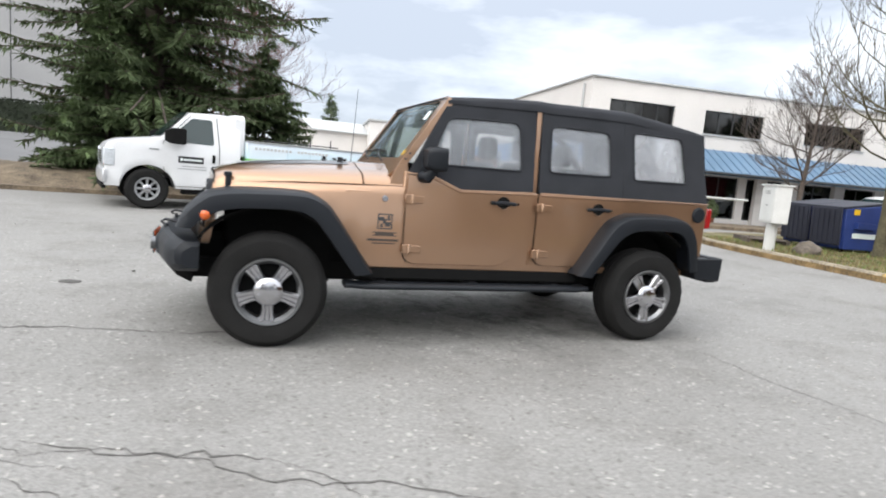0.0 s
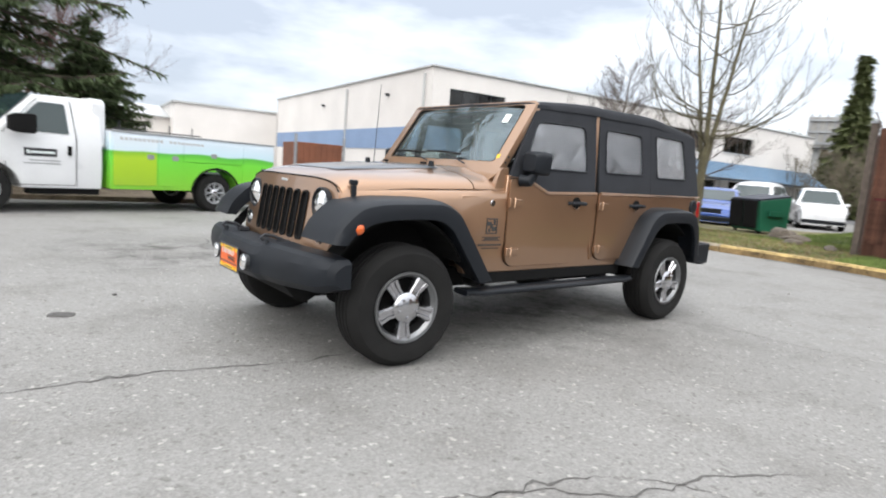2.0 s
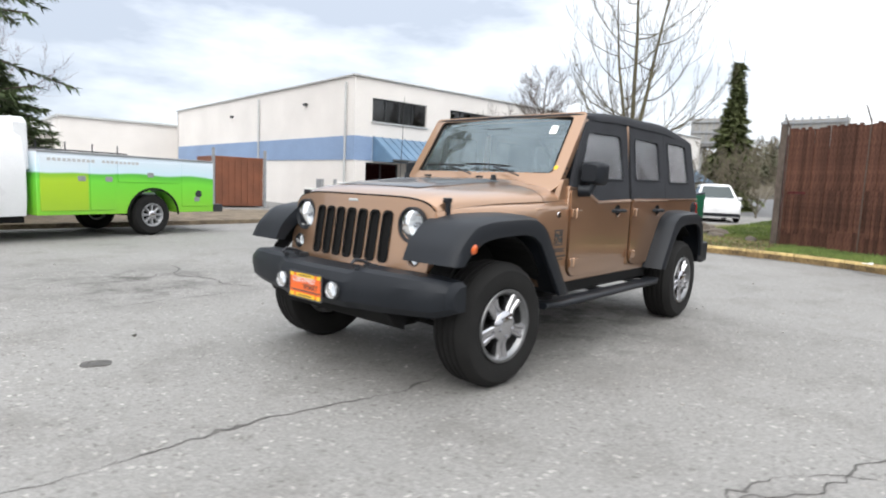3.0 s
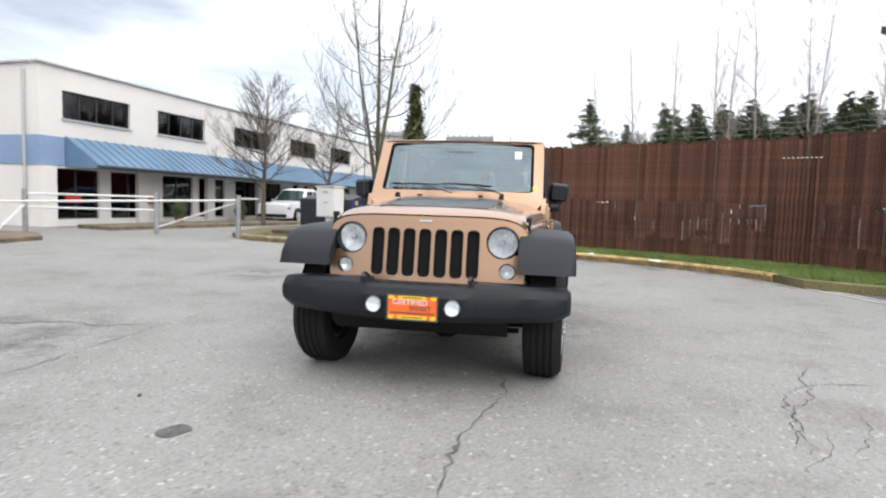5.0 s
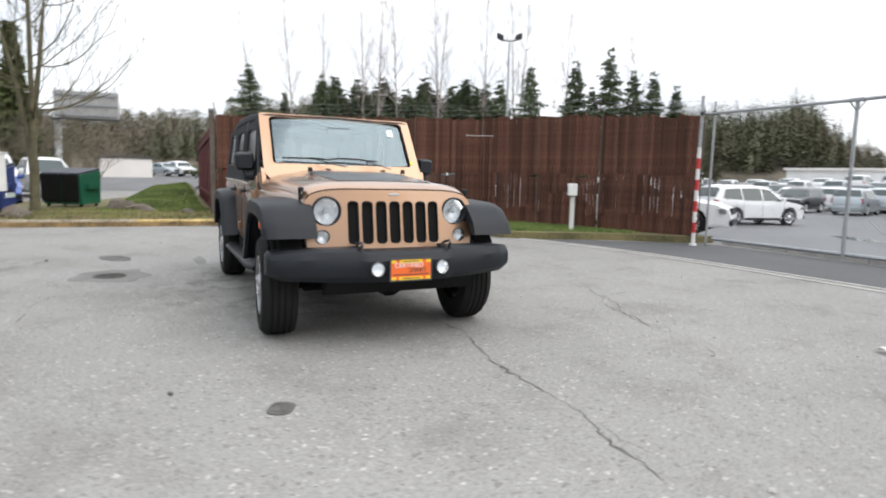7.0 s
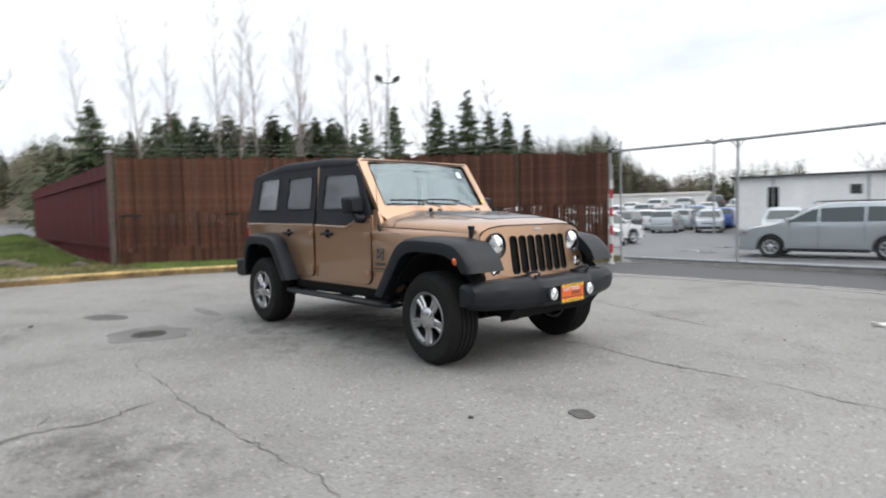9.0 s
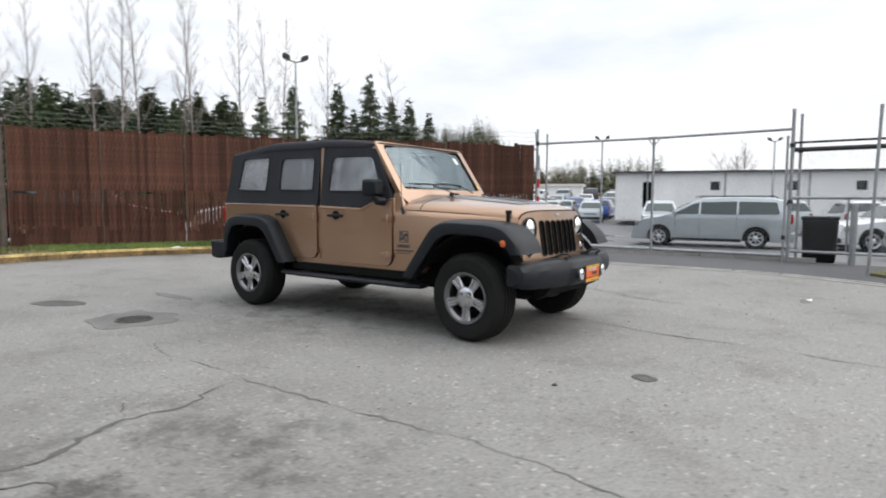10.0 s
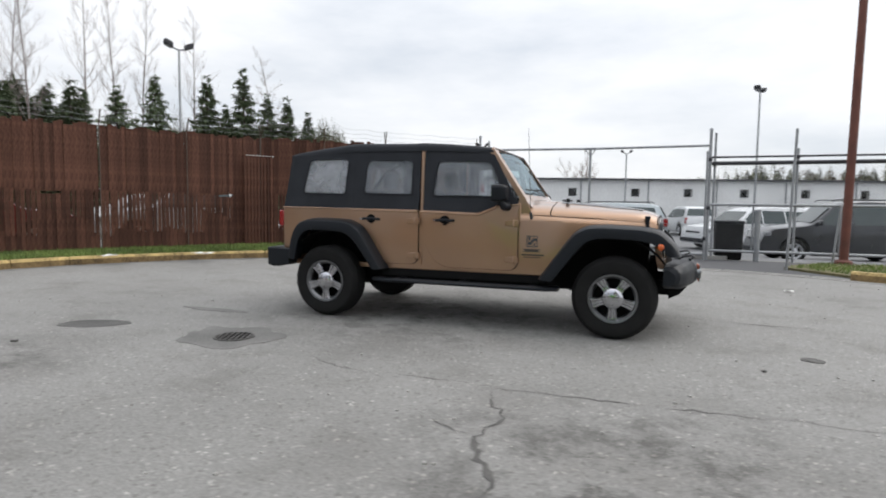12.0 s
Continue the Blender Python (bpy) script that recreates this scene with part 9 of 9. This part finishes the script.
def bare_tree(name, label, m, h, r, seed, mat, spread=0.9, stems=1, levels=3, density=9, twig=1.0, up=0.5, group="", first=0.22, crown_up=0.0, fork=0.0, splay=0.14, sweep=0.8):
    t = thing(name, label, "tree", m, group)
    rr = random.Random(seed)
    trunk, twigs = Geo(), Geo()
    queue = []
    for s in range(stems):
        a = 2 * math.pi * s / max(1, stems) + rr.uniform(0, 1)
        tilt = splay * (0.25 if s == 0 else rr.uniform(0.7, 1.15))
        d = Vector((math.cos(a) * tilt, math.sin(a) * tilt, 1))
        hh = (h - fork) * (1 if s == 0 else rr.uniform(0.8, 0.95))
        if fork and s == 0:
            trunk.tube([(0, 0, -0.05), (0.02, 0.0, 0.1), (0.02, 0.02, fork * 0.6), (0, 0, fork + 0.05)], [r * 1.5, r * 1.12, r, r * 0.98], 10)
        root = Vector((0, 0, fork - 0.05)) + Vector((math.cos(a), math.sin(a), 0)) * (0.0 if stems == 1 else r * (0.35 if fork else 0.6))
        pts, rs, v = limb(trunk, root, d, hh, r * ((1 if s == 0 else 0.75) if not fork else rr.uniform(0.55, 0.7)), 12, 0.05, rr, 9, 0.12, 0.4)
        n_b = int(density * 2.2 / (1 if not fork else max(1, stems * 0.45)))
        for k in range(n_b):
            f = first + (0.97 - first) * (k + rr.random()) / n_b
            i = min(len(pts) - 2, int(f * (len(pts) - 1)))
            p = pts[i].lerp(pts[i + 1], f * (len(pts) - 1) - i)
            az = k * 2.4 + rr.uniform(-0.4, 0.4)
            lift = up + crown_up * f + rr.uniform(-0.15, 0.2)
            d2 = Vector((math.cos(az), math.sin(az), lift))
            L = h * 0.36 * spread * (1.08 - f) ** 0.75 * rr.uniform(0.7, 1.15) + 0.15 * h * 0.2
            queue.append((p, d2, L, rs[i] * rr.uniform(0.35, 0.5), 1))
    while queue:
        p, d, L, rad, lev = queue.pop()
        tgt = Geo() if lev == 1 else twigs
        rad = max(rad, 0.007 * twig)
        if lev == 1 and group:
            tgt = trunk
        pts, rs, v = limb(tgt, p, d, L, rad, 7 if lev == 1 else 4, 0.15 if lev == 1 else 0.22, rr, 5 if lev == 1 else 3, 0.18, sweep)
        if lev == 1 and not group:
            tgt.ob("bough", mat, t, smooth=60, fix=False)
        if lev < levels:
            nb = density if lev == 1 else max(3, density // 2)
            for k in range(nb):
                f = 0.18 + 0.8 * (k + rr.random()) / nb
                i = min(len(pts) - 2, int(f * (len(pts) - 1)))
                q = pts[i].lerp(pts[i + 1], f * (len(pts) - 1) - i)
                base = (pts[i + 1] - pts[i]).normalized()
                side = base.orthogonal().normalized()
                side.rotate(Matrix.Rotation(rr.uniform(0, 6.28), 3, base))
                d2 = base * 0.75 + side * rr.uniform(0.5, 0.95) + Vector((0, 0, 0.25))
                queue.append((q, d2, L * rr.uniform(0.28, 0.5) * (1.15 - f * 0.5), rs[i] * 0.55, lev + 1))
    trunk.ob("trunk", mat, t, smooth=60, fix=False)
    tw = twigs.ob("twig_spray", mat, t, "fine bare twigs", fix=False)
    tw["kind"] = "stuff"
    return t


def conifer(name, label, m, h, r, seed, mat, whorls=26, per=9, fan=10, size=0.28, droop=0.35, base=0.06, group="", ragged=0.35, sprays=1, skirt=1.0, jumble=1.0, power=0.8, taper=0.0, blade=0.115):
    """Spruce or fir: trunk, tiers of limbs, and sprays of needle blades along each limb."""
    t = thing(name, label, "tree", m, group)
    rr = random.Random(seed)
    trunk = Geo()
    trunk.tube([(0, 0, -0.1), (0.02 * r, 0, h * 0.4), (0, 0.01 * r, h * 0.8), (0, 0, h)], [h * 0.016 + 0.03, h * 0.011 + 0.02, h * 0.005 + 0.01, 0.01], 8)
    trunk.ob("trunk", M_BARK, t, smooth=60)
    limbs = Geo()
    V, F = [], []
    for k in range(whorls):
        f = base + (0.985 - base) * (k / (whorls - 1)) ** 0.9
        z = h * f
        reach = r * ((1 - f) ** power * 1.02 + 0.02) * (skirt + (1 - skirt) * min(1.0, f / 0.3))
        for j in range(max(4, int(per * (1 - f * 0.5)))):
            az = 2 * math.pi * (j + 0.5 * (k % 2)) / max(4, int(per * (1 - f * 0.5))) + rr.uniform(-0.3, 0.3)
            L = reach * rr.uniform(1 - ragged, 1.12)
            zj = z + rr.uniform(-0.6, 0.6) * h * 0.9 / whorls * 1.6 * jumble
            dr = droop * rr.uniform(1 - 0.4 * (jumble - 1), 1 + 0.35 * (jumble - 1)) if jumble > 1 else droop
            dirv = Vector((math.cos(az), math.sin(az), 0))
            side = Vector((-dirv.y, dirv.x, 0))
            pts = []
            for i in range(5):
                s = i / 4
                pts.append(Vector((0, 0, zj)) + dirv * (L * s) + Vector((0, 0, L * (0.10 * s - dr * s * s + 0.16 * s ** 4))))
            limbs.tube(pts, [0.012 + 0.012 * L * (1 - 0.8 * i / 4) for i in range(5)], 4, cap=False)
            n = max(4, int(fan * L / max(r, 0.1) * 2.4))
            for q in range(n):
                s = 0.12 + 0.88 * (q + rr.random()) / n
                i = min(3, int(s * 4))
                p = pts[i].lerp(pts[i + 1], s * 4 - i)
                w = size * (0.6 + 0.7 * rr.random()) * (1.15 - 0.55 * s) * (1.0 - taper * f)
                for sg in (-1, 1):
                    for e in range(sprays):
                        out = (dirv * rr.uniform(0.3, 0.9) + side * sg * rr.uniform(0.5, 1.0) + Vector((0, 0, rr.uniform(-1.1, 0.25)))).normalized()
                        tip = p + out * w * rr.uniform(0.7, 1.35)
                        wid = w * blade
                        cr = out.cross(Vector((rr.uniform(-0.4, 0.4), rr.uniform(-0.4, 0.4), 1))).normalized() * wid
                        o = len(V)
                        mid = p.lerp(tip, 0.45) + Vector((0, 0, 0.02))
                        V += [tuple(p), tuple(mid + cr), tuple(tip), tuple(mid - cr)]
                        F += [(o, o + 1, o + 2), (o, o + 2, o + 3)]
    lo = limbs.ob("bough_work", M_BARK, t, smooth=60, fix=False)
    lo["kind"] = "stuff"
    me = bpy.data.meshes.new("needles")
    me.from_pydata(V, [], F)
    me.materials.append(mat)
    nd = new("needles", me)
    nd.parent = t
    nd["label"] = "drooping sprays of needles"
    nd["kind"] = "stuff"
    return t


conifer("spruce_tree", "large dark green spruce with drooping boughs behind the truck", pose(3.95, -14.3, 0.05), 17.0, 5.3, 3, M_NEEDLE, whorls=66, per=12, fan=22, size=0.38, droop=0.36, base=0.02, ragged=0.7, sprays=3, skirt=0.66, jumble=2.4, power=0.7, blade=0.10)
conifer("spruce_tree", "small dark spruce beside the large one", pose(0.9, -14.6, 0.05), 4.4, 2.2, 8, M_NEEDLE, whorls=22, per=10, fan=18, size=0.30, base=0.03, sprays=3, jumble=2.0)
conifer("spruce_tree", "young spruce with lighter tips at the edge of the bed", pose(4.9, -13.0, 0.05), 4.6, 2.1, 18, M_NEEDLE_TIP, whorls=22, per=11, fan=18, size=0.30, base=0.02, sprays=4, jumble=2.0)
bare_tree("cherry_tree", "bare reddish ornamental tree behind the truck", pose(2.7, -20.2, 0.05), 8.4, 0.10, 14, M_BARK_RED, stems=4, levels=3, density=18, spread=1.35, up=0.22, twig=0.8, fork=0.9, splay=0.45, first=0.12, sweep=0.6)
bare_tree("bare_tree", "tall bare mossy tree with three upright stems beside the kerb", pose(-12.3, -4.5, 0.13), 9.4, 0.115, 5, M_BARK_MOSS, spread=0.95, stems=3, levels=3, density=8, up=0.0, fork=1.7, splay=0.17, first=0.04, sweep=1.5)
bare_tree("bare_tree", "bare spreading tree before the shop front", pose(-17.1, -10.7, 0.1), 5.9, 0.11, 9, M_BARK, spread=1.75, stems=1, levels=3, density=15, up=0.5, first=0.26, sweep=0.5, twig=0.8)
bare_tree("bare_tree", "bare spreading tree along the street", pose(-24.5, -10.8, 0.1), 6.2, 0.11, 10, M_BARK, spread=1.6, stems=1, levels=3, density=13, up=0.5, first=0.28, sweep=0.5, twig=0.8)
conifer("fir_tree", "slender olive green cedar beyond the grass", pose(-44.2, -10.5, 0), 11.2, 2.7, 6, M_OLIVE_FIR, whorls=44, per=10, fan=13, size=0.6, droop=0.55, base=0.03, sprays=3, ragged=0.5, power=1.1, blade=0.2, jumble=1.4)
conifer("fir_tree", "small ragged pine far behind the white hall", pose(-6.8, -54.0, 0), 7.4, 2.0, 26, M_NEEDLE_FAR, whorls=16, per=7, fan=10, size=0.6, droop=0.1, base=0.45, sprays=2, ragged=0.6)

for x, y, h, sd in ((-35.5, -6.4, 4.6, 71), (-38.5, -8.6, 5.4, 72), (-36.8, -10.2, 4.8, 73), (-41.0, -5.6, 4.4, 74)):
    bare_tree("bare_shrub", "bare brown winter thicket beyond the street", pose(x, y, 0), h, 0.05, sd, M_BRUSH, spread=1.5, stems=6, levels=3, density=8, up=0.7, fork=0.25, splay=0.6, first=0.1, twig=1.6, group="bare thickets")

bare_tree("bare_tree", "bare tree far behind the depot", pose(-4.5, 49.0, -0.3), 6.6, 0.14, 19, M_BIRCH, spread=1.0, stems=5, levels=3, density=9, up=0.4, fork=1.4, splay=0.5, first=0.1)

# clipped hedge beyond the spruce
g = thing("clipped_hedge", "dark clipped hedge against the warehouse", "hedge", pose(14.0, -36.5, 1.25, 0, 0, 8))
V, F = [], []
rr = random.Random(2)
for k in range(9000):
    x, y, z = rr.uniform(-5, 5), rr.uniform(-0.9, 0.9), rr.uniform(0.0, 1.9)
    edge = max(abs(y) / 0.9, z / 1.9, abs(x) / 5)
    if edge < 0.72:
        continue
    a = Vector((rr.uniform(-1, 1), rr.uniform(-1, 1), rr.uniform(-1, 1))).normalized() * 0.09
    b = a.orthogonal().normalized() * 0.05
    o = len(V)
    c = Vector((x, y, z))
    V += [tuple(c - a), tuple(c + b), tuple(c + a), tuple(c - b)]
    F.append((o, o + 1, o + 2, o + 3))
me = bpy.data.meshes.new("hedge_leaves")
me.from_pydata(V, [], F)
me.materials.append(M_HEDGE)
hl = new("hedge_leaves", me)
hl.parent = g
hl["kind"] = "stuff"
c = Geo()
c.box((0, 0, 0.85), (9.6, 1.4, 1.7))
c.ob("hedge_core", M_HEDGE, g)

# firs behind the slat fence: four grown, the rest copies
rr = random.Random(31)
firs = []
FIR_SPOTS = [(-29.1, 3.1, 7.0, 2.3), (-19.9, 20.9, 8.1, 2.0), (-28.1, 7.0, 6.6, 1.7), (-23.0, 17.8, 7.4, 1.7), (-31.0, 5.4, 6.0, 2.2), (-21.3, 19.7, 7.5, 2.1), (-24.2, 16.5, 6.7, 1.8), (-25.2, 15.4, 6.5, 1.4), (-18.9, 21.7, 6.9, 1.6), (-18.0, 22.3, 6.7, 1.7), (-17.1, 23.0, 6.0, 1.5), (-25.0, 14.6, 6.6, 1.9),
             (-26.4, 12.6, 6.4, 2.2), (-27.3, 10.0, 6.2, 1.9), (-20.6, 20.3, 6.2, 1.6), (-31.5, 8.5, 6.4, 2.2), (-43.3, 24.4, 9.9, 2.4), (-45.4, 21.1, 9.6, 2.4), (-41.0, 27.0, 8.6, 2.0)]
# closed stand of firs on the rise farther off
for k in range(18):
    az, far = radians(145.5 + 16.5 * k / 17), 50 + 9 * rr.random()
    FIR_SPOTS.append((4.2 + far * math.cos(az), -4.9 + far * math.sin(az), 1.0 + far * (0.128 + 0.034 * rr.random()), 2.4))
for i, (x, y, h, r) in enumerate(FIR_SPOTS):
    h, r = h * 1.04, r * 1.75
    if i < 4:
        firs.append((conifer("fir_tree", "dark green fir standing behind the fence", pose(x, y, 0), h, r, 40 + i, M_NEEDLE_FAR, whorls=38, per=9, fan=12, size=0.52, droop=0.26, base=0.1, sprays=3, ragged=0.6, power=1.0, jumble=1.7, taper=0.5, blade=0.13, group="firs behind the fence"), h))
    else:
        src, h0 = firs[rr.randrange(4)]
        m = pose(x, y, 0, 0, 0, rr.uniform(0, 360))
        o = copy_thing(src, m)
        s = h / h0
        wide = s * (1.6 if i > 18 else 1.0)
        o.matrix_basis = m @ Matrix.Diagonal((wide * rr.uniform(0.85, 1.0), wide * rr.uniform(0.85, 1.0), s, 1))

# tall bare birches and alders behind the fence
birches = []
BIRCH_SPOTS = [(-29.3, 12.0, 15), (-26.5, 9.5, 12.5), (-27.2, 16.7, 14), (-30.5, 6.0, 13), (-24.0, 17.5, 12), (-22.5, 19.5, 11.5), (-31, 15.5, 15), (-26, 13.5, 13), (-35, 9.0, 15), (-19.0, 22.5, 9.5), (-28, 20, 14), (-29.8, 10.2, 14), (-37, 4.5, 13)]
for i, (x, y, h) in enumerate(BIRCH_SPOTS):
    if i < 3:
        birches.append((bare_tree("bare_birch", "tall thin bare birch behind the fence", pose(x, y, 0), h, 0.075, 60 + i, M_BIRCH, spread=0.5, stems=1, levels=3, density=11, up=0.9, twig=0.55, first=0.34, group="birches behind the fence"), h))
    else:
        src, h0 = birches[i % 3]
        m = pose(x, y, 0, 0, 0, rr.uniform(0, 360))
        o = copy_thing(src, m)
        o.matrix_basis = m @ Matrix.Diagonal((0.95, 0.95, h / h0, 1))


# ---------------------------------------------------------------- lamps, billboard, distance
def lot_lamp(x, y, h, turn, label, k=1.0):
    t = thing("lot_lamp", label, "street lamp", pose(x, y, 0, 0, 0, turn), group="lot lamps")
    g = Geo()
    g.tube([(0, 0, 0), (0, 0, h)], [0.058, 0.038], 10)
    g.ob("pole", M_STEEL, t, smooth=50)
    g = Geo()
    g.tube([(-0.34 * k, 0, h + 0.06 * k), (0, 0, h - 0.02), (0.34 * k, 0, h + 0.06 * k)], 0.025, 6)
    g.ob("bracket", M_DARK_STEEL, t)
    for s in (-1, 1):
        g = Geo()
        g.rings([[(s * (0.42 + u * 0.85) * k, v * k, h + (0.18 + u * 0.35 + w) * k) for v, w in ((-0.17, -0.10), (0.17, -0.10), (0.17, 0.12), (-0.17, 0.12))] for u in (-0.18, 0.18)])
        hd = g.ob("lamp_head", M_DARK_STEEL, t, "dark floodlight head", bevel=0.03)
        g = Geo()
        g.plate([[(-0.14, -0.13), (0.14, -0.13), (0.14, 0.13), (-0.14, 0.13)]], lambda u, v, d: (s * (0.42 + u * 0.85) * k, v * k, h + (0.075 + u * 0.35) * k - d), 0.006)
        g.ob("lamp_glass", M_STEEL, hd)
    return t


lot_lamp(-15.4, 11.6, 6.95, 62, "double-headed floodlight mast behind the fence", 0.9)
lot_lamp(6.3, 25.3, 6.7, 62, "double-headed floodlight mast in the car lot", 0.8)
lot_lamp(-7.5, 25.8, 4.5, 20, "small double floodlight mast in the car lot", 0.65)
lot_lamp(0.1, 30.5, 4.4, 10, "small double floodlight mast by the depot", 0.6)

def billboard(x, y, turn, length, z0, z1, column_at, label):
    t = thing("billboard", label, "billboard", pose(x, y, 0, 0, 0, turn), group="billboards")
    g = Geo()
    g.tube([(column_at, 0, 0), (column_at, 0, z0)], 0.30, 12)
    g.ob("column", M_METAL_SIDING, t, smooth=50)
    g = Geo()
    g.box((0, 0, (z0 + z1) / 2), (length, 0.35, z1 - z0))
    g.ob("panel", M_CONCRETE, t, bevel=0.02)
    n = 8
    for k in range(n):
        g = Geo()
        g.box((-length / 2 + 0.2 + (length - 0.4) * k / (n - 1), -0.24, (z0 + z1) / 2 + 0.1), (0.12, 0.12, z1 - z0 + 0.25))
        g.ob("panel_rib", M_STEEL, t)
    for k in range(3):
        g = Geo()
        g.box((0, -0.33, z0 + (z1 - z0) * (0.12 + 0.38 * k)), (length, 0.08, 0.16))
        g.ob("panel_rail", M_STEEL, t)
    g = Geo()
    g.box((0, -0.6, z0 - 0.15), (length + 0.3, 0.9, 0.08))
    g.ob("catwalk", M_DARK_STEEL, t, "dark steel catwalk")
    return t


billboard(-57.6, -7.4, 84, 5.2, 6.1, 8.5, -2.4, "large grey billboard on a steel column seen from behind")
billboard(-55.2, -15.0, 105, 4.6, 6.0, 8.6, -1.4, "long grey billboard with steel rails seen from behind")

# far side of the street: low white units before the hillside
far_unit = thing("white_unit", "low white flat-roofed unit far along the street", "building", pose(-60.0, -4.6, 0.7, 0, 0, 96))
g = Geo()
g.box((0, 0, 0.95), (4.4, 4.0, 1.9))
g.ob("wall", M_STUCCO, far_unit)
g = Geo()
g.box((0, 0, 1.96), (4.6, 4.2, 0.12))
g.ob("roof", M_ROOF_DARK, far_unit)
for x in (-1.5, 0.6):
    g = Geo()
    g.box((x, 2.0, 1.1), (0.7, 0.06, 0.6))
    g.ob("window", M_FRAME_DARK, far_unit)
g = Geo()
g.rings([[(x, y, z) for y in (-30.0, -10.0, -1.0, 10.0)] for x, z in ((-38.0, -0.02), (-48.0, 0.35), (-58.0, 0.8), (-75.0, 1.1), (-110.0, 1.2))], closed=False, caps=False)
tagged(g.ob("rising_street", M_STREET, None, fix=False), "grey street surface rising towards the hillside", "road", kind="structure")

# far end of the car lot: low pale shed and a white trailer roof
shed = thing("pale_shed", "long low pale shed at the far end of the lot", "building", pose(-33.5, 69.0, 1.2, 0, 0, 20))
g = Geo()
g.box((0, 0, 1.05), (13, 5, 2.1))
g.ob("wall", M_DEPOT, shed)
g = Geo()
g.box((0, 0, 2.2), (13.6, 5.6, 0.26))
g.ob("roof", M_STUCCO, shed, "white flat roof")

# wooded hills: ridge sheets with small joined trees
def ridge(name, label, centre, r0, a0, a1, height, seed, trees, mix=-0.26, tall=1.0):
    g = Geo()
    n, m_ = 90, 7
    rows_ = []
    for j in range(m_):
        row = []
        for i in range(n + 1):
            a = radians(a0 + (a1 - a0) * i / n)
            prof = height(i / n) * (0.92 + 0.28 * noise.noise((i * 0.09, seed, 0)))
            s = j / (m_ - 1)
            rr_ = r0 + 55 * s
            z = prof * math.sin(s * math.pi / 2) + 0.4 * noise.noise((i * 0.8, j * 0.9, seed))
            row.append((centre[0] + rr_ * math.cos(a), centre[1] + rr_ * math.sin(a), max(-0.2, z) if j else -0.3))
        rows_.append(row)
    g.rings(rows_, closed=False, caps=False)
    ob = g.ob(name, M_WOODS, None, smooth=60, fix=False)
    tagged(ob, label, "hill", kind="structure")
    rr = random.Random(seed)
    green, bare = ([], []), ([], [])
    big = max(1.0, r0 / 110)
    for k in range(trees):
        i, s = rr.random() * n, rr.uniform(0.2, 1.0)
        a = radians(a0 + (a1 - a0) * i / n)
        prof = height(i / n) * (0.92 + 0.28 * noise.noise((i * 0.09, seed, 0)))
        rr_ = r0 + 55 * s
        z = max(0, prof * math.sin(s * math.pi / 2)) - 0.5
        x, y = centre[0] + rr_ * math.cos(a), centre[1] + rr_ * math.sin(a)
        leafy = noise.noise((x * 0.045, y * 0.045, seed + 2.0)) + rr.uniform(-0.35, 0.35) > mix
        V, F = green if leafy else bare
        h, w = (rr.uniform(4.0, 8.0) * tall, rr.uniform(1.2, 2.1)) if leafy else (rr.uniform(3.0, 6.0) * tall, rr.uniform(1.3, 2.4))
        for q in range(120 if leafy else 90):
            f = rr.random() ** 0.8
            b = rr.uniform(0, 6.28)
            if leafy:
                wq = w * (1 - f) * rr.uniform(0.2, 1.15) + 0.05
                l0, dz = 0.55 * (1.2 - f), rr.uniform(-0.35, 0.15)
            else:
                wq = w * math.sin(math.pi * min(1.0, 0.15 + 0.85 * f)) * rr.uniform(0.1, 1.0)
                l0, dz = 0.5, rr.uniform(0.1, 0.9)
            px, py, zz = x + wq * math.cos(b), y + wq * math.sin(b), z + h * (0.06 + 0.94 * f)
            ex, ey = math.cos(b + rr.uniform(-1, 1)) * l0, math.sin(b + rr.uniform(-1, 1)) * l0
            o = len(V)
            wd = 0.34 if leafy else 0.11
            ex, ey = ex * big, ey * big
            up = l0 * big * (rr.uniform(0.15, 0.4) if leafy else 0.1)
            V += [(px - ey * wd, py + ex * wd, zz - up), (px + ey * wd, py - ex * wd, zz + up), (px + ex, py + ey, zz + dz * l0 * 1.6)]
            F.append((o, o + 1, o + 2))
    for (V, F), mt, nm, lb in ((green, M_WOODS_FAR, "far_woods", "far dark conifer woods on the hillside"), (bare, M_BRUSH, "far_brush", "bare brown winter brush on the hillside")):
        me = bpy.data.meshes.new(nm)
        me.from_pydata(V, [], F)
        me.materials.append(mt)
        tagged(new(nm, me), lb, "woods", kind="stuff")


def rise(t, a, b):
    q = max(0.0, min(1.0, (t - a) / (b - a)))
    return q * q * (3 - 2 * q)


ridge("wooded_hill", "wooded winter hillside behind the fence", (0, 0), 50, 128, 175, lambda t: 3.2 + 6.6 * rise(t, 0.36, 0.52) - 2.0 * rise(t, 0.65, 1.0), 1, 2100, -0.2, 0.95)
ridge("wooded_hill", "wooded hillside beyond the car lot", (0, 0), 95, 104, 136, lambda t: 0.8 + 11.5 * rise(t, 0.36, 0.56), 5, 1500, -0.15, 1.35)
ridge("far_hill", "low far wooded ridge", (0, 0), 190, 40, 112, lambda t: 4 + 7 * (1 - rise(t, 0.55, 0.72)), 2, 900, -0.4)
ridge("wooded_hill", "bare wooded slope beyond the street", (0, 0), 110, 172, 214, lambda t: 14 - 4 * t, 6, 1100, 0.30)
ridge("far_hill", "low far wooded ridge", (0, 0), 160, 206, 262, lambda t: 8, 3, 160)
ridge("far_hill", "low far wooded ridge", (0, 0), 190, 262, 405, lambda t: 8, 4, 80)
